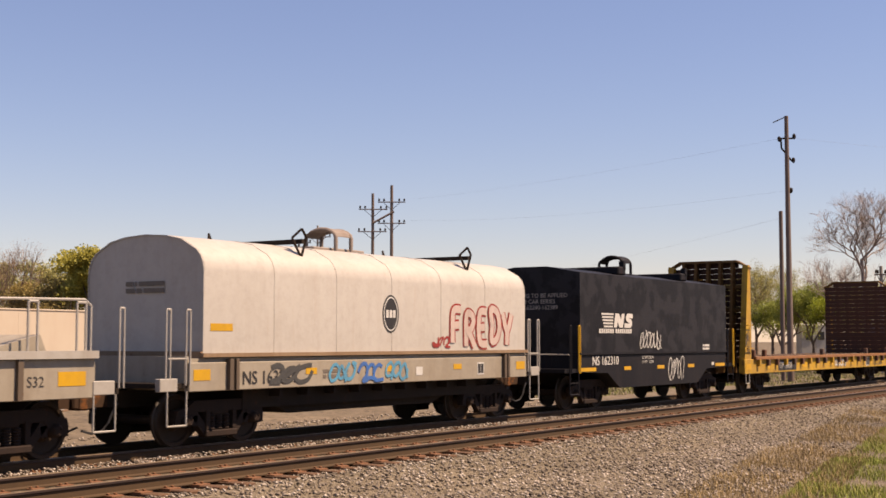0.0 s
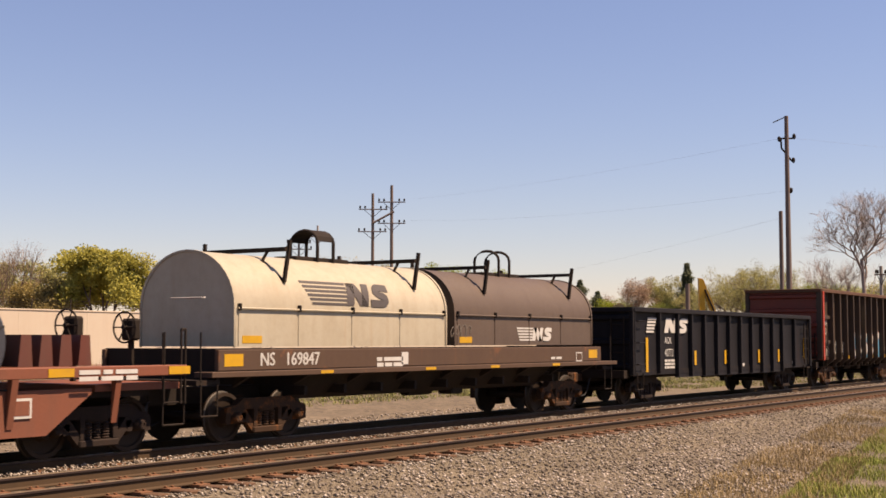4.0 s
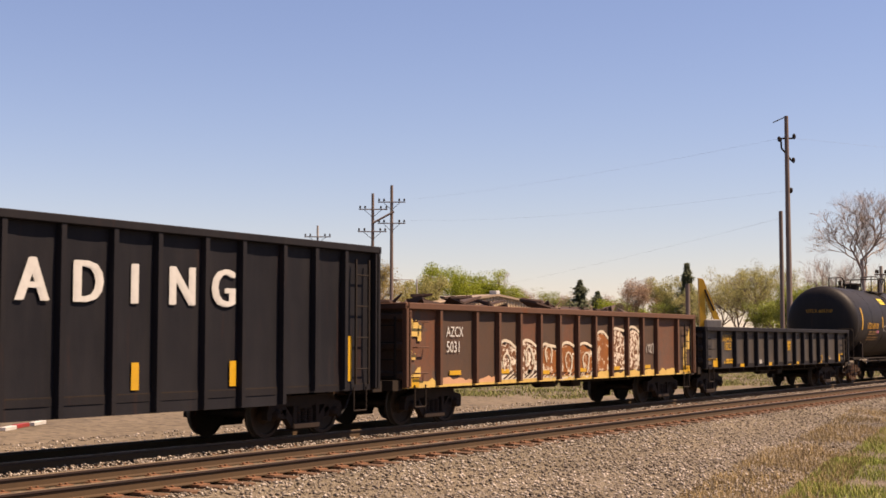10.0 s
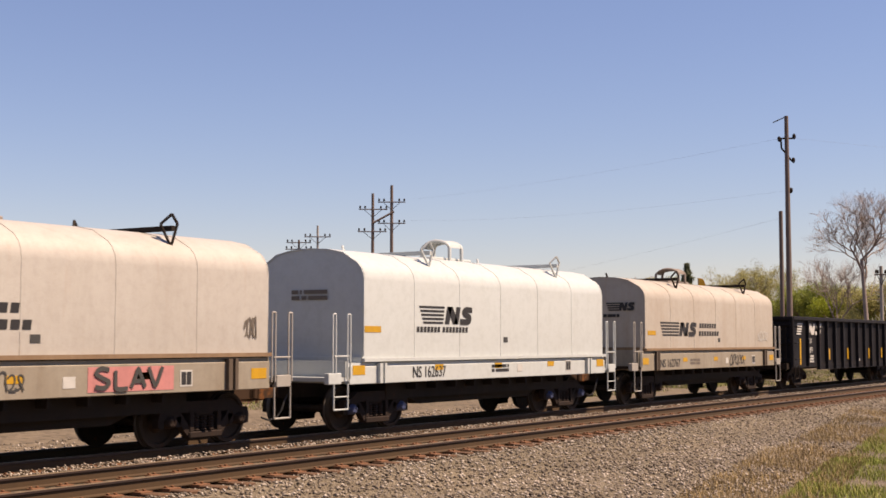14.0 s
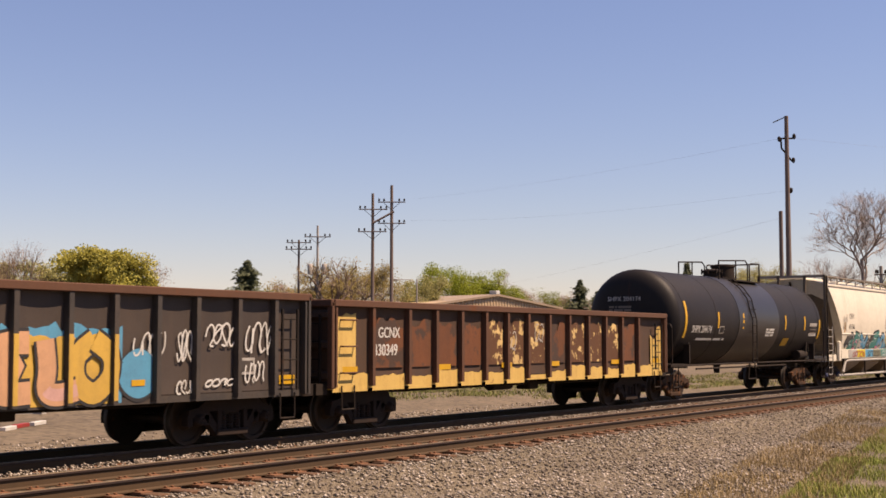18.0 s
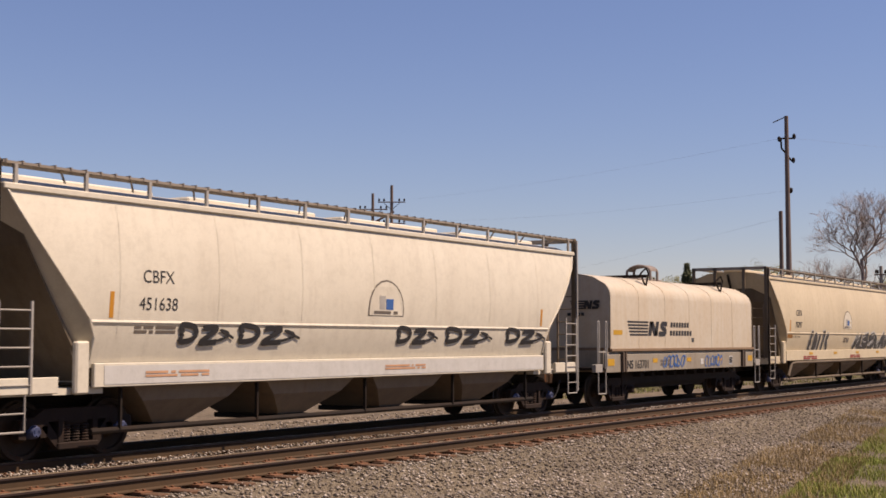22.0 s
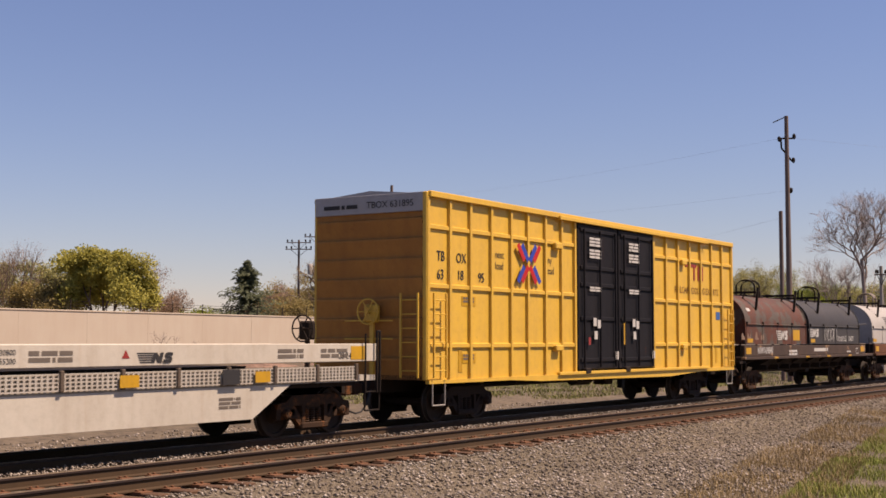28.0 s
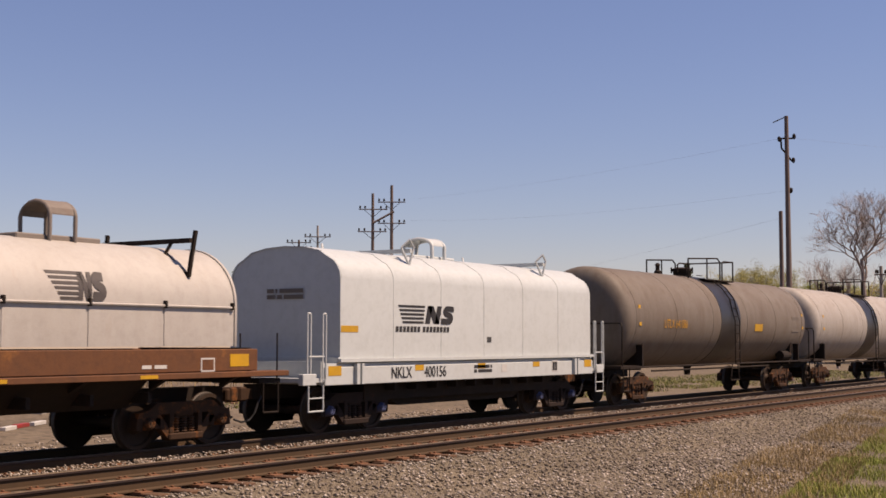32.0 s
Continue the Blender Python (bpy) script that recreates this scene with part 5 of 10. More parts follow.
        part("end_beam", Shape().box(x - 0.06, x + 0.06, -1.42, 1.42, 1.02, 1.25), material, car)
        part("end_beam", Shape().box(x - 0.05, x + 0.05, -1.42, 1.42, 4.45, 4.56), GALV, car)
        part("sill_end", Shape().bevel_box(min(x - k * 0.05, x - k * 1.2), max(x - k * 0.05, x - k * 1.2), -1.46, -1.38, 1.05, 1.30, 0.01), material, car)
        part("end_pillar", Shape().bevel_box(x - k * 1.65 - 0.14, x - k * 1.65 + 0.14, -1.50, -1.38, 1.02, 1.85, 0.03), material, car)
        ladder(car, x - k * 0.05 - 0.02, x - k * 0.65, 1.05, 2.45, 5, -1.47, PALE_STEEL)
        part("ladder_rail", Shape().rod((x, -1.47, 0.55), (x, -1.47, 4.5), 0.03, 6), STEEL_DARK if k < 0 else PALE_STEEL, car)
        stirrup(car, x - k * 0.3, -1.47, 1.05, 0.5, 0.5, PALE_STEEL, 2)
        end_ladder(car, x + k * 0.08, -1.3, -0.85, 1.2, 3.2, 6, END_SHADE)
        part("slope_rod", Shape().rod((x - k * 0.1, 0.1, 4.3), (x - k * 0.9, -0.3, 1.2), 0.05, 8), STEEL_DARK, car)
        part("draft_sill", Shape().box(min(x + k * 0.45, x - k * 3.0), max(x + k * 0.45, x - k * 3.0), -0.25, 0.25, 0.75, 1.05), STEEL_DARK, car)
    # pocket chutes
    n = 4
    span = 2 * half - 5.2
    for i in range(n):
        a = -span / 2 + i * span / n
        b = a + span / n
        m = (a + b) / 2
        c = Shape().loft([[(a + 0.22, -1.32, 1.2), (b - 0.22, -1.32, 1.2), (b - 0.22, 1.32, 1.2), (a + 0.22, 1.32, 1.2)],
                          [(m - 1.05, -1.2, 0.86), (m + 1.05, -1.2, 0.86), (m + 1.05, 1.2, 0.86), (m - 1.05, 1.2, 0.86)],
                          [(m - 0.35, -0.75, 0.42), (m + 0.35, -0.75, 0.42), (m + 0.35, 0.75, 0.42), (m - 0.35, 0.75, 0.42)]])
        part("discharge_chute", c, paint("soiled_chute", (0.34, 0.27, 0.20), (0.14, 0.10, 0.075), 0.5, 0.1, rough=0.7), car)
        part("outlet_gate", Shape().bevel_box(m - 0.45, m + 0.45, -0.85, 0.85, 0.34, 0.44, 0.02), STEEL_DARK, car)
    pw = {True: PALE_STEEL, False: STEEL_DARK}.get(pipes, END_SHADE)
    if pipes:
        part("transfer_pipe", Shape().pipe([(-span / 2 - 0.3, -1.40, 0.55), (-span / 2 + 0.1, -1.40, 1.0), (-span / 2 + 0.5, -1.45, 1.04), (span / 2 - 0.3, -1.45, 1.04), (span / 2 + 0.2, -1.40, 0.72)], 0.055, 10), pw, car)
    part("transfer_pipe", Shape().pipe([(-span / 2 - 0.6, -1.30, 0.42), (span / 2 + 0.4, -1.30, 0.42)], 0.05, 8), pw if pipes else STEEL_DARK, car)
    for i in range(5):
        x = -span / 2 + i * span / 4
        part("pipe_hanger", Shape().box(x - 0.02, x + 0.02, -1.36, -1.30, 0.42, 1.1), STEEL_DARK, car)
    if number:
        a, b = number
        text(car, a, -half + 2.82, 2.81, 0.21, BLACK_MARK, wrap)
        text(car, b, -half + 2.76, 2.36, 0.21, BLACK_MARK, wrap)
    if number:
        bars(car, -half + 2.7, 2.10, 1.0, 0.05, 2, FADED_INK, wrap)
    for x in (-half + 2.12, half - 2.2):
        plate(car, x, x + 0.09, 2.22, 2.64, paint("orange_strip", (0.72, 0.33, 0.05), (0.4, 0.25, 0.12), 0.3), wrap)
    marks(car, half, wrap)
    return car


# ---- the train, from its head to its tail ----
def note(car, x, z, w, wrap, material=WHITE_MARK, n=2):
    bars(car, x, z, w, 0.07, n, material, wrap)


def car_open_grey():
    car, half = car_base("coil_car", "grey open coil car with railings on its end platform", 2.9, 14.75, (4.3, 13.45), 0.5, "coil car")
    side = Shape()
    for k in (-1, 1):
        y = k * 1.5
        side.bevel_box(-half, half, min(y, y - k * 0.12), max(y, y - k * 0.12), 0.96, 1.58, 0.012)
    part("side_sill", side, SILL_GREY, car)
    rim = Shape()
    for k in (-1, 1):
        rim.box(-half, half, min(k * 1.3, k * 1.58), max(k * 1.3, k * 1.58), 1.58, 1.70)
    part("cover_rim", rim, PALE_STEEL, car)
    part("trough_floor", Shape().box(-half, half, -1.4, 1.4, 1.2, 1.3), STEEL_DARK, car)
    for i in range(5):
        x = -half + 1.0 + i * 2.2
        part("cradle", Shape().prism([(x, 1.3), (x + 1.5, 1.3), (x + 1.2, 1.95), (x + 0.35, 1.75)], "y", -1.2, 1.2), SILL_GREY, car)
    for x in (half - 1.3, half - 2.6, half - 0.35):
        grab(car, [(x, -1.45, 1.65), (x, -1.45, 2.45), (x + 0.18, -1.45, 2.45), (x + 0.18, -1.45, 1.65)], PALE_STEEL, 0.022, "handrail")
    grab(car, [(half - 4.0, -1.4, 2.45), (half - 0.15, -1.4, 2.50), (half - 0.02, -1.4, 2.4), (half - 0.02, -1.4, 1.3)], PALE_STEEL, 0.022, "handrail")
    part("end_platform", Shape().box(half, half + 0.55, -1.45, 1.45, 1.0, 1.1), STEEL_DARK, car)
    stirrup(car, half + 0.2, -1.5, 1.0, 0.42, 0.46, PALE_STEEL)
    part("step_box", Shape().bevel_box(half - 0.05, half + 0.4, -1.52, -1.4, 1.0, 1.22, 0.01), PALE_STEEL, car)
    grab(car, [(half + 0.5, -1.5, 1.1), (half + 0.5, -1.5, 2.38), (half + 0.6, -1.5, 2.38), (half + 0.6, -1.5, 1.1)], PALE_STEEL, 0.02, "handrail")
    w = lambda z: 1.5
    plate(car, half - 0.75, half - 0.2, 1.16, 1.38, YELLOW, w)
    for x in (half - 1.5, half - 3.9):
        part("sill_post", Shape().box(x - 0.05, x + 0.05, -1.56, -1.48, 0.97, 1.58), GREY_RIB, car)
    text(car, "S32", half - 1.35, 1.16, 0.16, BLACK_MARK, w)


car_open_grey()


def marks_1(car, half, hx, w, sw):
    for k, (a, b, m) in enumerate(((0.30, 0.40, BLACK_MARK), (0.26, 0.36, WHITE_MARK), (0.235, 0.33, BLACK_MARK))):
        o = Shape()
        pts = lay([(0.12 + a * math.cos(t * 0.2618), 2.42 + b * math.sin(t * 0.2618)) for t in range(24)], w, "side", 0, 0.006 + 0.003 * k)
        o.add(pts, [tuple(range(24))])
        part("oval_emblem", o, m, car)
    for k in range(3):
        plate(car, -0.06 + k * 0.125, 0.03 + k * 0.125, 2.34, 2.50, WHITE_MARK, w, "emblem_block", lift=0.016)
    sprayed_word(car, "FREDY", 2.42, 5.30, 1.70, 2.62, paint("pale_spray", (0.74, 0.60, 0.54), dirty=0.15), RED_INK, w, 0.17, "pale sprayed letter with a dark red edge", 0.008)
    scrawl(car, 1.75, 2.4, 1.72, 1.98, RED_INK, 3, 7, 0.05, w)
    scrawl(car, -3.9, -2.6, 1.08, 1.42, GREY_INK, 3, 9, 0.09, sw)
    for i, m in enumerate((SKY_INK, BLUE_INK, SKY_INK)):
        scrawl(car, -2.0 + i * 0.95, -1.2 + i * 0.95, 1.05, 1.42, m, 3, 50 + i, 0.07, sw)


flat_hood_car("weathered cream covered coil car with red graffiti on its hood", 16.9, 28.78, (18.15, 27.6), CREAM, SILL_GREY, "NS 163264", marks_1, end_mark=False)


def black_hood_car():
    car, half = car_base("coil_car", "mottled black covered coil car with an angular hood", 31.66, 42.42, (33.1, 41.4), 0.85, "coil car")
    prof = [(-1.5, 1.52), (-1.5, 3.68), (-0.5, 3.86), (0.5, 3.86), (1.5, 3.68), (1.5, 1.52)]
    hood = part("hood", Shape().prism(prof, "x", -half, half), BLACK_MOTTLED, car, "mottled black steel cover")
    part("hood_foot", Shape().box(-half - 0.02, half + 0.02, -1.53, 1.53, 1.49, 1.54), BLACK, hood)
    part("side_sill", Shape().prism([(-half, 1.48), (half, 1.48), (half, 1.02), (half - 1.7, 0.98), (half - 2.5, 0.55), (-half + 2.5, 0.55), (-half + 1.7, 0.98), (-half, 1.02)],
                                    "y", -1.48, 1.48), BLACK, car)
    lifting_hoops(hood, 0.0, 3.86, BLACK, 0.4, 0.55)
    for x in (-half + 3.2, -half + 7.8):
        part("stacking_post", Shape().bevel_box(x - 0.25, x + 0.25, -1.25, 1.25, 3.75, 3.98, 0.03).box(x + 0.1, x + 0.25, -1.25, -1.1, 3.9, 4.15), BLACK, hood)
    w = lambda z: 1.5
    sw = lambda z: 1.485
    emblem(car, -half + 1.29, -half + 2.1, -half + 3.3, 2.23, 0.39, WHITE_MARK, w, gap=0.08)
    word_bars(car, -half + 1.13, 2.07, 0.12, (7, 8), WHITE_MARK, w, pitch=1.15)
    text(car, "NS 162310", -half + 0.72, 1.20, 0.24, WHITE_MARK, sw, squeeze=1.08, bold=0.014)
    for x, q in ((-half + 0.02, 0.95), (-half + 2.77, 0.45), (-half + 5.1, 0.5), (-half + 7.46, 0.5), (-half + 9.79, 0.85)):
        plate(car, x, x + q, 1.04, 1.14, YELLOW, sw)
    text(car, "LD LMT 228600", -half + 4.0, 1.34, 0.085, WHITE_MARK, sw)
    text(car, "LT WT    57200", -half + 4.0, 1.21, 0.085, WHITE_MARK, sw)
    note(car, half - 2.1, 1.75, 0.6, w)
    plate(car, half - 1.3, half - 1.1, 1.08, 1.18, WHITE_MARK, sw, "data_panel")
    scrawl(car, -half + 3.81, -half + 5.29, 1.61, 2.17, WHITE_MARK, 6, 3, 0.035, w, "white sprayed tag")
    scrawl(car, -half + 5.92, -half + 7.09, 0.68, 1.38, WHITE_MARK, 5, 5, 0.035, sw, "white sprayed tag")
    for line_of, x, z in (("COVERS TO BE APPLIED", -0.62, 3.02), ("TO CAR SERIES", -0.34, 2.86), ("NS 162240-162389", -0.44, 2.70)):
        text(car, line_of, x, z, 0.115, PALE_STEEL, face="end", end_x=-half)
    for k in (-1, 1):
        part("end_platform", Shape().box(min(k * half, k * (half + 0.8)), max(k * half, k * (half + 0.8)), -1.45, 1.45, 1.02, 1.12), BLACK, car)
        x = k * (half + 0.35)
        for dx in (-0.26, 0.26):
            grab(car, [(x + dx, -1.5, 1.0), (x + dx, -1.5, 2.25), (x + dx + 0.09, -1.5, 2.25), (x + dx + 0.09, -1.5, 1.0)], YELLOW if dx > 0 else BLACK, 0.02, "handrail")
        stirrup(car, x, -1.5, 1.05, 0.45, 0.5, BLACK, 2)
        grab(car, [(x - 0.3, -1.5, 1.5), (x - 0.3, 1.5, 1.5)], PALE_STEEL)
    brake_wheel(car, half + 0.5, 0.5, 2.0)


black_hood_car()


# Rusty yellow, darkened further to paint in the shade on the inner bulkhead steel.
POST_RUST_SHADE = paint("rusty_shaded_post", (0.20, 0.105, 0.03), (0.08, 0.04, 0.02), 0.6, 0.35, rough=0.75)


def bulkhead_flat():
    u0, u1 = 44.2, 64.45
    car, half = car_base("flat_car", "worn yellow bulkhead flat car with empty timber deck", u0, u1, (46.8, 62.0), 0.3, "flat car")
    side = Shape()
    for k in (-1, 1):
        y = k * 1.5
        side.bevel_box(-half, half, min(y, y - k * 0.1), max(y, y - k * 0.1), 0.72, 1.22, 0.012)
    part("side_sill", side, YELLOW_FLAT, car)
    n = 46
    for i in range(n):
        x = -half + 0.9 + i * (2 * half - 1.8) / n
        dz = RNG.uniform(-0.008, 0.008)
        part("deck_plank", Shape().box(x + 0.01, x + (2 * half - 1.8) / n - 0.01, -1.56, 1.56, 1.23 + dz, 1.29 + dz), DECK_WOOD, car)
    part("deck_edge", Shape().bevel_box(-half + 0.9, half - 0.9, -1.60, -1.52, 1.20, 1.31, 0.01), paint("rusty_deck_edge", (0.36, 0.17, 0.08), (0.2, 0.1, 0.06), 0.5, 0.35, rough=0.8), car)
    for i in range(19):
        x = -half + 1.3 + i * (2 * half - 2.6) / 18
        part("stake_pocket", Shape().bevel_box(x - 0.10, x + 0.06, -1.62, -1.50, 0.98, 1.20, 0.01), RUSTY if i % 3 else YELLOW_FLAT, car)
    for i, x in enumerate((-half + 1.05, -half + 2.2, half - 4.6, half - 1.15, -1.0)):
        part("stake", Shape().bevel_box(x - 0.09, x + 0.09, -1.5, -1.36, 1.29, 1.55, 0.02), RUSTY, car)
    for k in (-1, 1):
        x_in, x_out = k * (half - 0.80), k * half
        # timber face towards the load
        for i in range(17):
            z = 1.30 + i * 0.195
            s = Shape().box(min(x_in, x_in + k * 0.07), max(x_in, x_in + k * 0.07), -1.46 if i < 16 else -1.05, 1.46 if i < 16 else 1.05, z + 0.002 * (i % 3), z + 0.187)
            part("bulkhead_board", s, paint("dark_bulkhead_timber", (0.085, 0.036, 0.022), (0.05, 0.026, 0.018), 0.5, 0.12, rough=0.8, scale=2.5, streak=0.1), car)
        # steel posts behind the boards
        for j, y in enumerate((-1.38, -0.9, -0.45, 0.0, 0.45, 0.9, 1.38)):
            edge = abs(y) > 1.3
            o = [(x_in + k * 0.08, 1.25), (x_in + k * 0.08, 4.5 if edge else 4.62), (x_in + k * 0.30, 4.5 if edge else 4.62), (x_out if edge else x_out - k * 0.1, 0.75), (x_in + k * 0.08, 0.75)]
            part("bulkhead_post", Shape().prism(o, "y", y - (0.10 if edge else 0.045), y + (0.10 if edge else 0.045)), YELLOW_FLAT if edge else POST_RUST_SHADE, car)
        for z in (2.0, 2.9, 3.7):
            part("bulkhead_beam", Shape().box(min(x_in + k * 0.08, x_in + k * 0.24), max(x_in + k * 0.08, x_in + k * 0.24), -1.3, 1.4, z, z + 0.10), POST_RUST_SHADE, car)
        cap = [(-1.5, 4.42), (-1.05, 4.68), (1.05, 4.68), (1.5, 4.42), (1.5, 4.36), (1.05, 4.60), (-1.05, 4.60), (-1.5, 4.36)]
        part("bulkhead_cap", Shape().prism(cap, "x", min(x_in, x_in + k * 0.3), max(x_in, x_in + k * 0.3)), POST_RUST_SHADE, car)
        grab(car, [(x_out - k * 0.15, -1.52, 1.6), (x_out - k * 0.15, -1.58, 1.6), (x_out - k * 0.7, -1.58, 1.6), (x_out - k * 0.7, -1.52, 1.6)], YELLOW_FLAT)
        grab(car, [(x_out - k * 0.15, -1.52, 2.4), (x_out - k * 0.15, -1.58, 2.4), (x_out - k * 0.6, -1.58, 2.4), (x_out - k * 0.6, -1.52, 2.4)], YELLOW_FLAT)
        stirrup(car, k * (half - 0.25), -1.5, 0.75, 0.4, 0.35, PALE_STEEL)
        scrawl(car, min(x_in, x_out) + 0.15, max(x_in, x_out) - 0.25, 1.5 + 0.2 * k, 2.2, GREY_INK, 3, 60 + k, 0.03, lambda z: 1.485)
    w = lambda z: 1.5
    plate(car, -half + 3.5, -half + 5.6, 0.78, 1.16, BLACK_MARK, w, "number_panel")
    text(car, "TTPX 805184", -half + 3.62, 0.86, 0.23, WHITE_MARK, w, squeeze=0.86, slant=0.12, lift=0.011)
    for x in (-half + 0.1, -half + 2.1, -half + 6.4, -half + 9.9, half - 7.5, half - 4.1, half - 1.5):
        plate(car, x, x + 0.5, 0.86, 1.06, YELLOW, w)
    plate(car, half - 4.9, half - 4.35, 0.78, 1.16, WHITE_MARK, w, "data_panel")
    plate(car, half - 4.85, half - 4.40, 0.82, 1.12, GREY_INK, w, "data_panel", lift=0.01)
    scrawl(car, half - 9.6, half - 8.0, 0.82, 1.1, WHITE_MARK, 6, 22, 0.06, w)
    scrawl(car, half - 3.8, half - 2.2, 0.8, 1.1, GREY_INK, 6, 23, 0.03, w)


bulkhead_flat()


def coil_load(u, r, width, mark):
    """One banded steel coil, its bore across the track."""
    th = new("steel_coil")
    th["mid"] = u
    TRAIN.append(th)
    h, zc, n = width / 2, 1.02 + r, 56
    prof = [(-h + 0.04, 0.37), (-h, 0.40), (-h, r - 0.05), (-h + 0.04, r), (h - 0.04, r), (h, r - 0.05), (h, 0.40), (h - 0.04, 0.37)]
    vs, fs = [], []
    for d, q in prof:
        for i in range(n):
            a = 2 * math.pi * i / n
            vs.append((q * math.cos(a), d, zc + q * math.sin(a)))
    m = len(prof)
    for k in range(m):
        for i in range(n):
            j = (i + 1) % n
            fs.append((k * n + i, k * n + j, ((k + 1) % m) * n + j, ((k + 1) % m) * n + i))
    roll = part("wound_strip", Shape().add(vs, fs), LOAD_STEEL, th, smooth=0.5)
    for x in (-h * 0.1, h * 0.35):
        part("steel_band", Shape().turned([(x - 0.03, r - 0.005), (x - 0.03, r + 0.006), (x + 0.03, r + 0.006), (x + 0.03, r - 0.005)], (0, 0, zc), "y", n), BLACK_MARK, roll)

    def on_face(pts, name, m, depth=0.008):
        part(name, Shape().prism([(x, zc + z) for x, z in pts], "y", -h - depth, -h + 0.001), m, roll)
    for a in (0.35, 2.45, 4.2, 5.4) if not mark else (2.6, 0.1):
        c, s = math.cos(a), math.sin(a)
        on_face([(0.385 * c - 0.02 * s, 0.385 * s + 0.02 * c), (0.385 * c + 0.02 * s, 0.385 * s - 0.02 * c), (r * 0.97 * c + 0.02 * s, r * 0.97 * s - 0.02 * c), (r * 0.97 * c - 0.02 * s, r * 0.97 * s + 0.02 * c)], "eye_band", BLACK_MARK, 0.005)
    if mark:
        for i in range(9):
            a = 2.25 - i * 0.17
            q = r * 0.80 if i != 4 else r * 0.90
            c, s = math.cos(a), math.sin(a)
            for lo, hi in ((-0.065, -0.03), (0.03, 0.065)):
                pts = [(c * (q + v) + s * o, s * (q + v) - c * o) for o, v in ((-0.045, lo), (0.045, lo + 0.012), (0.04, hi), (-0.04, hi - 0.012))]
                on_face(pts, "chalk_mark", WHITE_MARK)
            o = 0.035 if i % 2 else -0.03
            on_face([(c * (q + v) + s * (o + e), s * (q + v) - c * (o + e)) for e, v in ((-0.014, -0.06), (0.014, -0.06), (0.014, 0.06), (-0.014, 0.06))], "chalk_mark", WHITE_MARK, 0.010)
    on_face([(-0.42, -0.06), (-0.28, 0.10), (-0.36, 0.24), (-0.48, 0.10)] if mark else [(0.0, -0.50), (0.18, -0.44), (0.18, -0.34), (-0.02, -0.40)], "paper_tag", WHITE_MARK, 0.014)
    return tagged(th, "dark steel coil with white chalk marks lying across the red car" if mark else "plain dark banded steel coil lying across the red car", "steel coil", "steel coils on the red car")


def open_coil(label, u0, u1, trucks, material, belly0, belly1, number, marks, z_top=1.45, z_low=0.42, rim=None, lattice=False):
    """Coil car without covers: deep middle trough between the trucks, flat ends."""
    car, half = car_base("coil_car", label, u0, u1, trucks, 0.5, "coil car", "rusty" if lattice else "plain", sill=False)
    mid = (u0 + u1) / 2
    a, b = belly0 - mid, belly1 - mid
    top = z_top
    for k in (-1, 1) if not lattice else ():
        y = k * 1.44
        part("side_girder", Shape().prism([(-half + 2.0 if not lattice else a - 2.3, top - 0.34), (a - 0.9, top - 0.42), (a, z_low), (b, z_low), (b + 0.9, top - 0.42), (half - 2.0 if not lattice else b + 2.3, top - 0.34)],
                                          "y", min(y, y - k * 0.10), max(y, y - k * 0.10)), material, car)
        part("top_flange", Shape().bevel_box(-half, half, min(y - k * 0.25, y + k * 0.14), max(y - k * 0.25, y + k * 0.14), top - 0.34 if lattice else top - 0.17, top, 0.012), rim or material, car)
    part("trough_floor", Shape().box(-half + 0.6, half - 0.6, -1.3, 1.3, 0.95, 1.05), STEEL_DARK, car)
    part("draft_sill", Shape().box(-half - 0.4, half + 0.4, -0.25, 0.25, 0.75, 1.05), STEEL_DARK, car)
    for k in (-1, 1):
        part("end_platform", Shape().box(min(k * half, k * (half - 1.9)), max(k * half, k * (half - 1.9)), -1.4, 1.4, 1.05, 1.16), material, car)
        grab(car, [(k * half, -1.52, 0.8), (k * half, -1.52, 2.05), (k * half - k * 0.10, -1.52, 2.05), (k * half - k * 0.10, -1.52, 0.8)], STEEL_DARK, 0.025, "handrail")
        grab(car, [(k * (half - 0.5), -1.52, 0.8), (k * (half - 0.5), -1.52, 2.0)], STEEL_DARK, 0.02, "handrail")
        stirrup(car, k * (half - 0.25), -1.5, 1.2, 0.45, 0.5, STEEL_DARK, 2)
    brake_wheel(car, (half - 0.95) if not lattice else (half - 0.2), 0.35, 2.12)
    for i in range(7):
        x = a - 0.65 + i * (b - a + 2.0) / 6
        if not lattice:
            part("girder_rib", Shape().prism([(-1.46, 0.55), (-1.46, 1.28), (-1.58, 1.28)], "x", x - 0.06, x + 0.06), material, car)
    marks(car, half, a, b, lambda z: 1.46, lambda z: 1.585)
    return car


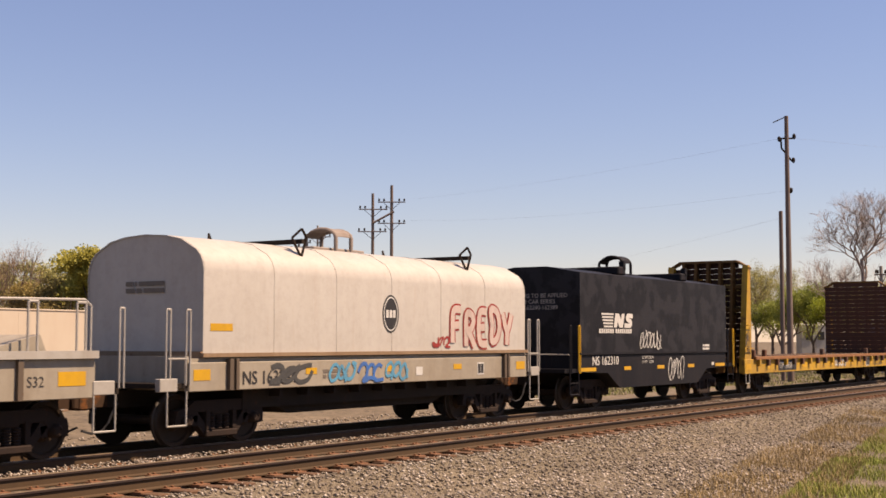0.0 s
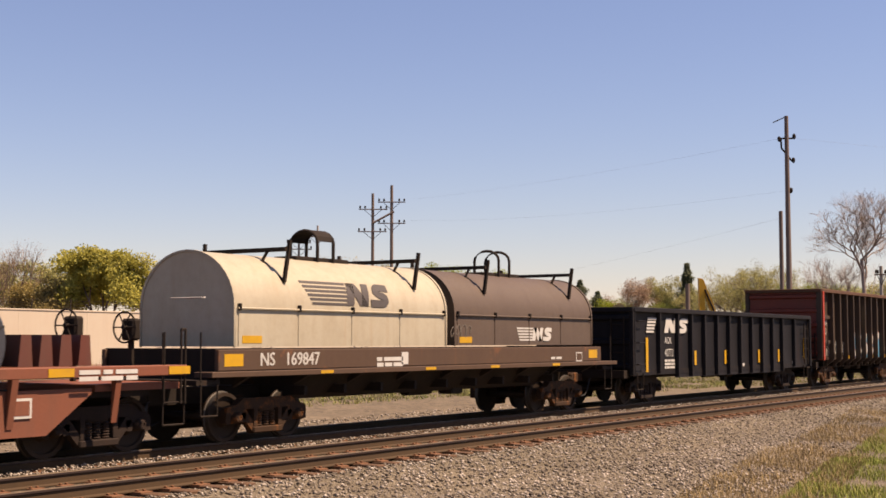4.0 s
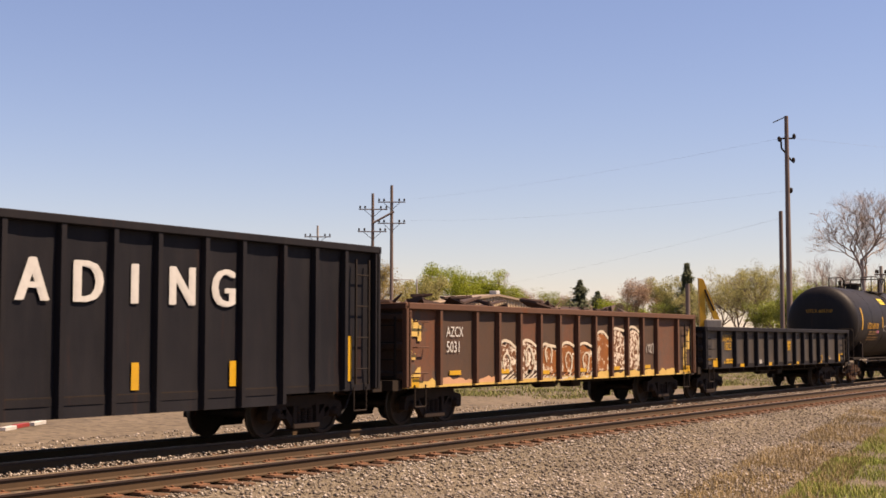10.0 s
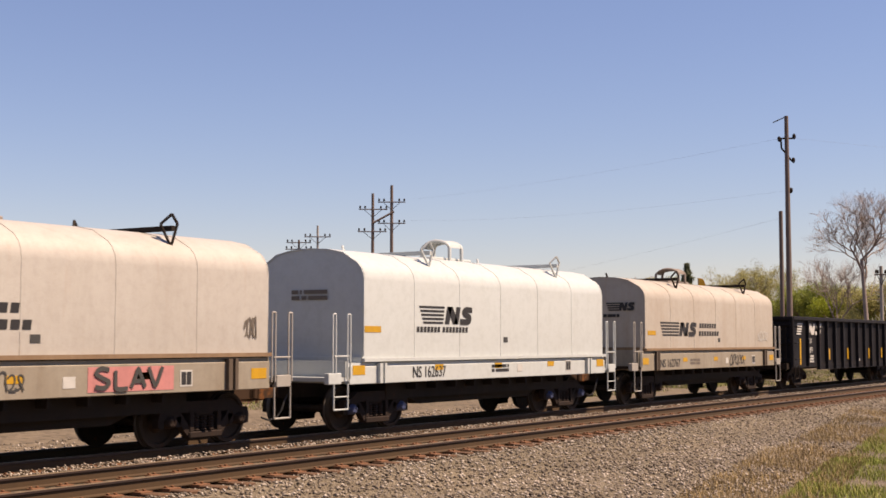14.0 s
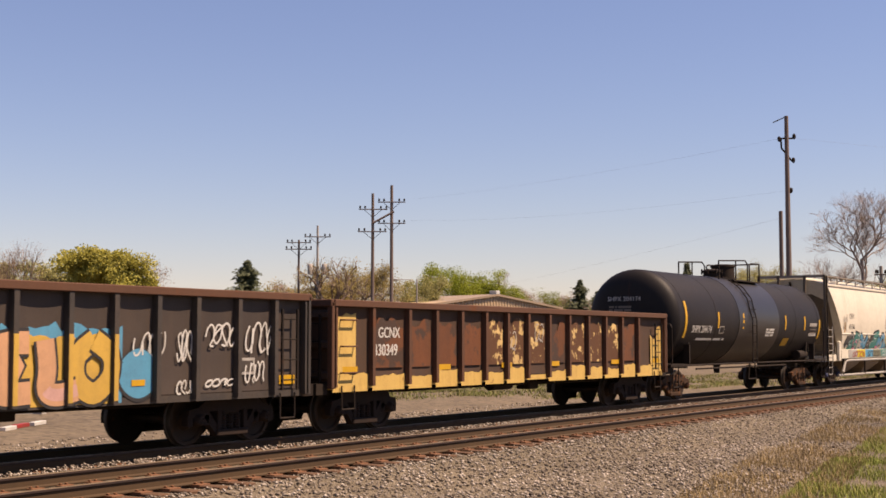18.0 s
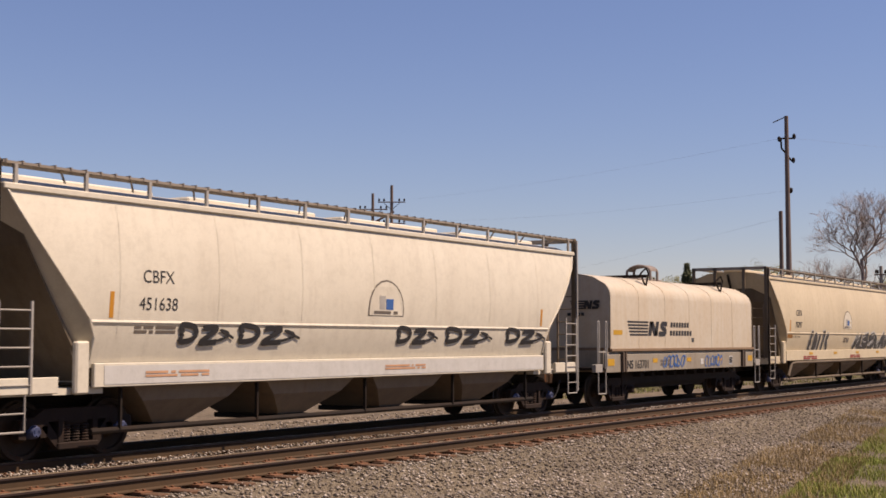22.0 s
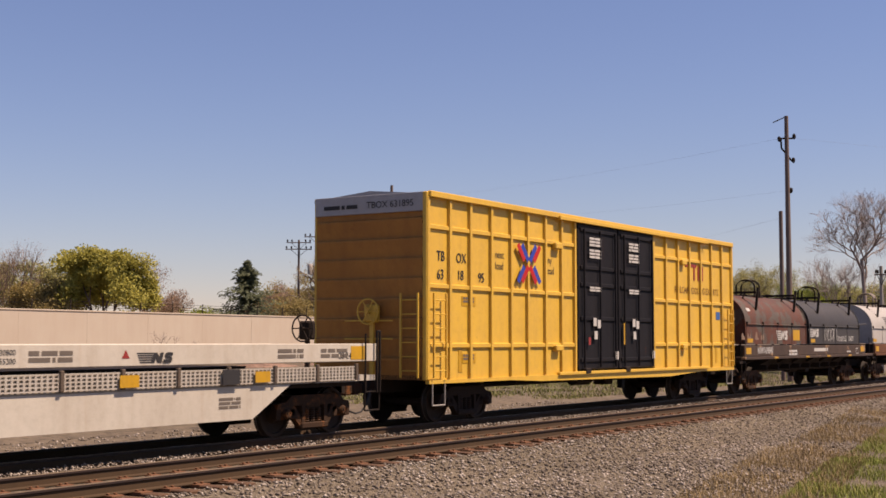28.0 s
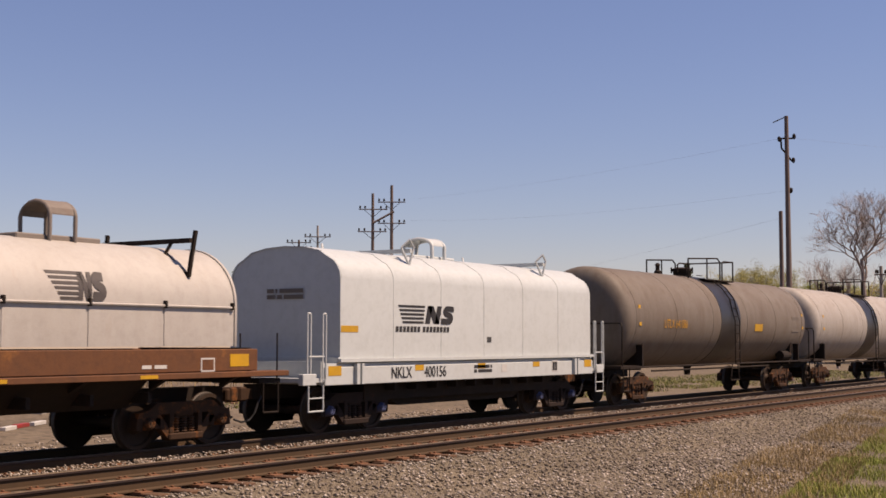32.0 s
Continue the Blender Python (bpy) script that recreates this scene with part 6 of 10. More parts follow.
def marks_4(car, half, a, b, w, fw):
    text(car, "NS", -half + 4.2, 0.80, 0.22, WHITE_MARK, w)
    text(car, "170070", -half + 5.02, 0.79, 0.22, WHITE_MARK, w)
    for x in (-half + 0.1, -half + 0.9, -half + 4.3, -half + 7.4, half - 6.6, half - 3.0, half - 0.45):
        plate(car, x, x + 0.5, 1.30, 1.43, YELLOW, fw)
    plate(car, half - 3.6, half - 3.2, 0.7, 1.0, WHITE_MARK, w, "data_panel")
    plate(car, half - 3.56, half - 3.24, 0.74, 0.96, RED_OXIDE, w, "data_panel", lift=0.01)
    for x in (-half + 3.0, -half + 7.6, -half + 9.2, half - 5.0):
        note(car, x, 1.02, 1.0, w, paint("faded_pale_print", (0.5, 0.33, 0.26), dirty=0.2))
    note(car, half - 2.4, 1.40, 1.3, fw)
    for i, x in enumerate((half - 3.0, half - 2.6, half - 2.2, half - 1.8)):
        part("cradle_bar", Shape().prism([(x, 1.45), (x + 0.28, 1.45), (x + 0.24, 1.95), (x + 0.05, 1.95)], "y", -0.9, 0.9), paint("dark_red_cradle", (0.15, 0.045, 0.03), dirty=0.4, rust=0.1), car)
    for i, x in enumerate((-half + 0.9, -half + 1.7)):
        part("cradle_bar", Shape().prism([(x, 1.3), (x + 0.8, 1.3), (x + 0.7, 1.9), (x + 0.1, 1.9)], "y", -1.1, 1.1), paint("dark_red_cradle", (0.15, 0.045, 0.03)), car)


open_coil("faded red open coil car loaded with four steel coils", 65.35, 82.2, (67.3, 80.7), RED_OXIDE, 69.0, 79.3, "", marks_4)
coil_load(69.50, 0.79, 1.78, True)
coil_load(71.57, 0.78, 1.70, True)
coil_load(75.87, 0.78, 1.74, True)
coil_load(78.26, 0.79, 1.66, False)


def marks_5(car, half, w):
    emblem(car, -half + 2.8, -half + 4.2, -half + 5.7, 2.57, 0.47, EMBLEM_INK, w, stripes=6)
    emblem(car, -half + 11.2, -half + 12.0, -half + 13.0, 1.86, 0.33, WHITE_MARK, w)
    plate(car, -half + 5.7, -half + 5.95, 1.36, 1.62, WHITE_MARK, lambda z: 1.46, "data_panel")
    scrawl(car, -half + 8.1, -half + 9.0, 1.95, 2.25, FADED_INK, 4, 31, 0.03, w)


round_hood_car("coil car with one cream and one brown barrel hood", 83.1, 98.45, (84.9, 96.9), [(0.6, 7.85, paint("yellowed_cream_hood", (0.58, 0.53, 0.42), (0.40, 0.32, 0.22), 0.32, 0.05, (0.42, 0.2, 0.08), streak=0.3, rough=0.5)), (8.15, 15.3, HOOD_BROWN)],
               paint("rust_brown_sill", (0.085, 0.048, 0.032), (0.13, 0.078, 0.048), 0.5, 0.35, (0.21, 0.09, 0.045), rough=0.75), "NS   169847", marks_5)


def marks_aok(number, dx=0.0):
    def go(car, half, step, w):
        for i in range(5):
            plate(car, -half + dx + 0.80 - i * 0.03, -half + dx + 1.42 - i * 0.05, 2.48 - i * 0.095, 2.54 - i * 0.095, WHITE_MARK, w, "emblem_stripe")
        emblem(car, 0, -half + dx + 2.05, -half + dx + 3.80, 2.10, 0.44, WHITE_MARK, w, stripes=0)
        text(car, "AOK", -half + dx + 2.02, 1.77, 0.21, WHITE_MARK, w, squeeze=0.85)
        text(car, number, -half + dx + 2.02, 1.39, 0.23, WHITE_MARK, w, squeeze=0.80)
        note(car, -half + dx + 2.02, 1.30, 0.8, w, n=3)
        for x in (-half + 1.05, half - 0.6):
            plate(car, x, x + 0.16, 0.95 if x < 0 else 1.2, 1.95, YELLOW, w)
        for f in (0.29, 0.45, 0.65, 0.78):
            plate(car, -half + 2 * half * f, -half + 2 * half * f + 0.16, 1.1, 1.55, YELLOW, w)
        for f in (0.55, 0.80, 0.88):
            plate(car, -half + 2 * half * f, -half + 2 * half * f + 0.25, 1.0, 1.1, WHITE_MARK, w, "data_panel")
    return go


gondola("black gondola with white marks and yellow strips", 100.4, 116.9, (102.3, 115.2), 0.88, 2.78, 13, BLACK, BLACK_RIB, BLACK_RIB, marks_aok("40773", 0.4), belly=0.14, ribs=rib_list(16.5, 1.9, 1.4, 9))


RIBS_TALL = [0, 1.54, 2.58, 3.59, 4.58, 5.51, 6.40, 7.40, 8.36, 9.45, 10.47, 12.20, 13.19]


def marks_7(car, half, step, w):
    text(car, "SHNX", -half + 0.42, 2.50, 0.23, WHITE_MARK, w)
    text(car, "100652", -half + 0.24, 2.13, 0.25, WHITE_MARK, w, squeeze=0.86)
    plate(car, -half + 5.66, -half + 6.28, 2.50, 3.44, paint("pale_mint_patch", (0.66, 0.72, 0.66), dirty=0.2), w, "painted_patch")
    at = RIBS_TALL
    for i in range(4, 9):
        a, b = -half + at[i] + 0.1, -half + at[i + 1] - 0.1
        jagged_field(car, a, b, 1.14, 2.32, SKY_INK, w, 700 + i, "graffiti_ground", 0.12, 0.1)
        sprayed_word(car, "EKSRT"[i - 4], a - 0.06, b + 0.06, 1.18, 2.22, WHITE_MARK, RED_INK, w, 0.26, "fat white sprayed letter with a dark red edge", 0.010)
        plate(car, a + 0.1, b - 0.3, 1.16, 1.27, YELLOW, w, lift=0.024)
    for a, b, sd in ((0.15, 1.0, 1), (1.1, 1.4, 2), (2.1, 2.6, 3), (3.1, 3.5, 4), (8.9, 9.3, 5)):
        scrawl(car, -half + step * a, -half + step * b, 1.25, 1.85, PALE_STEEL, 4, 100 + sd, 0.04, w)
    for f in (0.13, 0.30, 0.62, 0.77, 0.95):
        plate(car, -half + 2 * half * f, -half + 2 * half * f + 0.5, 1.12, 1.24, YELLOW, w)
    for z in (1.75, 2.75):
        part("stiffener", Shape().bevel_box(-half, -half + 1.54, -1.46, -1.36, z, z + 0.14, 0.01), BROWN, car)
        part("stiffener", Shape().bevel_box(half - 2.72, half - 0.99, -1.46, -1.36, z, z + 0.14, 0.01), BROWN, car)
    part("corner_patch", Shape().box(-half - 0.02, -half + 0.16, -1.63, -1.44, 1.1, 3.85), paint("bright_red_paint", (0.55, 0.07, 0.04), dirty=0.3, rust=0.05), car, "bright red repainted corner")


RED_END = paint("dark_red_end", (0.22, 0.04, 0.025), (0.12, 0.05, 0.035), 0.4, 0.1)
gondola("tall dark brown gondola with white graffiti letters and red ends", 118.43, 131.62, (120.6, 129.7), 1.12, 3.90, 12, BROWN, BROWN, RUST_TOP, marks_7, end=RED_END, feet=True, tall_ladder=True, rail_depth=0.2, ribs=RIBS_TALL)


def marks_8(car, half, step, w):
    plate(car, -half + 1.36, -half + 1.94, 2.31, 2.60, WHITE_MARK, w, "number_panel")
    text(car, "EMR", -half + 1.38, 2.35, 0.20, BLACK_MARK, w, squeeze=0.8, lift=0.012)
    plate(car, -half + 2.12, -half + 2.38, 2.31, 2.60, WHITE_MARK, w, "number_panel")
    text(car, "X", -half + 2.15, 2.35, 0.20, BLACK_MARK, w, lift=0.012)
    plate(car, -half + 1.36, -half + 1.94, 1.93, 2.21, WHITE_MARK, w, "number_panel")
    text(car, "086", -half + 1.40, 1.97, 0.20, BLACK_MARK, w, squeeze=0.8, lift=0.012)
    plate(car, 0.36, 1.14, 2.93, 3.40, BLACK_MARK, name="number_panel", face="end", end_x=-half - 0.10)
    text(car, "EMRX", 0.42, 3.21, 0.14, WHITE_MARK, face="end", end_x=-half - 0.107)
    text(car, "4086", 0.42, 2.99, 0.14, WHITE_MARK, face="end", end_x=-half - 0.107)
    for f in (0.05, 0.32, 0.53, 0.73, 0.93):
        plate(car, -half + 2 * half * f, -half + 2 * half * f + 0.14, 1.3, 1.85 if 0.1 < f < 0.9 else 2.2, YELLOW, w, slant=0.1)
    for f in (0.18, 0.40, 0.62, 0.66, 0.84):
        jagged_field(car, -half + 2 * half * f, -half + 2 * half * f + 0.5, 1.1, 1.5, paint("fresh_orange_touch_up", (0.56, 0.11, 0.035), (0.2, 0.06, 0.03), 0.4, 0.25, (0.3, 0.06, 0.025), scale=2), w, int(f * 100), "touch_up_patch", 0.22)
    scrawl(car, half - 2.6, half - 2.2, 1.35, 2.0, PALE_STEEL, 3, 8, 0.03, w)
    for f in (0.72, 0.79, 0.86):
        jagged_field(car, -half + 2 * half * f, -half + 2 * half * f + 0.28, 2.3, 3.15, paint("worn_cream_wash", (0.62, 0.40, 0.26), (0.3, 0.08, 0.03), 0.5, 0.5, (0.32, 0.065, 0.025), scale=3), w, int(f * 100), "worn_patch", 0.4)


gondola("tall rusty orange-red gondola with white number panels", 133.2, 149.35, (134.2, 147.9), 1.06, 3.64, 17, ORANGE_RED, ORANGE_RED, ORANGE_RED, marks_8, end=RED_END, feet=True, tall_ladder=True,
        ladder_mat=paint("red_ladder", (0.45, 0.07, 0.04)), panels={0: ORANGE}, wide_ribs=False, rail_depth=0.2, ribs=[0, 1.22, 2.02, 2.86, 3.66, 4.66, 5.42, 6.2, 7.14, 8.06, 8.94, 9.78, 10.58, 11.5, 12.2, 13.05, 14.1, 15.2, 16.15])


def marks_9(car, half, step, w):
    text(car, "46733", -half + 1.95, 1.53, 0.25, WHITE_MARK, w, squeeze=0.95)
    text(car, "IHB", -half + 2.36, 2.05, 0.21, WHITE_MARK, w, squeeze=0.85)
    note(car, -half + 2.0, 1.3, 1.0, w)
    for f in (0.11, 0.25, 0.36, 0.52, 0.65, 0.80, 0.93):
        plate(car, -half + 2 * half * f, -half + 2 * half * f + 0.5, 0.97, 1.1, YELLOW, w)
    plate(car, -half + 0.15, -half + 0.8, 0.85, 1.12, WHITE_MARK, w, "painted_patch")
    plate(car, half - 2.7, half - 2.35, 1.35, 1.75, paint("tan_panel", (0.45, 0.34, 0.2)), w, "data_panel")
    part("corner_gusset", Shape().bevel_box(-half + 0.5, -half + 1.05, -1.56, -1.44, 1.45, 2.2, 0.02), GREY_RIB, car)


MIXED = paint("mixed_rust_and_grey_side", (0.15, 0.066, 0.034), (0.085, 0.052, 0.034), 0.5, 0.30, (0.19, 0.07, 0.03), streak=0.35, rough=0.75, mottle=0.6, spots=(0.06, 0.034, 0.024), patch=(0.125, 0.092, 0.064), patch_at=0.55, scale=1.2)
gondola("low rusty brown gondola with grey ribs and yellow tabs", 150.2, 166.95, (151.9, 165.3), 0.88, 2.42, 15, MIXED, GREY_RIB, RUST_TOP, marks_9, panels={i: RUSTY for i in (2, 5, 8, 10)}, ribs=rib_list(16.75, 1.72, 1.46, 9))


def marks_10(car, half, step, w):
    for i, x in enumerate((-half + 3.04, -half + 4.00)):
        plate(car, x, x + 0.84, 2.18, 3.48, WHITE_MARK, w, "emblem_block")
        plate(car, x + 0.12, x + 0.74, 2.28, 3.38 if i == 0 else 2.3, WHITE_MARK if i else BLACK_MARK, w, "emblem_block", lift=0.010)
        plate(car, x + 0.18, x + 0.70, 2.33, 3.33, WHITE_MARK, w, "emblem_block", lift=0.013)
        plate(car, x + 0.26, x + 0.44, 2.45, 3.15, BLACK_MARK, w, "emblem_block", lift=0.016)
        plate(car, x + 0.44, x + 0.62, 2.74, 2.9, BLACK_MARK, w, "emblem_block", lift=0.016)
    for sign, x in zip("TRADING", (5.32, 6.22, 7.32, 8.38, 9.60, 10.48, 11.54)):
        for q, shift in enumerate((0.0, 0.05)):
            text(car, sign, -half + x + shift, 2.46, 0.66, WHITE_MARK, w, squeeze=0.92, bold=0.03, lift=0.006 + 0.005 * q)
    text(car, "ITFX", -half + 1.70, 1.97, 0.22, WHITE_MARK, w, squeeze=0.9)
    text(car, "212120", -half + 1.62, 1.60, 0.24, WHITE_MARK, w, squeeze=0.9, bold=0.01)
    for words, z in (("LD LMT 209500", 1.40), ("LT WT    76500", 1.24), ("CU FT     4400", 1.08)):
        text(car, words, -half + 1.66, z, 0.095, WHITE_MARK, w, squeeze=0.95)
    for f in (0.05, 0.252, 0.396, 0.588, 0.732, 0.942):
        z = 1.95 if f < 0.1 or f > 0.9 else 1.5
        plate(car, -half + 2 * half * f, -half + 2 * half * f + 0.17, 1.05, z, YELLOW, w)
    text(car, "ITFX", 0.0, 3.30, 0.14, WHITE_MARK, face="end", end_x=-half - 0.095)
    text(car, "212120", 0.0, 3.05, 0.14, WHITE_MARK, face="end", end_x=-half - 0.095)
    scrawl(car, -half + 5.9, -half + 6.6, 0.98, 1.4, paint("dim_chalk", (0.2, 0.19, 0.18)), 4, 12, 0.025, w)


gondola("tall glossy black gondola with large white capital letters", 167.65, 184.15, (169.0, 182.4), 0.88, 3.74, 13, BLACK, BLACK_RIB, BLACK_RIB, marks_10, belly=0.22, ribs=[0, 1.51, 2.96, 3.90, 4.89, 5.94, 7.04, 8.16, 9.24, 10.23, 11.37, 12.34, 13.49, 14.45, 15.4, 16.5])


def marks_11(car, half, step, w):
    text(car, "AZCX", -half + 1.66, 1.95, 0.23, WHITE_MARK, w, squeeze=0.8)
    text(car, "5031", -half + 1.66, 1.60, 0.25, WHITE_MARK, w, squeeze=0.85)
    at = rib_list(16.05, 1.3, 1.55, 10)
    flaked = paint("flaked_white_spray", (0.21, 0.085, 0.036), (0.10, 0.05, 0.03), 0.45, 0.2, streak=0.4, rough=0.75, scale=9.0, patch=(0.74, 0.66, 0.53), patch_at=0.49, mottle=0.4)
    orange = paint("rust_orange_spray", (0.36, 0.125, 0.038), (0.17, 0.07, 0.03), 0.55, 0.3, (0.22, 0.08, 0.03), streak=0.5, rough=0.75, scale=8.0, patch=(0.62, 0.52, 0.38), patch_at=0.55, mottle=0.5)
    chalk = paint("chalky_white_spray", (0.80, 0.74, 0.62), (0.50, 0.36, 0.22), 0.35, 0.12, (0.30, 0.12, 0.05), streak=0.4, rough=0.75, scale=4.0)
    tops = (1.88, 1.88, 1.80, 1.80, 1.80, 2.10, 2.22, 2.26)
    for i in range(3, 11):
        a, b, zt = -half + at[i] + 0.10, -half + at[i + 1] - 0.08, tops[i - 3]
        jagged_field(car, a, b, 1.05, zt, flaked if i in (3, 4, 9, 10) else orange, w, 500 + i, "graffiti_ground", 0.14, 0.16)
        # the painter's outline runs on from panel to panel; most of it has flaked away
        j = random.Random(700 + i)
        runs = [[(a, zt - 0.22 - j.uniform(0, 0.1)), (a + 0.18, zt - 0.03), (a + 0.5, zt + j.uniform(-0.06, 0.02)), (b - 0.04, zt - j.uniform(0.04, 0.2))]]
        if i in (3, 5, 6, 8):
            runs.append([(a + 0.05, zt - 0.4), (a + 0.1 + j.uniform(0, 0.1), zt - 0.65), (a + 0.03, 1.0)])
        if i in (4, 6, 7, 10):
            runs.append([(b - 0.06, zt - 0.3), (b - 0.16, 1.5), (b - j.uniform(0.05, 0.3), 1.22), (b - 0.3, 1.02)])
        if i < 8:
            x, z = a + j.uniform(0.25, 0.5), j.uniform(1.3, 1.5)
            runs.append([(x, z - 0.18), (x - 0.08, z + 0.1), (x + 0.1, z + 0.24), (x + 0.28, z + j.uniform(-0.1, 0.2)), (x + 0.22, z - 0.2)])
        for q, run in enumerate(runs):
            o = Shape()
            ribbon(o, smooth_path(run, False, 4), (0.07, 0.055, 0.05, 0.04)[q], w, 0.011 + 0.004 * q)
            part("graffiti_stroke", o, chalk, car, "chalky white sprayed stroke")
        if i < 8:
            jagged_field(car, a, b, 0.93, 1.20 if i < 5 else 1.06, chalk, w, 515 + i, "graffiti_ground", 0.22)
            for q in range(3):
                x = a + (b - a) * (0.22 + 0.28 * q)
                plate(car, x, x + 0.09, 0.95, 1.16, WORN_RUST if i < 5 else orange, w, "worn_patch", slant=0.5, lift=0.013)
    for i in range(13):
        if 3 <= i < 8:
            continue
        a, b = -half + at[i] + 0.08, -half + at[i + 1] - 0.08
        jagged_field(car, a, b, 0.90, 1.06, PEELED_LOW if i > 2 else (PEELED_LOW, PEACH_INK, PEACH_INK)[i], w, 530 + i, "sill_paint", 0.10)
    for x0, x1, z0, z1, q in ((0.12, 0.55, 1.95, 2.42, 550), (0.2, 0.42, 1.45, 1.72, 551), (0.15, 0.62, 1.08, 1.30, 552), (0.5, 0.64, 1.85, 2.3, 553)):
        jagged_field(car, -half + x0, -half + x1, z0, z1, PEELED_LOW, w, q, rough_=0.24)
    for x0, x1, z0, z1, q in ((15.35, 15.6, 1.1, 1.9, 554), (15.6, 15.9, 1.6, 2.3, 555)):
        jagged_field(car, -half + x0, -half + x1, z0, z1, PEELED_LOW, w, q, rough_=0.4)
    scrawl(car, half - 3.5, half - 3.0, 1.5, 1.8, PALE_STEEL, 3, 14, 0.03, w)
    for x, z in ((0.06, 0.86), (1.78, 1.09), (3.98, 1.08), (6.05, 1.02), (8.13, 1.04), (10.23, 1.05), (12.33, 1.06), (15.34, 0.9)):
        plate(car, -half + x, -half + x + 0.48, z, z + (0.19 if z < 0.95 else 0.10), YELLOW, w, lift=0.018)
    r = random.Random(5)
    for i in range(42):
        s = Shape()
        x, y, z = r.uniform(-half + 1.6, half - 1.6), r.uniform(-1.2, 1.1), 2.55 + r.uniform(0, 0.38)
        q = [Vector((r.uniform(-0.7, 0.7), r.uniform(-0.4, 0.4), r.uniform(-0.16, 0.20))) for _ in range(5)]
        s.add([(x + p.x, y + p.y, z + p.z) for p in q] + [(x + p.x, y + p.y, z + p.z - 0.05) for p in q],
              [(0, 1, 2), (0, 2, 3), (0, 3, 4), (5, 7, 6), (5, 8, 7), (5, 9, 8), (0, 5, 6, 1), (1, 6, 7, 2), (2, 7, 8, 3), (3, 8, 9, 4), (4, 9, 5, 0)])
        part("scrap_piece", s, paint("scrap_iron", (0.10, 0.055, 0.04), (0.05, 0.04, 0.035), 0.5, 0.4, rough=0.8), car)
    part("scrap_heap", Shape().loft([[(-half + 0.1, -1.4, 2.4), (-half + 0.1, 1.4, 2.4), (-half + 0.1, 0, 2.45)], [(0, -1.4, 2.45), (0, 1.4, 2.45), (0, 0, 2.72)],
                                     [(half - 0.1, -1.4, 2.4), (half - 0.1, 1.4, 2.4), (half - 0.1, 0, 2.45)]]), paint("scrap_iron", (0.1, 0.055, 0.04)), car)


WORN_RUST = paint("worn_rust_brown", (0.095, 0.050, 0.030), (0.055, 0.036, 0.025), 0.55, 0.25, (0.15, 0.055, 0.024), streak=0.4, rough=0.75, scale=1.6, mottle=0.5, spots=(0.04, 0.024, 0.017))
gondola("rusty scrap gondola covered in worn white graffiti", 185.25, 201.3, (187.0, 199.9), 0.86, 2.62, 14, WORN_RUST, RUST_TOP, RUST_TOP, marks_11, panels={i: RUSTY for i in (0, 4, 6, 12)}, ribs=rib_list(16.05, 1.3, 1.55, 10), sill_mat=PEELED_LOW)


def marks_12(car, half, step, w):
    text(car, "NSAX", -half + 1.70, 1.84, 0.24, YELLOW, w, squeeze=0.95)
    text(car, "1823", -half + 1.82, 1.56, 0.25, YELLOW, w, squeeze=0.95)
    # the maker's mark as plain shapes: a notched block, two rows of strokes and an underline
    for x, z, e in ((8.17, 1.60, 0.09), (8.27, 1.64, 0.06), (8.36, 1.60, 0.10)):
        plate(car, -half + x, -half + x + e, z, 1.87, YELLOW, w, "emblem_block", slant=0.08)
    for row, n in ((1.745, 6), (1.605, 5)):
        for i in range(n):
            plate(car, -half + 8.49 + i * 0.053, -half + 8.527 + i * 0.053, row, row + (0.12 if i in (0, 2, 4) else 0.09), YELLOW, w, "emblem_stripe")
    plate(car, -half + 8.15, -half + 8.78, 1.56, 1.585, YELLOW, w, "emblem_stripe")
    bars(car, -half + 8.17, 1.545, 0.6, 0.035, 1, YELLOW, w)
    for x, wd, z0, z1 in ((0.82, 0.5, 1.01, 1.22), (3.36, 0.44, 0.98, 1.08), (6.16, 0.47, 0.98, 1.09), (9.26, 0.5, 0.98, 1.08), (12.26, 0.42, 0.98, 1.06), (14.72, 0.5, 1.02, 1.26)):
        plate(car, -half + x, -half + x + wd, z0, z1, YELLOW, w)
    for x in (1.75, 4.98, 8.03, 11.14, 14.66):
        s = Shape()
        s.add(lay([(-half + x - 0.06, 1.15), (-half + x, 1.09), (-half + x + 0.06, 1.15), (-half + x, 1.21)], w, "side", 0, 0.05), [(0, 1, 2, 3)])
        part("reflector", s, YELLOW, car)
    bars(car, -half + 2.0, 1.26, 0.85, 0.06, 2, YELLOW, w)
    bars(car, -half + 0.35, 1.29, 0.9, 0.05, 1, YELLOW, w)
    for x0, x1, z0, z1 in ((12.31, 12.78, 1.25, 1.275), (12.31, 12.78, 1.09, 1.11), (12.31, 12.34, 1.11, 1.25), (12.75, 12.78, 1.11, 1.25), (12.53, 12.555, 1.11, 1.25), (12.34, 12.53, 1.17, 1.19)):
        plate(car, -half + x0, -half + x1, z0, z1, YELLOW, w, "data_panel")
    bars(car, -half + 13.34, 1.26, 0.4, 0.05, 2, YELLOW, w)
    plate(car, -half + 13.72, -half + 13.9, 1.13, 1.18, PALE_STEEL, w, "data_panel")
    plate(car, -half + 5.28, -half + 5.54, 1.06, 1.20, PALE_STEEL, w, "data_panel")
    bars(car, -half + 8.42, 1.0, 0.38, 0.025, 1, YELLOW, w)
    bars(car, -half + 14.75, 1.33, 1.1, 0.05, 1, YELLOW, w)


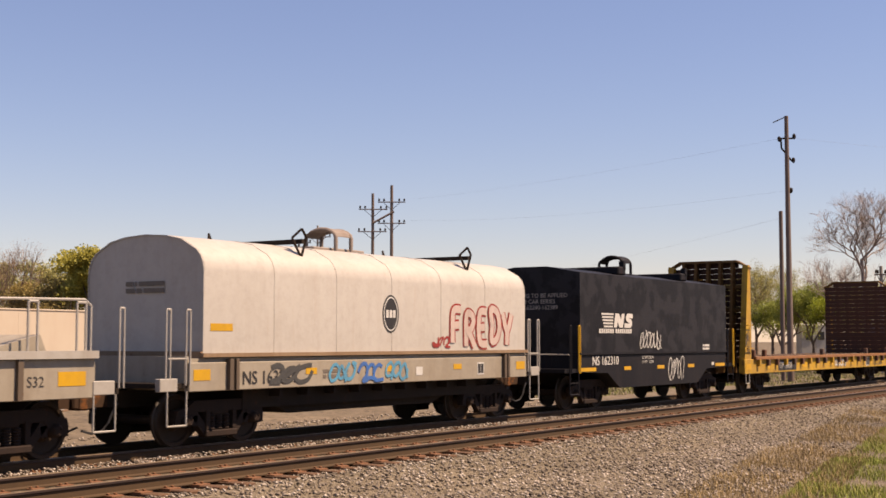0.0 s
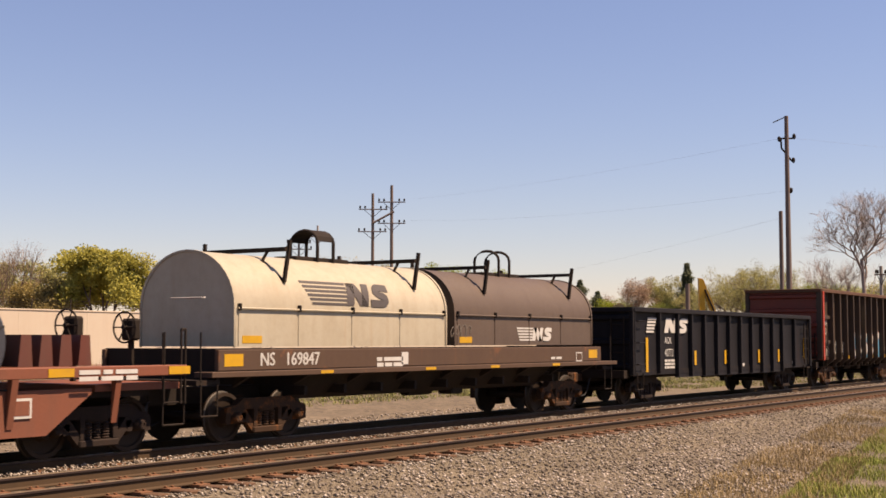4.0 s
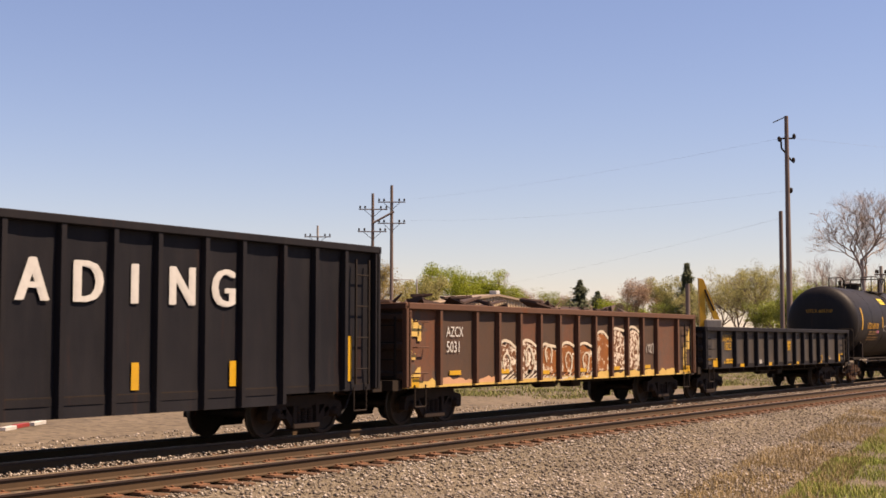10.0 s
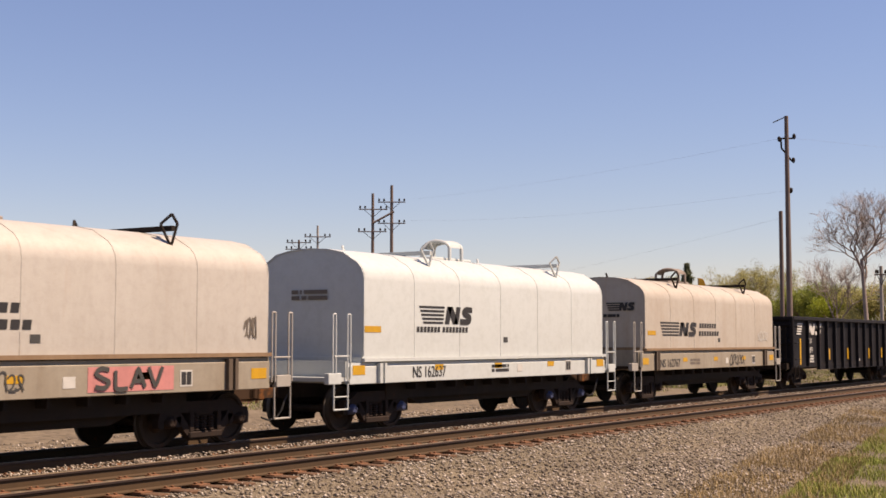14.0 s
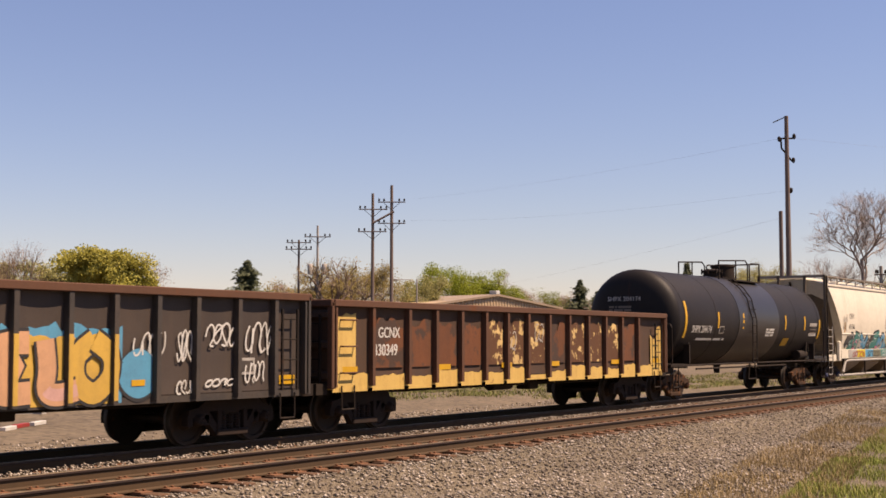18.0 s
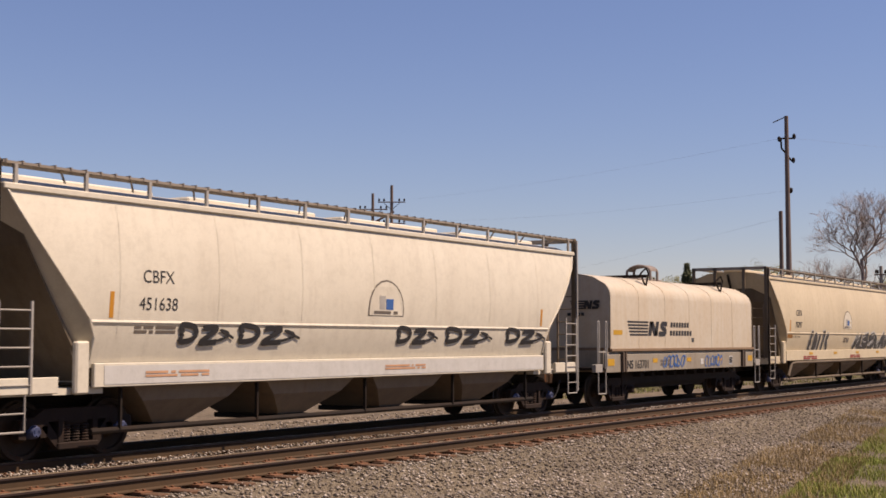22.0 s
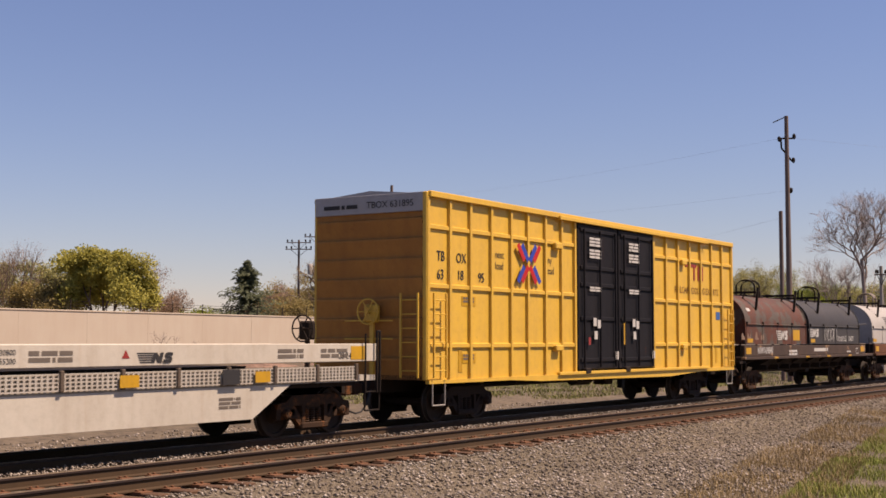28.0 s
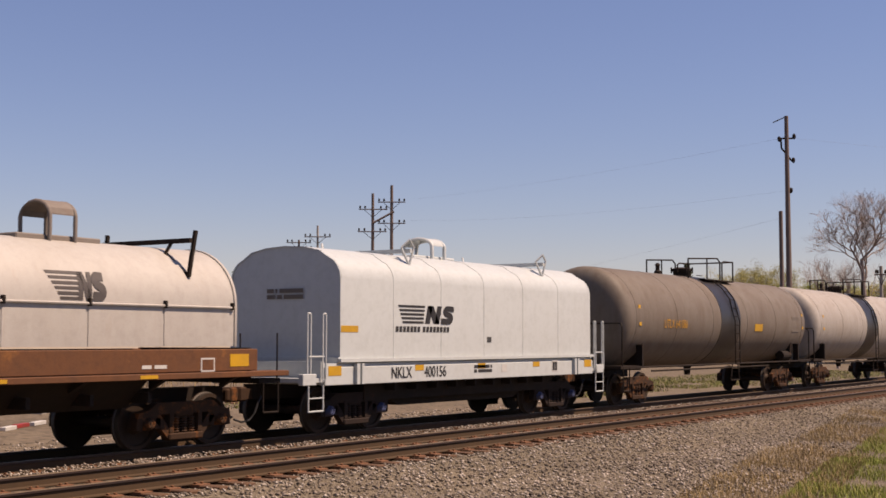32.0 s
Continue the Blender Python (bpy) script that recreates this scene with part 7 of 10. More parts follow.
SOOT = paint("dull_black_paint", (0.040, 0.035, 0.032), (0.12, 0.092, 0.068), 0.6, 0.10, (0.14, 0.075, 0.042), streak=0.35, rough=0.6, mottle=0.5, spots=(0.022, 0.018, 0.016), scale=1.3)
gondola("low dull black gondola with yellow lettering", 202.3, 218.45, (203.8, 217.0), 0.97, 2.27, 14, SOOT, BLACK_RIB, BLACK_RIB, marks_12, rail_depth=0.12, ribs=[0, 1.3, 2.7, 3.83, 4.86, 5.92, 6.99, 8.02, 9.09, 10.1, 11.14, 12.12, 13.2, 14.6, 16.15])


def marks_13(car, half, w, r, zc):
    text(car, "UTLX 601210", -half + 1.42, 2.40, 0.26, paint("amber_lettering", (0.80, 0.42, 0.03), dirty=0.2), w, squeeze=0.85, bold=0.012)
    note(car, -half + 1.75, 2.30, 1.6, w, paint("dim_amber_print", (0.28, 0.15, 0.05)))
    note(car, -half + 1.75, 2.06, 1.9, w, paint("dim_amber_print", (0.28, 0.15, 0.05)))
    plate(car, -half + 3.0, -half + 3.45, 2.22, 2.32, PINK_INK, w, "warning_plate")
    for x, a, b in ((-half + 0.55, 2.35, 3.3), (-half + 10.3, 2.35, 3.1)):
        for i in range(5):
            z0, z1 = a + (b - a) * i / 5, a + (b - a) * (i + 1) / 5
            plate(car, x, x + 0.15, z0, z1, YELLOW, w)
    for x in (-half + 3.95, -half + 5.0, -half + 7.15):
        plate(car, x, x + 0.12, 2.45, 2.72, YELLOW, w)
        plate(car, x, x + 0.12, 2.72, 2.95, YELLOW, w)
    plate(car, -half + 4.6, -half + 5.45, 3.55, 3.68, paint("pale_yellow_label", (0.85, 0.68, 0.12)), w, "notice_plate")
    plate(car, -half + 4.6, -half + 5.45, 3.70, 3.82, paint("pale_yellow_label", (0.85, 0.68, 0.12)), w, "notice_plate")
    plate(car, -half + 9.2, -half + 10.15, 2.2, 2.68, PALE_STEEL, w, "data_panel")
    for z in (2.55, 2.45, 2.35):
        bars(car, -half + 9.25, z, 0.8, 0.04, 1, FADED_INK, lambda q: w(q) + 0.006)
    scrawl(car, -half + 6.5, -half + 7.75, 2.05, 2.42, PINK_INK, 6, 17, 0.045, w, "pink sprayed tag")
    for x in (-half + 4.2, half - 2.9):
        plate(car, x, x + 0.34, 2.3, 2.55, PALE_STEEL, w, "data_panel")
        plate(car, x + 0.03, x + 0.31, 2.33, 2.52, TANK_BLACK, w, "data_panel", lift=0.012)
    text(car, "UTLX 601210", -0.6, 3.1, 0.14, paint("amber_lettering", (0.80, 0.42, 0.03)), face="end", end_x=-half - 0.42)


tank("black tank car with amber lettering and pink tag", 220.12, 230.85, (220.8, 229.7), 1.57, 2.70, TANK_BLACK, marks_13)


def marks_ns(extra=None, number_at=None, stacked=True, dx=0.0):
    def go(car, half, hx, w, sw):
        if stacked:
            emblem(car, -hx + 1.35 + dx, -hx + 2.82 + dx, -hx + 4.17 + dx, 2.01, 0.42, BLACK_MARK, w, gap=0.06)
            word_bars(car, -hx + 4.45 + dx, 2.27, 0.15, (7,), BLACK_MARK, w, pitch=1.42)
            word_bars(car, -hx + 4.40 + dx, 2.02, 0.15, (8,), BLACK_MARK, w, pitch=1.48)
        else:
            emblem(car, -hx + 2.45 + dx, -hx + 3.5 + dx, -hx + 4.62 + dx, 2.23, 0.39, BLACK_MARK, w, gap=0.08)
            word_bars(car, -hx + 2.33 + dx, 2.045, 0.12, (7, 8), BLACK_MARK, w, pitch=1.15)
        plate(car, 0.35, 0.55, 1.82, 1.95, GREY_INK, w, "emblem_block", slant=0.0)
        if extra:
            extra(car, half, hx, w, sw)
    return go


def slav(car, half, hx, w, sw):
    plate(car, half - 4.4, half - 2.5, 1.04, 1.44, paint("pink_ground", (0.80, 0.36, 0.34), dirty=0.15), sw, "graffiti_ground", lift=0.006)
    sprayed_word(car, "SLAV", half - 4.3, half - 2.75, 1.06, 1.44, GREY_INK, None, sw, 0.075, "dark sprayed letter on pink ground", 0.012)
    scrawl(car, -half + 5.6, -half + 6.1, 1.1, 1.4, GREY_INK, 3, 20, 0.03, sw)
    scrawl(car, half - 0.7, half - 0.35, 1.9, 2.3, FADED_INK, 4, 21, 0.03, w)


flat_hood_car("clean cream covered coil car with a pink sill tag", 232.88, 244.63, (234.2, 243.35), CREAM, SILL_GREY, "NS 163230", marks_ns(slav))
flat_hood_car("bright white covered coil car with black emblem", 247.1, 258.82, (248.6, 257.2), WHITE, WHITE, "NS 162637", marks_ns(None, stacked=False), white=True, end_mark=False)


def tag16(car, half, hx, w, sw):
    scrawl(car, -half + 7.2, -half + 8.5, 1.05, 1.4, BLACK_MARK, 5, 25, 0.035, sw, "black sprayed tag")
    scrawl(car, hx - 1.5, hx - 0.5, 1.85, 2.2, WHITE_MARK, 5, 26, 0.03, w)


flat_hood_car("tan covered coil car with a black sill tag", 261.25, 272.95, (262.5, 271.6), TAN, SILL_GREY, "NS 162767", marks_ns(tag16))
gondola("black gondola with white marks and worn strips", 274.95, 291.6, (276.8, 289.8), 0.86, 2.74, 13, BLACK, BLACK_RIB, BLACK_RIB, marks_aok("40879"), belly=0.14, ribs=rib_list(16.65, 1.9, 1.4, 9))


def fat_letters(car, x0, cells, z0, z1, wrap, fat):
    """Bubble letters of a sprayed piece: one fat stroke each, over a wider black edge, with a pale glint."""
    forms = {"S": ((0.95, 0.92), (0.4, 1.0), (0.05, 0.76), (0.45, 0.52), (0.95, 0.28), (0.6, 0.0), (0.0, 0.06)),
             "P": ((0.15, 0.0), (0.2, 0.5), (0.2, 0.95), (0.8, 0.92), (0.85, 0.6), (0.35, 0.48)),
             "E": ((0.95, 0.95), (0.3, 0.92), (0.12, 0.72), (0.6, 0.52), (0.15, 0.34), (0.25, 0.06), (1.0, 0.06)),
             "L": ((0.15, 1.0), (0.22, 0.5), (0.2, 0.1), (0.5, 0.0), (1.0, 0.08)),
             "O": ((0.5, 1.0), (0.05, 0.7), (0.05, 0.25), (0.5, 0.0), (0.95, 0.3), (0.95, 0.72), (0.5, 1.0))}
    for i, (sign, a, b, m, glint) in enumerate(cells):
        ctrl = [(x0 + a + fat / 2 + (b - a - fat) * p, z0 + fat / 2 + (z1 - z0 - fat) * q) for p, q in forms[sign]]
        path = smooth_path(ctrl, False, 5)
        lift = 0.016 + 0.006 * i
        edge = Shape()
        ribbon(edge, path, fat + 0.10, wrap, lift)
        letter = part("graffiti_letter", edge, BLACK_MARK, car, "fat peach and amber sprayed letter with black edge")
        body = Shape()
        ribbon(body, path, fat, wrap, lift + 0.004)
        part("fill", body, m, letter)
        low = Shape()
        ribbon(low, path[len(path) // 2:], fat * 0.55, wrap, lift + 0.007)
        part("shade", low, glint, letter)


RIBS_PIECE = [0, 1.05, 2.0, 2.95, 3.81, 4.72, 5.66, 6.60, 7.60, 8.64, 9.69, 10.63, 11.58, 12.52, 13.59, 14.6, 15.55]


def marks_18(car, half, step, w):
    text(car, "NS", -half + 3.38, 1.9, 0.24, WHITE_MARK, w, bold=0.014)
    text(car, "201", -half + 3.14, 1.45, 0.24, WHITE_MARK, w, squeeze=0.9, bold=0.014)
    text(car, "896", -half + 4.07, 1.44, 0.24, WHITE_MARK, w, squeeze=0.95, bold=0.014)
    for words, x, z in (("LD LMT", 3.16, 1.22), ("LT WT", 3.16, 1.06), ("226300", 4.05, 1.22), ("65700", 4.15, 1.06)):
        text(car, words, -half + x, z, 0.095, WHITE_MARK, w, squeeze=0.95)
    # the long piece, with its blue surround
    blob(car, -half + 6.15, 1.30, 0.52, 0.46, SKY_INK, BLACK_MARK, w, 0.04, 0.006, "sky blue sprayed surround", 71)
    blob(car, -half + 11.2, 1.30, 0.46, 0.40, SKY_INK, BLACK_MARK, w, 0.03, 0.006, "sky blue sprayed surround", 72)
    jagged_field(car, -half + 6.3, -half + 10.85, 0.86, 2.16, SKY_INK, w, 73, "graffiti_ground", 0.22)
    jagged_field(car, -half + 6.55, -half + 10.65, 0.86, 1.98, AMBER_INK, lambda z: w(z) + 0.005, 74, "graffiti_ground", 0.12)
    fat_letters(car, -half, (("S", 6.5, 7.62, AMBER_INK, PEACH_INK), ("P", 7.5, 8.3, PEACH_INK, AMBER_INK), ("E", 8.1, 9.15, PEACH_INK, AMBER_INK),
                             ("O", 9.68, 10.76, AMBER_INK, PEACH_INK), ("L", 8.95, 10.05, PEACH_INK, PINK_PALE)), 0.86, 2.04, w, 0.34)
    at = RIBS_PIECE
    for x in at:
        if 6.5 < x < 10.7:
            plate(car, -half + x - 0.045, -half + x + 0.045, 0.90, 1.96, AMBER_INK if int(x * 3) % 2 else PEACH_INK, lambda z: 1.57, "sprayed_rib")
    scrawl(car, -half + 5.9, -half + 6.5, 1.2, 1.55, BLUE_INK, 3, 75, 0.03, w, lift=0.02)
    plate(car, -half + 11.05, -half + 11.35, 1.12, 1.22, YELLOW, w, lift=0.02)
    # older tags towards the leading end
    mural(car, -half + 0.2, -half + 0.95, 0.95, 2.25, [SKY_INK], BLUE_INK, 1, 36, w, 0.05)
    mural(car, -half + 1.25, -half + 1.75, 1.3, 2.22, [SKY_INK], RED_INK, 1, 38, w, 0.04)
    mural(car, -half + 2.2, -half + 3.0, 1.2, 2.3, [YELLOW, AMBER_INK], RED_INK, 2, 37, w, 0.05)
    blob(car, -half + 3.15, 1.42, 0.32, 0.30, YELLOW, RED_INK, w, 0.03, 0.004, "yellow sprayed cloud", 76)
    for a, b, z0, z1, sd in ((1.35, 2.15, 1.45, 1.95, 1), (1.3, 1.9, 1.0, 1.25, 2), (5.1, 5.7, 1.3, 2.05, 3), (6.0, 6.4, 1.75, 2.1, 11)):
        scrawl(car, -half + a, -half + b, z0, z1, WHITE_MARK, 4, 300 + sd, 0.035, w)
    for a, b, z0, z1, sd in ((4.45, 3.75, 1.62, 2.05, 4), (3.45, 3.0, 1.5, 2.05, 5), (2.75, 1.95, 1.74, 2.17, 6), (1.7, 0.9, 1.6, 2.18, 7), (3.45, 3.0, 0.95, 1.2, 8), (2.75, 2.0, 1.05, 1.2, 9), (1.7, 1.2, 1.1, 1.5, 10)):
        scrawl(car, half - a, half - b, z0, z1, WHITE_MARK, 4, 300 + sd, 0.032, w)
    for x in (-half + 5.12, half - 0.75):
        plate(car, x, x + 0.45, 1.05, 1.22, YELLOW, w)
    plate(car, half - 1.95, half - 1.45, 1.25, 1.55, PALE_STEEL, w, "data_panel")
    plate(car, half - 1.9, half - 1.5, 1.3, 1.5, SOOT, w, "data_panel", lift=0.01)


gondola("sooty gondola covered in bright amber and blue graffiti", 292.65, 308.2, (294.3, 306.6), 0.84, 2.70, 14, paint("sooty_brown_black", (0.052, 0.040, 0.034), (0.11, 0.078, 0.058), 0.5, 0.1, rough=0.65), SOOT, RUST_TOP, marks_18, ribs=RIBS_PIECE)


RIBS_PEELED = [0, 1.35, 2.68, 3.75, 4.81, 5.88, 6.9, 7.92, 9.03, 10.13, 11.24, 12.3, 13.35, 14.45, 16.4]


def marks_19(car, half, step, w):
    text(car, "GCNX", -half + 1.62, 1.92, 0.22, WHITE_MARK, w, squeeze=0.86, bold=0.012)
    text(car, "330349", -half + 1.46, 1.55, 0.24, WHITE_MARK, w, squeeze=0.84, bold=0.014)
    for f in (0.025, 0.24, 0.41, 0.56, 0.78, 0.95):
        plate(car, -half + 2 * half * f, -half + 2 * half * f + 0.5, 1.22, 1.34, YELLOW, w)
    r = random.Random(3)
    at = RIBS_PEELED
    for i in range(14):
        a, b = -half + at[i] + 0.08, -half + at[i + 1] - 0.08
        if i != 7:
            jagged_field(car, a, b, 0.84, 1.24 - 0.05 * (i % 3), PEELED_LOW, w, 600 + i, "sill_paint", 0.07)
        if i in (1, 2, 3, 4, 8, 12):
            jagged_field(car, a + 0.05, b - 0.05, 1.3, 2.4, PEELED_DARK, w, 660 + i, "worn_patch", 0.3)
        if i in (5, 6, 7, 9, 10, 11):
            jagged_field(car, a + 0.05, b - 0.05, 1.3, 2.42, PEELED, w, 620 + i, "painted_patch", 0.3)
    jagged_field(car, -half + 0.2, -half + 0.85, 1.2, 2.42, PEELED_LOW, w, 640, rough_=0.1)
    jagged_field(car, half - 0.95, half - 0.12, 1.15, 2.3, PEELED_LOW, w, 641, rough_=0.5)
    for x, z in ((-half + 7.0, 2.1), (-half + 8.4, 2.3)):
        scrawl(car, x, x + 0.4, z - 0.5, z, PALE_STEEL, 2, 15, 0.03, w)


gondola("rusted gondola with flaking cream paint along its sill", 309.0, 325.4, (310.7, 323.9), 0.92, 2.62, 14, WORN_RUST, RUST_TOP, RUST_TOP, marks_19, ribs=RIBS_PEELED, sill_mat=PEELED_LOW)


def marks_20(car, half, w, r, zc):
    text(car, "SHPX 204174", -half + 0.95, 2.12, 0.23, WHITE_MARK, w, squeeze=0.9, bold=0.012)
    note(car, -half + 1.5, 1.95, 2.6, w, n=1)
    for x, a, b in ((-half + 0.35, 1.95, 3.1), (half - 0.15, 1.95, 2.7)):
        for i in range(5):
            plate(car, x, x + 0.16, a + (b - a) * i / 5, a + (b - a) * (i + 1) / 5, YELLOW, w)
    for x in (-half + 3.15, -half + 5.5, -half + 10.0, half - 2.0):
        plate(car, x, x + 0.13, 2.28, 2.55, YELLOW, w)
        plate(car, x, x + 0.13, 2.55, 2.8, YELLOW, w)
    plate(car, -half + 10.1, -half + 10.75, 1.68, 1.96, YELLOW, w, "notice_plate")
    plate(car, half - 1.3, half - 0.4, 2.05, 2.55, PALE_STEEL, w, "data_panel")
    for z in (2.45, 2.33, 2.21):
        bars(car, half - 1.25, z, 0.8, 0.05, 1, FADED_INK, lambda q: w(q) + 0.006)
    note(car, -half + 7.95, 2.3, 0.9, w, n=3)
    plate(car, -half + 3.35, -half + 3.75, 2.10, 2.34, PALE_STEEL, w, "data_panel")
    plate(car, -half + 3.39, -half + 3.71, 2.13, 2.31, TANK_BLACK, w, "data_panel", lift=0.012)
    text(car, "SHPX 204174", -0.75, 3.1, 0.14, WHITE_MARK, face="end", end_x=-half - 0.42)
    bars(car, -0.7, 2.95, 0.8, 0.07, 2, FADED_INK, face="end", end_x=-half - 0.42)


tank("dull black tank car with white lettering and valve dome", 326.65, 340.95, (327.2, 339.9), 1.53, 2.58, TANK_BLACK, marks_20, band=True, dome=True, lx=-0.92, b0=-2.0, b1=2.16)


def seal(car, x, z, w):
    for k, (q, m) in enumerate(((0.64, FADED_INK), (0.60, HOPPER))):
        o = Shape()
        pts = [(x - q, z - 0.30 * q), (x + q, z - 0.30 * q)] + [(x + q * math.cos(t * math.pi / 10), z - 0.05 + q * 0.95 * math.sin(t * math.pi / 10)) for t in range(11)]
        o.add(lay(pts, w, "side", 0, 0.006 + 0.003 * k), [tuple(range(len(pts)))])
        part("arched_emblem", o, m, car)
    plate(car, x - 0.26, x - 0.05, z - 0.06, z + 0.22, PALE_STEEL, w, "emblem_block", lift=0.012)
    plate(car, x - 0.02, x + 0.24, z - 0.06, z + 0.16, BLUE_INK, w, "emblem_block", lift=0.012)
    bars(car, x - 0.45, z - 0.09, 0.9, 0.06, 1, FADED_INK, lambda q: w(q) + 0.008)


def marks_21(car, half, w):
    seal(car, -half + 9.36, 2.62, w)
    fills = [GREY_INK, TEAL_INK, SKY_INK, GREY_INK, TEAL_INK, SKY_INK, AMBER_INK, GREY_INK, AMBER_INK, GREY_INK, AMBER_INK, TEAL_INK, GREY_INK, TEAL_INK]
    jagged_field(car, -half + 2.4, -half + 7.2, 1.22, 2.20, paint("lemon_spray", (0.80, 0.62, 0.10), dirty=0.3), lambda z: w(z) - 0.001, 81, "graffiti_ground", 0.3)
    jagged_field(car, -half + 6.8, -half + 11.6, 1.30, 2.12, paint("grey_olive_spray", (0.26, 0.26, 0.17), dirty=0.4), w, 82, "graffiti_ground", 0.35)
    jagged_field(car, -half + 11.4, half - 1.9, 1.30, 2.10, paint("deep_green_spray", (0.035, 0.14, 0.11), dirty=0.4), w, 83, "graffiti_ground", 0.4)
    mural(car, -half + 2.9, half - 2.2, 1.36, 1.98, [TEAL_INK, PINK_INK, PALE_STEEL, SKY_INK, GREY_INK], BLACK_MARK, 20, 85, w, 0.03, sharp=1, label="small outlined graffiti letter")
    mural(car, -half + 2.6, half - 2.0, 1.44, 2.36, fills, BLACK_MARK, 14, 61, w, 0.07, sharp=1, label="colourful outlined graffiti letter")
    for i, m in enumerate((PALE_STEEL, MATS["lemon_spray"], SKY_INK, MATS["grey_olive_spray"], TEAL_INK, MATS["grey_olive_spray"], SKY_INK, MATS["grey_olive_spray"], TEAL_INK, MATS["deep_green_spray"])):
        x = -half + 2.9 + i * 1.3
        plate(car, x, x + 1.31, 1.16, 1.49, m, lambda z: 1.485, "graffiti_ground")
    for i in range(5):
        scrawl(car, -half + 3.5 + i * 2.4, -half + 5.4 + i * 2.4, 1.18, 1.42, (RED_INK, BLACK_MARK, WHITE_MARK, BLACK_MARK, WHITE_MARK)[i], 5, 400 + i, 0.035, lambda z: 1.485, lift=0.012)
    scrawl(car, -half + 1.9, -half + 2.5, 2.3, 3.0, FADED_INK, 4, 410, 0.02, w)


hopper("cream covered hopper with long colourful graffiti", 342.2, 360.85, (344.0, 359.2), HOPPER, ("CBFX", "451546"), marks_21)


def marks_22(car, half, w):
    seal(car, -half + 9.78, 2.56, w)
    for i, (x, q) in enumerate(((3.69, 1.4), (5.2, 1.75), (10.2, 1.6), (12.1, 2.05), (14.8, 2.0))):
        x -= half
        sprayed_word(car, "DZ", x, x + q * 0.72, 1.78, 2.16, BLACK_MARK, None, w, 0.10, "black sprayed letter", 0.012, 0.10)
        s = Shape()
        ribbon(s, smooth_path([(x + q * 0.55, 1.80), (x + q * 0.95, 1.95), (x + q * 0.75, 2.05), (x + q * 1.02, 1.90)], False, 3), 0.05, w, 0.02)
        part("tag_tail", s, BLACK_MARK, car)
    plate(car, -half + 2.1, half - 1.95, 1.16, 1.46, WHITE_MARK, lambda z: 1.482, "painted_band")
    for x in (-half + 3.0, 0.5):
        bars(car, x, 1.36, 1.6, 0.04, 2, PEACH_INK, lambda z: 1.489)


hopper("cream covered hopper with a row of dark tags", 361.75, 380.45, (363.7, 378.7), HOPPER, ("CBFX", "451638"), marks_22, pipes=False)


def tag23(car, half, hx, w, sw):
    scrawl(car, -half + 3.9, -half + 5.6, 1.05, 1.45, BLUE_INK, 6, 440, 0.04, sw, "blue sprayed tag")
    scrawl(car, half - 4.5, half - 3.0, 1.05, 1.42, BLUE_INK, 6, 441, 0.04, sw)


flat_hood_car("rust-stained tan covered coil car with blue sill tags", 382.2, 394.0, (383.75, 392.6),
              paint("rust_stained_cream", (0.72, 0.66, 0.55), (0.54, 0.36, 0.19), 0.28, 0.05, (0.55, 0.30, 0.12), streak=0.22, rough=0.55, seed=12), SILL_GREY, "NS 163701", marks_ns(tag23))


def marks_24(car, half, w):
    text(car, "CEFX", -half + 2.81, 2.82, 0.21, BLACK_MARK, w, bold=0.012)
    text(car, "75797", -half + 2.75, 2.36, 0.22, BLACK_MARK, w, bold=0.012)
    text(car, "LD LMT 218400", -half + 2.62, 2.12, 0.085, BLACK_MARK, w)
    text(car, "LT WT    67600", -half + 2.62, 1.98, 0.085, BLACK_MARK, w)
    seal(car, -half + 9.75, 2.56, w)
    sprayed_word(car, "EDITS", -half + 4.5, -half + 7.1, 1.30, 2.22, GREY_INK, WHITE_MARK, w, 0.23, "dark grey sprayed letter with a white edge", 0.008, slant=0.18)
    mural(car, -half + 11.0, -half + 16.3, 1.2, 2.42, [GREY_INK], WHITE_MARK, 5, 451, w, 0.07, sharp=1, label="dark angular graffiti letter")
    for x in (-half + 1.92, half - 2.0):
        plate(car, x, x + 0.6, 1.97, 2.12, paint("dull_orange_strip", (0.42, 0.19, 0.05)), w)
    for i in range(4):
        x = -half + 4.64 + i * 3.3
        plate(car, x, x + 0.45, 1.33, 1.42, YELLOW, lambda z: 1.485)
    bars(car, -half + 3.9, 1.28, 1.8, 0.05, 2, RED_INK, lambda z: 1.485)
    bars(car, 1.0, 1.28, 1.6, 0.05, 2, RED_INK, lambda z: 1.485)
    bars(car, 0.0, 2.0, 0.8, 0.05, 3, FADED_INK, w)


hopper("tan covered hopper with two grey graffiti pieces", 395.75, 414.4, (397.6, 412.9), HOPPER_TAN, None, marks_24, pipes="tan")


def marks_25(car, half, w):
    for x, ink in ((0.85, paint("browned_ink", (0.14, 0.085, 0.055), dirty=0.4)), (8.6, EMBLEM_INK)):
        emblem(car, -half + x, -half + x + 0.6, -half + x + 1.35, 2.05, 0.36, ink, w)
        plate(car, -half + x + 3.6, -half + x + 6.0, 1.85, 2.25, PALE_STEEL, w, "painted_patch")


round_hood_car("coil car with rust-washed orange and peeling pale barrel hoods", 415.3, 430.85, (417.6, 429.2), [(0.35, 7.65, HOOD_ORANGE), (7.95, 15.3, HOOD_PALE_RUST)],
               paint("pale_weathered_sill", (0.62, 0.55, 0.44), (0.25, 0.17, 0.1), 0.45, 0.28, rough=0.7), "536417", marks_25, zb=1.78, num_mat=BLACK_MARK)


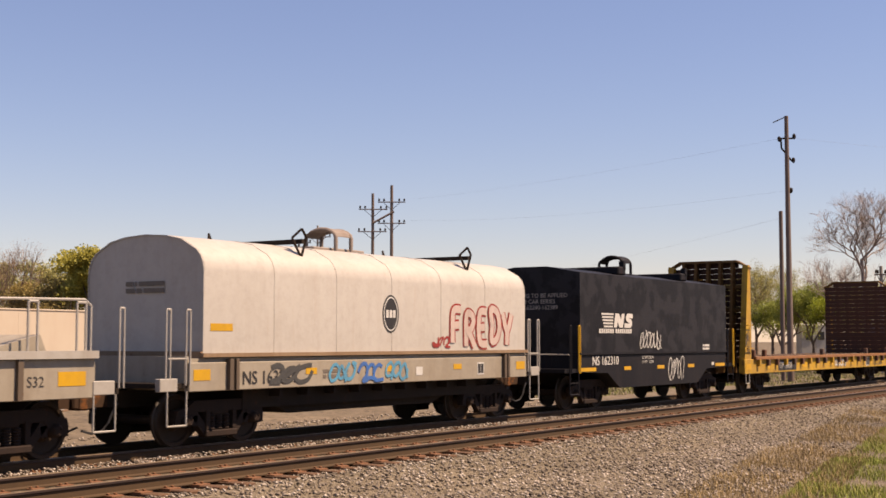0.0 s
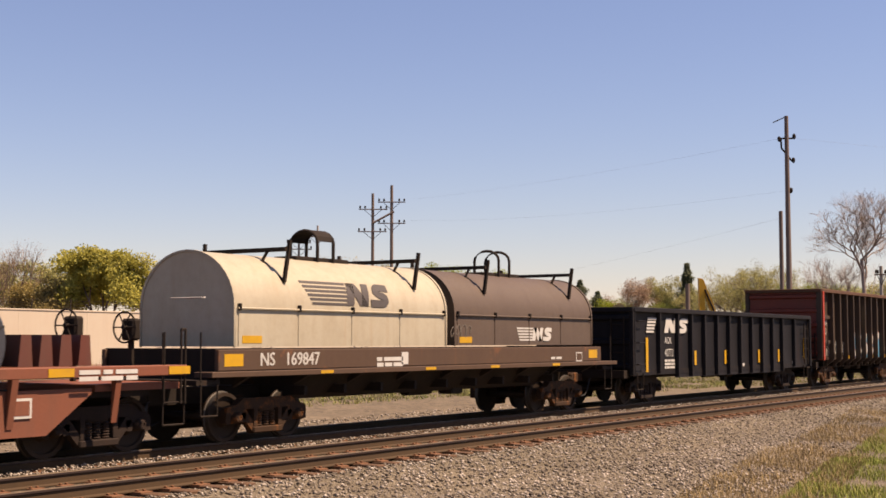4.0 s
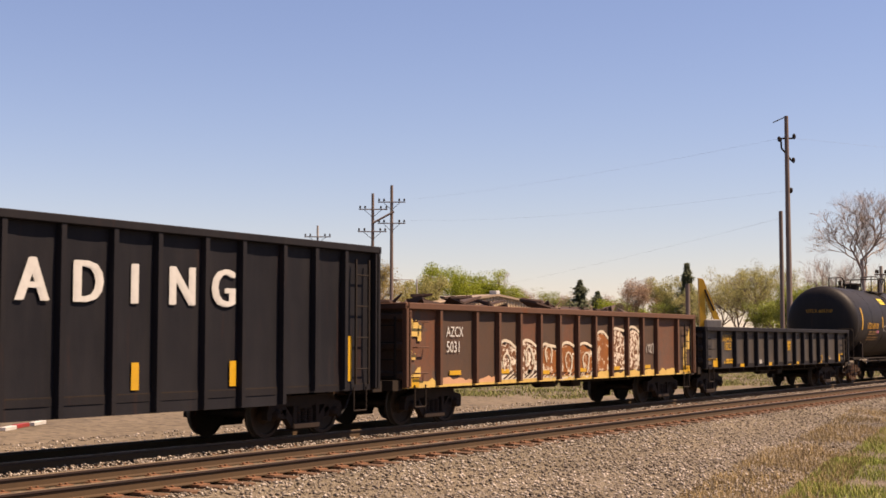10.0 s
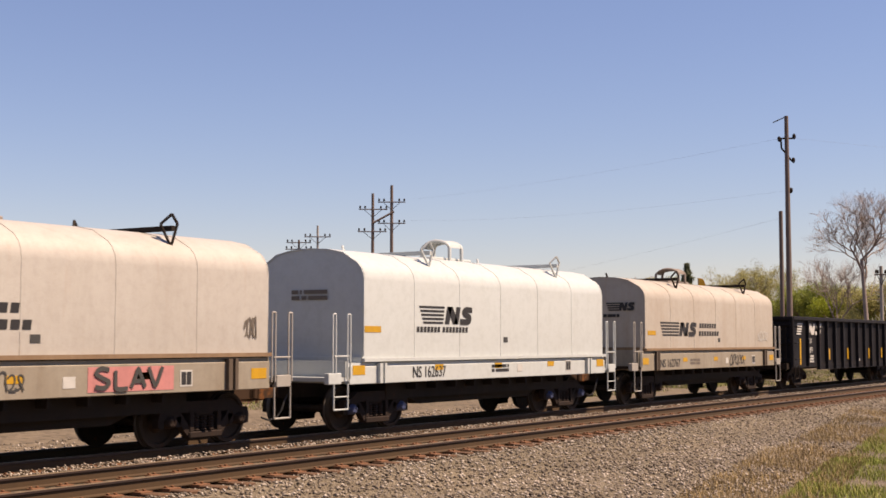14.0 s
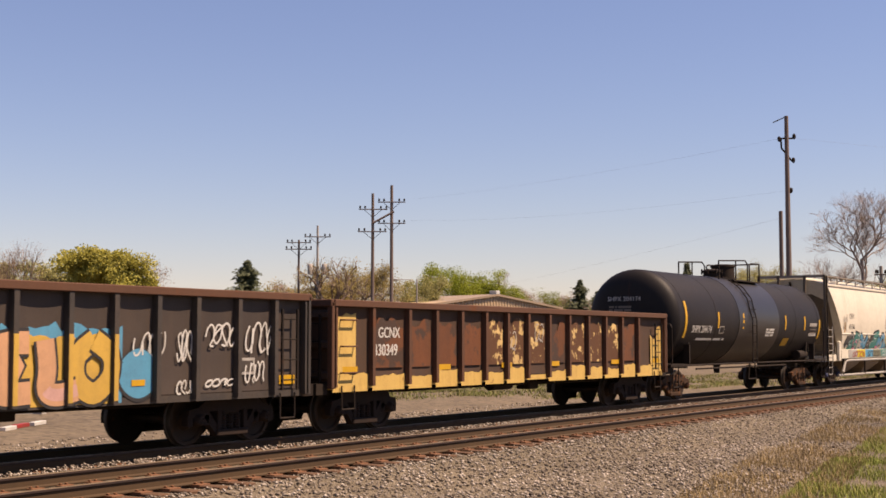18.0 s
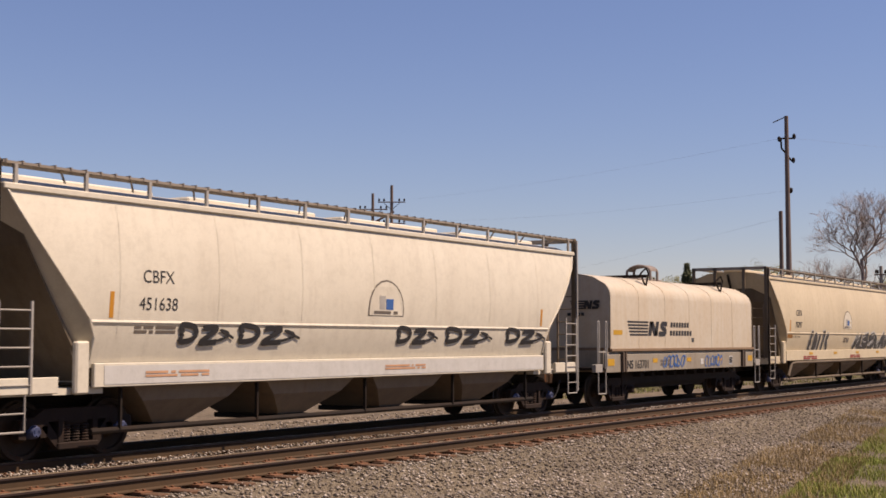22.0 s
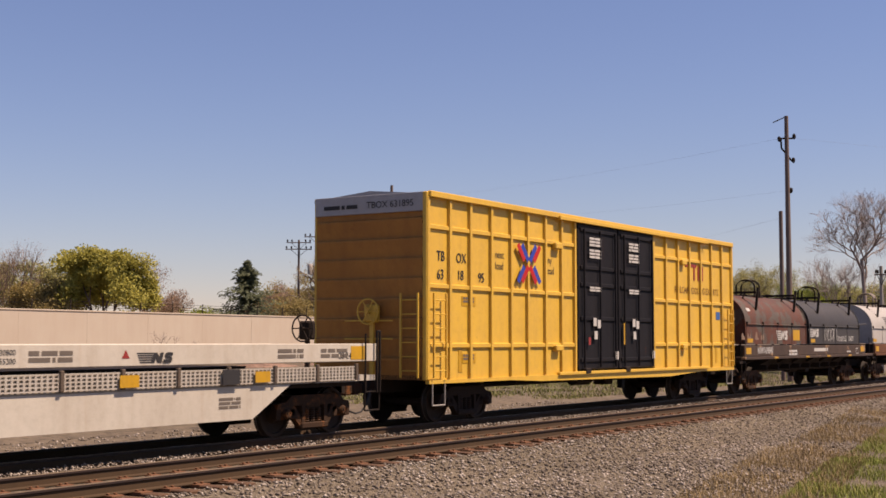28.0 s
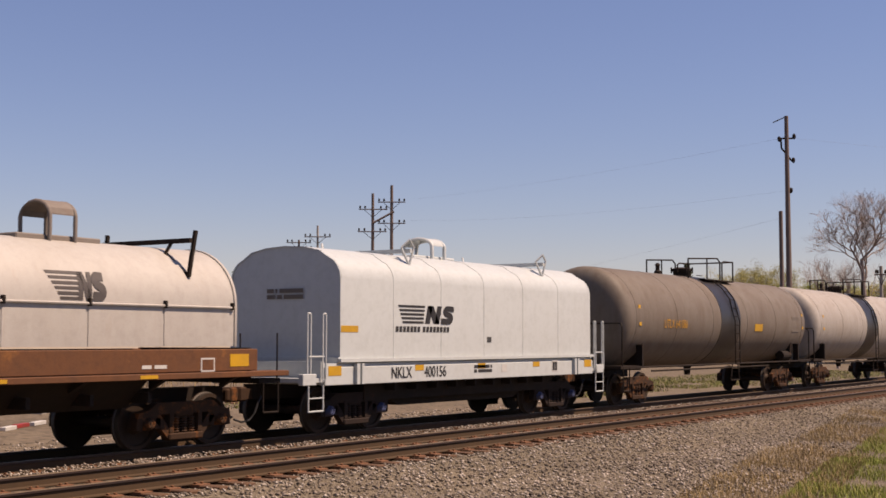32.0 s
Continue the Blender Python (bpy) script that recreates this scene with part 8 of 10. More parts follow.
def net(car, x0, x1, z0, z1, y=-1.50):
    """Side mesh: leaning wires between short posts."""
    s = Shape()
    n = int((x1 - x0) / 0.11)
    for i in range(n):
        x = x0 + (x1 - x0) * i / n
        s.box(x - 0.03, x + 0.012, y - 0.008, y + 0.008, z0 + 0.015 * math.sin(i * 0.3), z1)
    for z in np.linspace(z0, z1, 5):
        s.box(x0, x1, y - 0.006, y + 0.006, z - 0.012, z + 0.012)
    part("side_mesh", s, paint("pale_grey_mesh", (0.66, 0.62, 0.55), (0.36, 0.28, 0.2), 0.4, 0.1, rough=0.6), car, "drooping pale safety mesh")
    # Added sheet whose grey stands in for the shade behind and under the mesh.
    part("mesh_shade", Shape().box(x0, x1, y + 0.03, y + 0.05, z0 - 0.05, z1), paint("mesh_shade_grey", (0.40, 0.36, 0.30), (0.2, 0.15, 0.11), 0.5, 0.1, rough=0.7), car)
    k = max(2, int((x1 - x0) / 1.25))
    for i in range(k + 1):
        x = x0 + (x1 - x0) * i / k
        part("mesh_post", Shape().bevel_box(x - 0.04, x + 0.04, y - 0.04, y + 0.02, z0 - 0.02, z1 + 0.06, 0.01), GREY_RIB, car)


def s26(car, half, a, b, sill=CREAM, top=1.76, tabs=(0.3, 3.7, 6.9, 11.1, 13.0), low_tabs=(5.67, 8.91)):
    """Deep-bellied side of the newer coil cars."""
    for k in (-1, 1):
        y = k * 1.46
        part("side_girder", Shape().prism([(a - 2.1, top - 0.60), (a - 1.2, top - 0.70), (a, 0.44), (b, 0.44), (b + 1.2, top - 0.70), (b + 2.1, top - 0.60)], "y", min(y, y - k * 0.08), max(y, y - k * 0.08)), sill, car)
        part("side_sill", Shape().bevel_box(-half + 0.25, half, min(y, y - k * 0.10), max(y, y - k * 0.10), top - 0.36, top, 0.012), sill, car)
    net(car, -half + 1.4, half - 0.8, top - 0.71, top - 0.46)
    part("trough", Shape().prism([(-1.3, top - 0.4), (1.3, top - 0.4), (0.9, 0.5), (-0.9, 0.5)], "x", a, b), STEEL_DARK, car)
    part("draft_sill", Shape().box(-half - 0.5, half + 0.5, -0.25, 0.25, 0.75, 1.05), STEEL_DARK, car)
    sw = lambda z: 1.46
    for x in tabs:
        plate(car, -half + x, -half + x + 0.42, top - 0.30, top - 0.08, YELLOW, sw)
    nw = lambda z: 1.545
    for x in low_tabs:
        plate(car, -half + x, -half + x + 0.42, top - 0.70, top - 0.5, YELLOW, nw)
    plate(car, b - 0.9, b - 0.45, top - 0.72, top - 0.45, BLACK_MARK, nw, "data_panel")
    bars(car, b - 0.9, 0.85, 0.6, 0.05, 3, FADED_INK, sw)


WASHED = paint("rust_washed_white_sill", (0.78, 0.69, 0.54), (0.50, 0.29, 0.13), 0.5, 0.18, (0.42, 0.20, 0.08), streak=0.45, rough=0.6, patch=(0.60, 0.39, 0.19), patch_at=0.55)


def marks_26b(car, half, w):
    emblem(car, -half + 5.85, -half + 7.45, -half + 8.35, 2.65, 0.37, EMBLEM_INK, w, stripes=6)
    s26(car, half, -half + 4.0, half - 4.0, WASHED)
    text(car, "NS 164875", -half + 1.85, 1.45, 0.26, BLACK_MARK, lambda z: 1.46, squeeze=0.9, bold=0.014)
    note(car, -half + 4.5, 1.68, 0.9, lambda z: 1.46, FADED_INK)
    note(car, half - 4.8, 1.68, 0.9, lambda z: 1.46, FADED_INK)
    note(car, half - 3.4, 1.68, 0.9, lambda z: 1.46, FADED_INK)
    for x, z, q in ((5.02, 3.02, 0.26), (5.2, 2.92, 0.34), (5.33, 2.98, 0.2), (7.0, 3.14, 0.16), (7.12, 3.1, 0.2)):
        plate(car, -half + x, -half + x + 0.025, z, z + q, HOOD_ORANGE, w, "rust_streak", slant=-0.16)


round_hood_car("coil car with one long cream barrel hood and rust-washed sides", 432.8, 446.3, (434.62, 444.9), [(0.5, 13.45, paint("smooth_cream_hood", (0.71, 0.66, 0.55), (0.44, 0.36, 0.27), 0.3, 0.04, streak=0.28, rough=0.5, seed=9))],
               WASHED, "", marks_26b, zb=1.80, skip_sill=True)


DUSTY = paint("dusty_white_paint", (0.78, 0.73, 0.63), (0.46, 0.38, 0.29), 0.3, 0.05, (0.45, 0.25, 0.12), streak=0.35, rough=0.55)


def marks_27(car, half, a, b, w, fw):
    s26(car, half, a, b, DUSTY, 1.80, (), (2.9, 6.37, 9.67))
    sw = lambda z: 1.46
    text(car, "NS 170207", -half + 1.50, 1.47, 0.22, BLACK_MARK, lambda z: 1.475, squeeze=0.95, bold=0.022)
    emblem(car, -half + 6.82, -half + 7.15, -half + 7.63, 1.49, 0.17, BLACK_MARK, sw)
    note(car, -half + 4.6, 1.70, 0.9, sw, FADED_INK)
    note(car, half - 3.2, 1.70, 0.8, sw, FADED_INK)
    note(car, half - 1.9, 1.70, 0.9, sw, FADED_INK)
    text(car, "CS 24", half - 1.36, 1.50, 0.13, BLACK_MARK, sw)
    plate(car, half - 0.92, half - 0.46, 1.48, 1.75, YELLOW, sw)
    plate(car, -half + 0.1, -half + 0.55, 1.52, 1.74, YELLOW, sw)
    mark = Shape()
    mark.add(lay([(-half + 6.48, 1.57), (-half + 6.65, 1.57), (-half + 6.565, 1.71)], sw, "side", 0), [(0, 1, 2)])
    part("emblem_block", mark, RED_INK, car)
    text(car, "230800", -half + 4.0, 1.64, 0.085, BLACK_MARK, sw)
    text(car, "55200", -half + 4.06, 1.51, 0.085, BLACK_MARK, sw)


open_coil("low white coil car, empty, with drooping side mesh", 448.3, 461.9, (449.9, 460.3), DUSTY, 452.1, 458.0, "", marks_27, z_top=1.80, z_low=0.44, rim=DUSTY, lattice=True)


# Box car ends: darker and browner than the side yellow, with rust blooms.
END_TAN = paint("rusty_tan_yellow", (0.60, 0.29, 0.10), (0.30, 0.13, 0.05), 0.5, 0.25, (0.26, 0.10, 0.04), streak=0.4, rough=0.65)


def box_car():
    u0, u1 = 463.65, 482.3
    car, half = car_base("box_car", "tall yellow box car with black double plug doors", u0, u1, (466.05, 480.0), 0.4, "box car")
    z0, z1 = 1.0, 5.12
    d0, d1 = -half + 7.1, -half + 12.1
    cols = [-half + q for q in (0.0, 0.9, 1.78, 2.73, 3.67, 4.5, 5.42, 6.3, 7.05)] + [d1 + 0.05 + (half - d1 - 0.05) * i / 7 for i in range(0, 8)]
    rows = [z0, 1.75, 3.06, 4.36, z1]
    left = [c for c in cols if c <= d0]
    right = [c for c in cols if c >= d1]
    for seg in (left, right):
        for a, b in zip(seg, seg[1:]):
            for p, q in zip(rows, rows[1:]):
                part("side_panel", Shape().add([(a, -1.52, p), (b, -1.52, p), (b, -1.52, q), (a, -1.52, q), (a, -1.48, p), (b, -1.48, p), (b, -1.48, q), (a, -1.48, q)],
                                               [(0, 1, 2, 3), (7, 6, 5, 4), (0, 4, 5, 1), (2, 6, 7, 3), (1, 5, 6, 2), (0, 3, 7, 4)]), YELLOW_CAR, car)
        for x in seg:
            part("side_post", Shape().prism([(x - 0.06, -1.52), (x - 0.045, -1.59), (x + 0.045, -1.59), (x + 0.06, -1.52)], "z", z0 + 0.02, z1 - 0.1), YELLOW_CAR, car)
        for z in rows[1:-1]:
            part("side_beam", Shape().prism([(-1.52, z - 0.06), (-1.57, z - 0.04), (-1.57, z + 0.04), (-1.52, z + 0.06)], "x", seg[0], seg[-1]), YELLOW_CAR, car)
    part("far_side", Shape().box(-half, half, 1.5, 1.56, z0, z1), YELLOW_CAR, car)
    part("roof", Shape().prism([(-1.58, z1 - 0.04), (0, z1 + 0.10), (1.58, z1 - 0.04), (1.58, z1 - 0.10), (-1.58, z1 - 0.10)], "x", -half, half), SILVER, car)
    part("roof_eave", Shape().bevel_box(-half, half, -1.64, -1.54, z1 - 0.12, z1 + 0.02, 0.015), YELLOW_CAR, car)
    part("floor", Shape().box(-half, half, -1.5, 1.5, z0, z0 + 0.12), STEEL_DARK, car)
    part("side_sill", Shape().prism([(-half, 1.0), (-half, 0.92), (-half + 3.6, 0.92), (-half + 5.2, 0.86), (half - 5.4, 0.80), (half - 3.0, 0.90), (half, 0.90), (half, 1.0)], "y", -1.60, -1.50), YELLOW_CAR, car)
    part("door_track", Shape().bevel_box(-half + 6.0, half - 2.4, -1.66, -1.56, 0.98, 1.06, 0.01).bevel_box(-half + 6.0, half - 2.4, -1.70, -1.60, z1 - 0.16, z1 - 0.06, 0.01), YELLOW_CAR, car)
    # plug doors
    for k in range(2):
        a = d0 + 0.06 + k * (d1 - d0) / 2
        b = a + (d1 - d0) / 2 - 0.08
        door = part("plug_door", Shape().bevel_box(a, b, -1.60, -1.50, 1.10, z1 - 0.16, 0.02), BLACK, car, "black plug door with white stencils")
        for z in (1.3, 2.4, 3.3, 3.75, 4.75):
            part("door_beam", Shape().bevel_box(a + 0.1, b - 0.1, -1.64, -1.59, z, z + 0.10, 0.01), BLACK, door)
        for x in (a + 0.25, (a + b) / 2, b - 0.25):
            part("lock_rod", Shape().rod((x, -1.66, 1.15), (x, -1.66, z1 - 0.3), 0.03, 8), BLACK_RIB, door)
        for z, n, h in ((4.62, 3, 0.06), (4.30, 3, 0.06), (3.30, 2, 0.05)):
            bars(door, a + 0.55, z, 0.75, h, n, WHITE_MARK, lambda q: 1.665, words=2, seed=k)
        for x, z in ((a + 0.8, 1.9), (a + 1.0, 2.2), (a + 0.75, 2.25), (b - 0.3, 1.35)):
            plate(door, x, x + 0.18, z, z + 0.22, WHITE_MARK, lambda q: 1.67, "data_panel")
        plate(door, a + 0.15 if k else a + 0.45, (a + 0.15 if k else a + 0.45) + 0.12, 1.75, 2.35 if k else 1.95, YELLOW if k else RED_INK, lambda q: 1.67)
        part("door_roller", Shape().bevel_box(a + 0.3, a + 0.6, -1.68, -1.56, 1.0, 1.14, 0.02), STEEL_DARK, door)
    # ends
    for k in (-1, 1):
        x = k * half
        part("end_wall", Shape().box(min(x, x - k * 0.05), max(x, x - k * 0.05), -1.5, 1.5, z0, z1), END_TAN, car)
        for i in range(8):
            z = z0 + 0.10 + i * 0.44
            part("end_corrugation", Shape().prism([(x, z), (x + k * 0.07, z + 0.33), (x + k * 0.07, z + 0.37), (x, z + 0.40)], "y", -1.45, 1.45), END_TAN, car)
        part("top_panel", Shape().bevel_box(min(x, x + k * 0.06), max(x, x + k * 0.06), -1.5, 1.5, z1 - 0.42, z1, 0.01), SILVER, car)
        part("corner_post", Shape().bevel_box(x - 0.08, x + 0.08, -1.58, -1.46, z0, z1, 0.02), YELLOW_CAR, car)
        ladder(car, x - k * 0.12, x - k * 0.62, 1.05, 2.9, 6, -1.64, YELLOW_CAR)
        end_ladder(car, x + k * 0.16, -1.4, -0.95, 1.05, 2.9, 6, YELLOW_CAR)
        stirrup(car, x - k * 0.4, -1.58, 1.0, 0.45, 0.5, PALE_STEEL)
        for z in (2.6, 3.0):
            grab(car, [(x + k * 0.18, -0.75, z - 0.7), (x + k * 0.18, 0.55, z - 0.7)], YELLOW_CAR)
    text(car, "TBOX 631895", -0.05, z1 - 0.30, 0.15, BLACK_MARK, face="end", end_x=-half - 0.065)
    bars(car, -1.35 + 0.1, z1 - 0.2, 0.0 + 1.0, 0.09, 1, BLACK_MARK, face="end", end_x=-half - 0.065)
    brake_wheel(car, -half - 0.35, -0.2, 2.5, YELLOW_CAR)
    w = lambda z: 1.524
    for wd, x, z in (("TB", 0.39, 3.63), ("63", 0.40, 3.22), ("OX", 1.2, 3.62), ("18", 1.24, 3.23), ("95", 2.16, 3.21)):
        text(car, wd, -half + x, z, 0.22, BLACK_MARK, w, squeeze=0.9, bold=0.012)
    text(car, "next", -half + 2.95, 3.82, 0.18, BLACK_MARK, w, squeeze=0.9)
    text(car, "load", -half + 2.95, 3.55, 0.18, BLACK_MARK, w, squeeze=0.9)
    text(car, "any", -half + 5.50, 3.82, 0.18, BLACK_MARK, w, squeeze=0.9)
    text(car, "road", -half + 5.50, 3.55, 0.18, BLACK_MARK, w, squeeze=0.9)
    # crossed bands
    red, blue = paint("red_cross_band", (0.72, 0.055, 0.045), dirty=0.15), paint("blue_cross_band", (0.04, 0.09, 0.48), dirty=0.15)
    cx, cz = -half + 4.50, 3.75
    for kx in (-1, 1):
        for kz in (-1, 1):
            for near_x, q in ((0.10, blue), (0.30, red)):
                if kz < 0:
                    near_x = 0.40 - near_x
                s = Shape()
                ribbon(s, [(cx + kx * (near_x - 0.06), cz + kz * 0.07), (cx + kx * (near_x + 0.26), cz + kz * 0.46)], 0.15, w, 0.075 + (0.002 if q is red else 0.0))
                part("cross_band", s, q, car)
    text(car, "RAILCAR POOLING EXPERTS", -half + 13.8, 3.34, 0.20, paint("faded_amber_letters", (0.22, 0.085, 0.02), dirty=0.2), w, squeeze=1.0, lift=0.008)
    for x, q in ((-half + 14.9, 0.12), (-half + 15.35, 0.12), (-half + 15.7, 0.45)):
        plate(car, x, x + q, 3.76, 4.22, RED_INK, w, "emblem_block", lift=0.01)
    plate(car, -half + 14.68, -half + 15.6, 4.17, 4.27, RED_INK, w, "emblem_block", lift=0.01)
    for x, z in ((-half + 1.45, 2.65), (-half + 1.45, 1.35)):
        plate(car, x, x + 0.6, z, z + 0.22, YELLOW, w, "notice_plate")
        bars(car, x + 0.05, z + 0.2, 0.5, 0.05, 2, FADED_INK, lambda q: 1.53)
    for f in (0.07, 0.24, 0.45, 0.92):
        plate(car, -half + 2 * half * f, -half + 2 * half * f + 0.16, 1.15, 1.65, YELLOW, w)
    plate(car, half - 1.4, half - 1.05, 2.55, 2.8, BLUE_INK, w, "notice_plate")
    for x in (-half + 6.0, half - 4.3):
        part("tie_bracket", Shape().bevel_box(x - 0.18, x + 0.18, -1.66, -1.52, 1.6, 1.75, 0.02).bevel_box(x - 0.18, x + 0.18, -1.66, -1.52, 4.2, 4.36, 0.02), YELLOW_CAR, car)


box_car()


def marks_29(car, half, w):
    emblem(car, -half + 4.2, -half + 4.75, -half + 5.5, 1.90, 0.34, WHITE_MARK, w)
    emblem(car, -half + 8.15, -half + 8.7, -half + 9.45, 2.02, 0.32, WHITE_MARK, w)
    plate(car, -half + 6.2, -half + 7.0, 1.88, 2.28, YELLOW, w, "painted_patch")
    scrawl(car, -half + 10.3, -half + 12.0, 1.85, 2.5, WHITE_MARK, 4, 480, 0.035, w, "white sprayed tag")
    scrawl(car, -half + 12.1, -half + 13.4, 1.85, 2.08, WHITE_MARK, 7, 481, 0.03, w)
    scrawl(car, -half + 13.8, -half + 14.5, 1.85, 2.08, WHITE_MARK, 4, 482, 0.03, w)
    for i, x in enumerate((0.5, 1.1, 1.9, 2.5)):
        jagged_field(car, -half + x, -half + x + 0.35, 1.9, 2.2, paint("flaking_print", (0.36, 0.24, 0.17), dirty=0.5, rust=0.5, rust_col=(0.12, 0.05, 0.03), scale=4), w, i, "worn_patch", 0.25)
    plate(car, -half + 1.4, -half + 1.75, 2.92, 3.03, WHITE_MARK, w, "data_panel")
    text(car, "NW", -0.5, 2.85, 0.28, PALE_STEEL, face="end", end_x=-half + 0.25, squeeze=0.9)
    bars(car, -half + 7.9, 1.58, 1.9, 0.13, 1, WHITE_MARK, lambda z: 1.46, words=3)


DARK_SILL = paint("dark_sooty_sill", (0.052, 0.032, 0.024), (0.13, 0.085, 0.058), 0.45, 0.30, (0.24, 0.095, 0.04), rough=0.75, mottle=0.4, patch=(0.40, 0.24, 0.13), patch_at=0.62, scale=1.8)
round_hood_car("coil car with one rusted red and one charcoal barrel hood", 483.75, 499.1, (485.45, 497.4), [(0.75, 7.75, HOOD_RUST), (8.1, 15.4, HOOD_CHAR)], DARK_SILL, "NW169841", marks_29, zb=1.74, num_x=1.3)


def marks_30(car, half, w):
    emblem(car, -half + 2.98, -half + 4.45, -half + 5.4, 2.52, 0.46, EMBLEM_INK, w, stripes=6)
    emblem(car, -half + 10.7, -half + 11.3, -half + 11.85, 2.50, 0.46, EMBLEM_INK, w, stripes=6)


round_hood_car("coil car with two cream barrel hoods on a rusty frame", 500.75, 516.05, (502.45, 514.6), [(0.5, 7.6, CREAM), (7.85, 14.95, CREAM)],
               paint("reddish_rust_sill", (0.19, 0.078, 0.034), (0.10, 0.05, 0.03), 0.5, 0.35, (0.30, 0.13, 0.05), rough=0.75, mottle=0.35), "NS 169789", marks_30, zb=1.76, num_x=4.45)
flat_hood_car("bright white covered coil car with black emblem and number", 518.05, 529.82, (519.6, 528.4), WHITE, WHITE, "NKLX      400156", marks_ns(None, stacked=False), white=True, end_mark=False)


def marks_32(car, half, w, r, zc):
    text(car, "UTLX 641086", -half + 2.3, 2.25, 0.26, paint("amber_lettering", (0.80, 0.42, 0.03)), w, squeeze=0.85)
    plate(car, half - 5.6, half - 4.8, 2.2, 2.45, YELLOW, w, "notice_plate")
    plate(car, half - 1.5, half - 0.7, 2.2, 2.75, FADED_INK, w, "data_panel")
    for x in (-half + 0.5, half - 0.3):
        plate(car, x, x + 0.15, 2.3, 2.9, YELLOW, w)


tank("soiled grey tank car with faded amber lettering", 532.3, 548.2, (533.6, 546.8), 1.52, 2.52, TANK_GREY, marks_32, band=True)


def marks_33(car, half, w, r, zc):
    plate(car, -half + 0.6, -half + 0.75, 2.3, 2.9, YELLOW, w)


tank("pale grey tank car with a manway platform", 550.1, 566.2, (551.7, 564.6), 1.52, 2.52, TANK_PALE, marks_33, band=True)


# ---- the place behind the train ----
def tie_rows():
    shape = Shape().bevel_box(-0.115, 0.115, -1.3, 1.3, -0.42, -0.186, 0.012).mesh("tie", TIE_WOOD)
    plate_s = Shape().bevel_box(-0.11, 0.11, -0.22, 0.20, -0.224, -0.170, 0.004)
    for x, y in ((-0.06, -0.10), (0.05, -0.12), (-0.05, 0.10), (0.06, 0.10)):
        plate_s.box(x - 0.010, x + 0.010, y - 0.010, y + 0.010, -0.18, -0.155)
        plate_s.bevel_box(x - 0.018, x + 0.018, y - 0.016, y + 0.028, -0.165, -0.145, 0.004)
    plates = plate_s.mesh("tie_plate", PLATE)
    r = random.Random(2)
    for tr, cy in ((track_near, NEAR_Y), (track_far, TRAIN_Y)):
        for i in range(150):
            x = 3.0 + i * 0.56 + r.uniform(-0.05, 0.05)
            part("tie", shape, None, tr, at=pose(x, cy + r.uniform(-0.06, 0.06), r.uniform(-0.006, 0.004), rz=r.uniform(-1.2, 1.2)))
            part("tie_plate", plates, None, tr, at=pose(x, cy - 0.7545, 0))
            if i < 130:
                part("tie_plate", plates, None, tr, at=pose(x, cy + 0.7545, 0, rz=180))


tie_rows()


def bulk_mesh(name, verts, tris, material, smooth=False):
    """One mesh from numpy arrays of triangles."""
    me = bpy.data.meshes.new(name)
    me.vertices.add(len(verts))
    me.vertices.foreach_set("co", verts.astype(np.float32).ravel())
    me.loops.add(tris.size)
    me.loops.foreach_set("vertex_index", tris.astype(np.int32).ravel())
    me.polygons.add(len(tris))
    me.polygons.foreach_set("loop_start", np.arange(0, tris.size, 3, dtype=np.int32))
    me.update(calc_edges=True)
    me.validate()
    me.materials.append(material)
    return me


def ground_z(x, y):
    """Heights as the ground mesh has them, without its small unevenness."""
    def bed(c):
        d = np.abs(y - c)
        return np.where(d < 1.5, -0.225, -0.225 - np.minimum(1.0, (d - 1.5) / 1.6) * 0.235)
    z = np.maximum(np.maximum(bed(NEAR_Y), bed(TRAIN_Y)), -0.46)
    z = np.where((y > NEAR_Y + 0.95) & (y < TRAIN_Y - 0.95), np.maximum(z, -0.14), z)
    z = z - np.where(y < 11, np.minimum(0.10, (11 - y) * 0.015), 0)
    return z + np.where(y > 22, np.minimum(0.66, (y - 22) * 0.0147), 0)


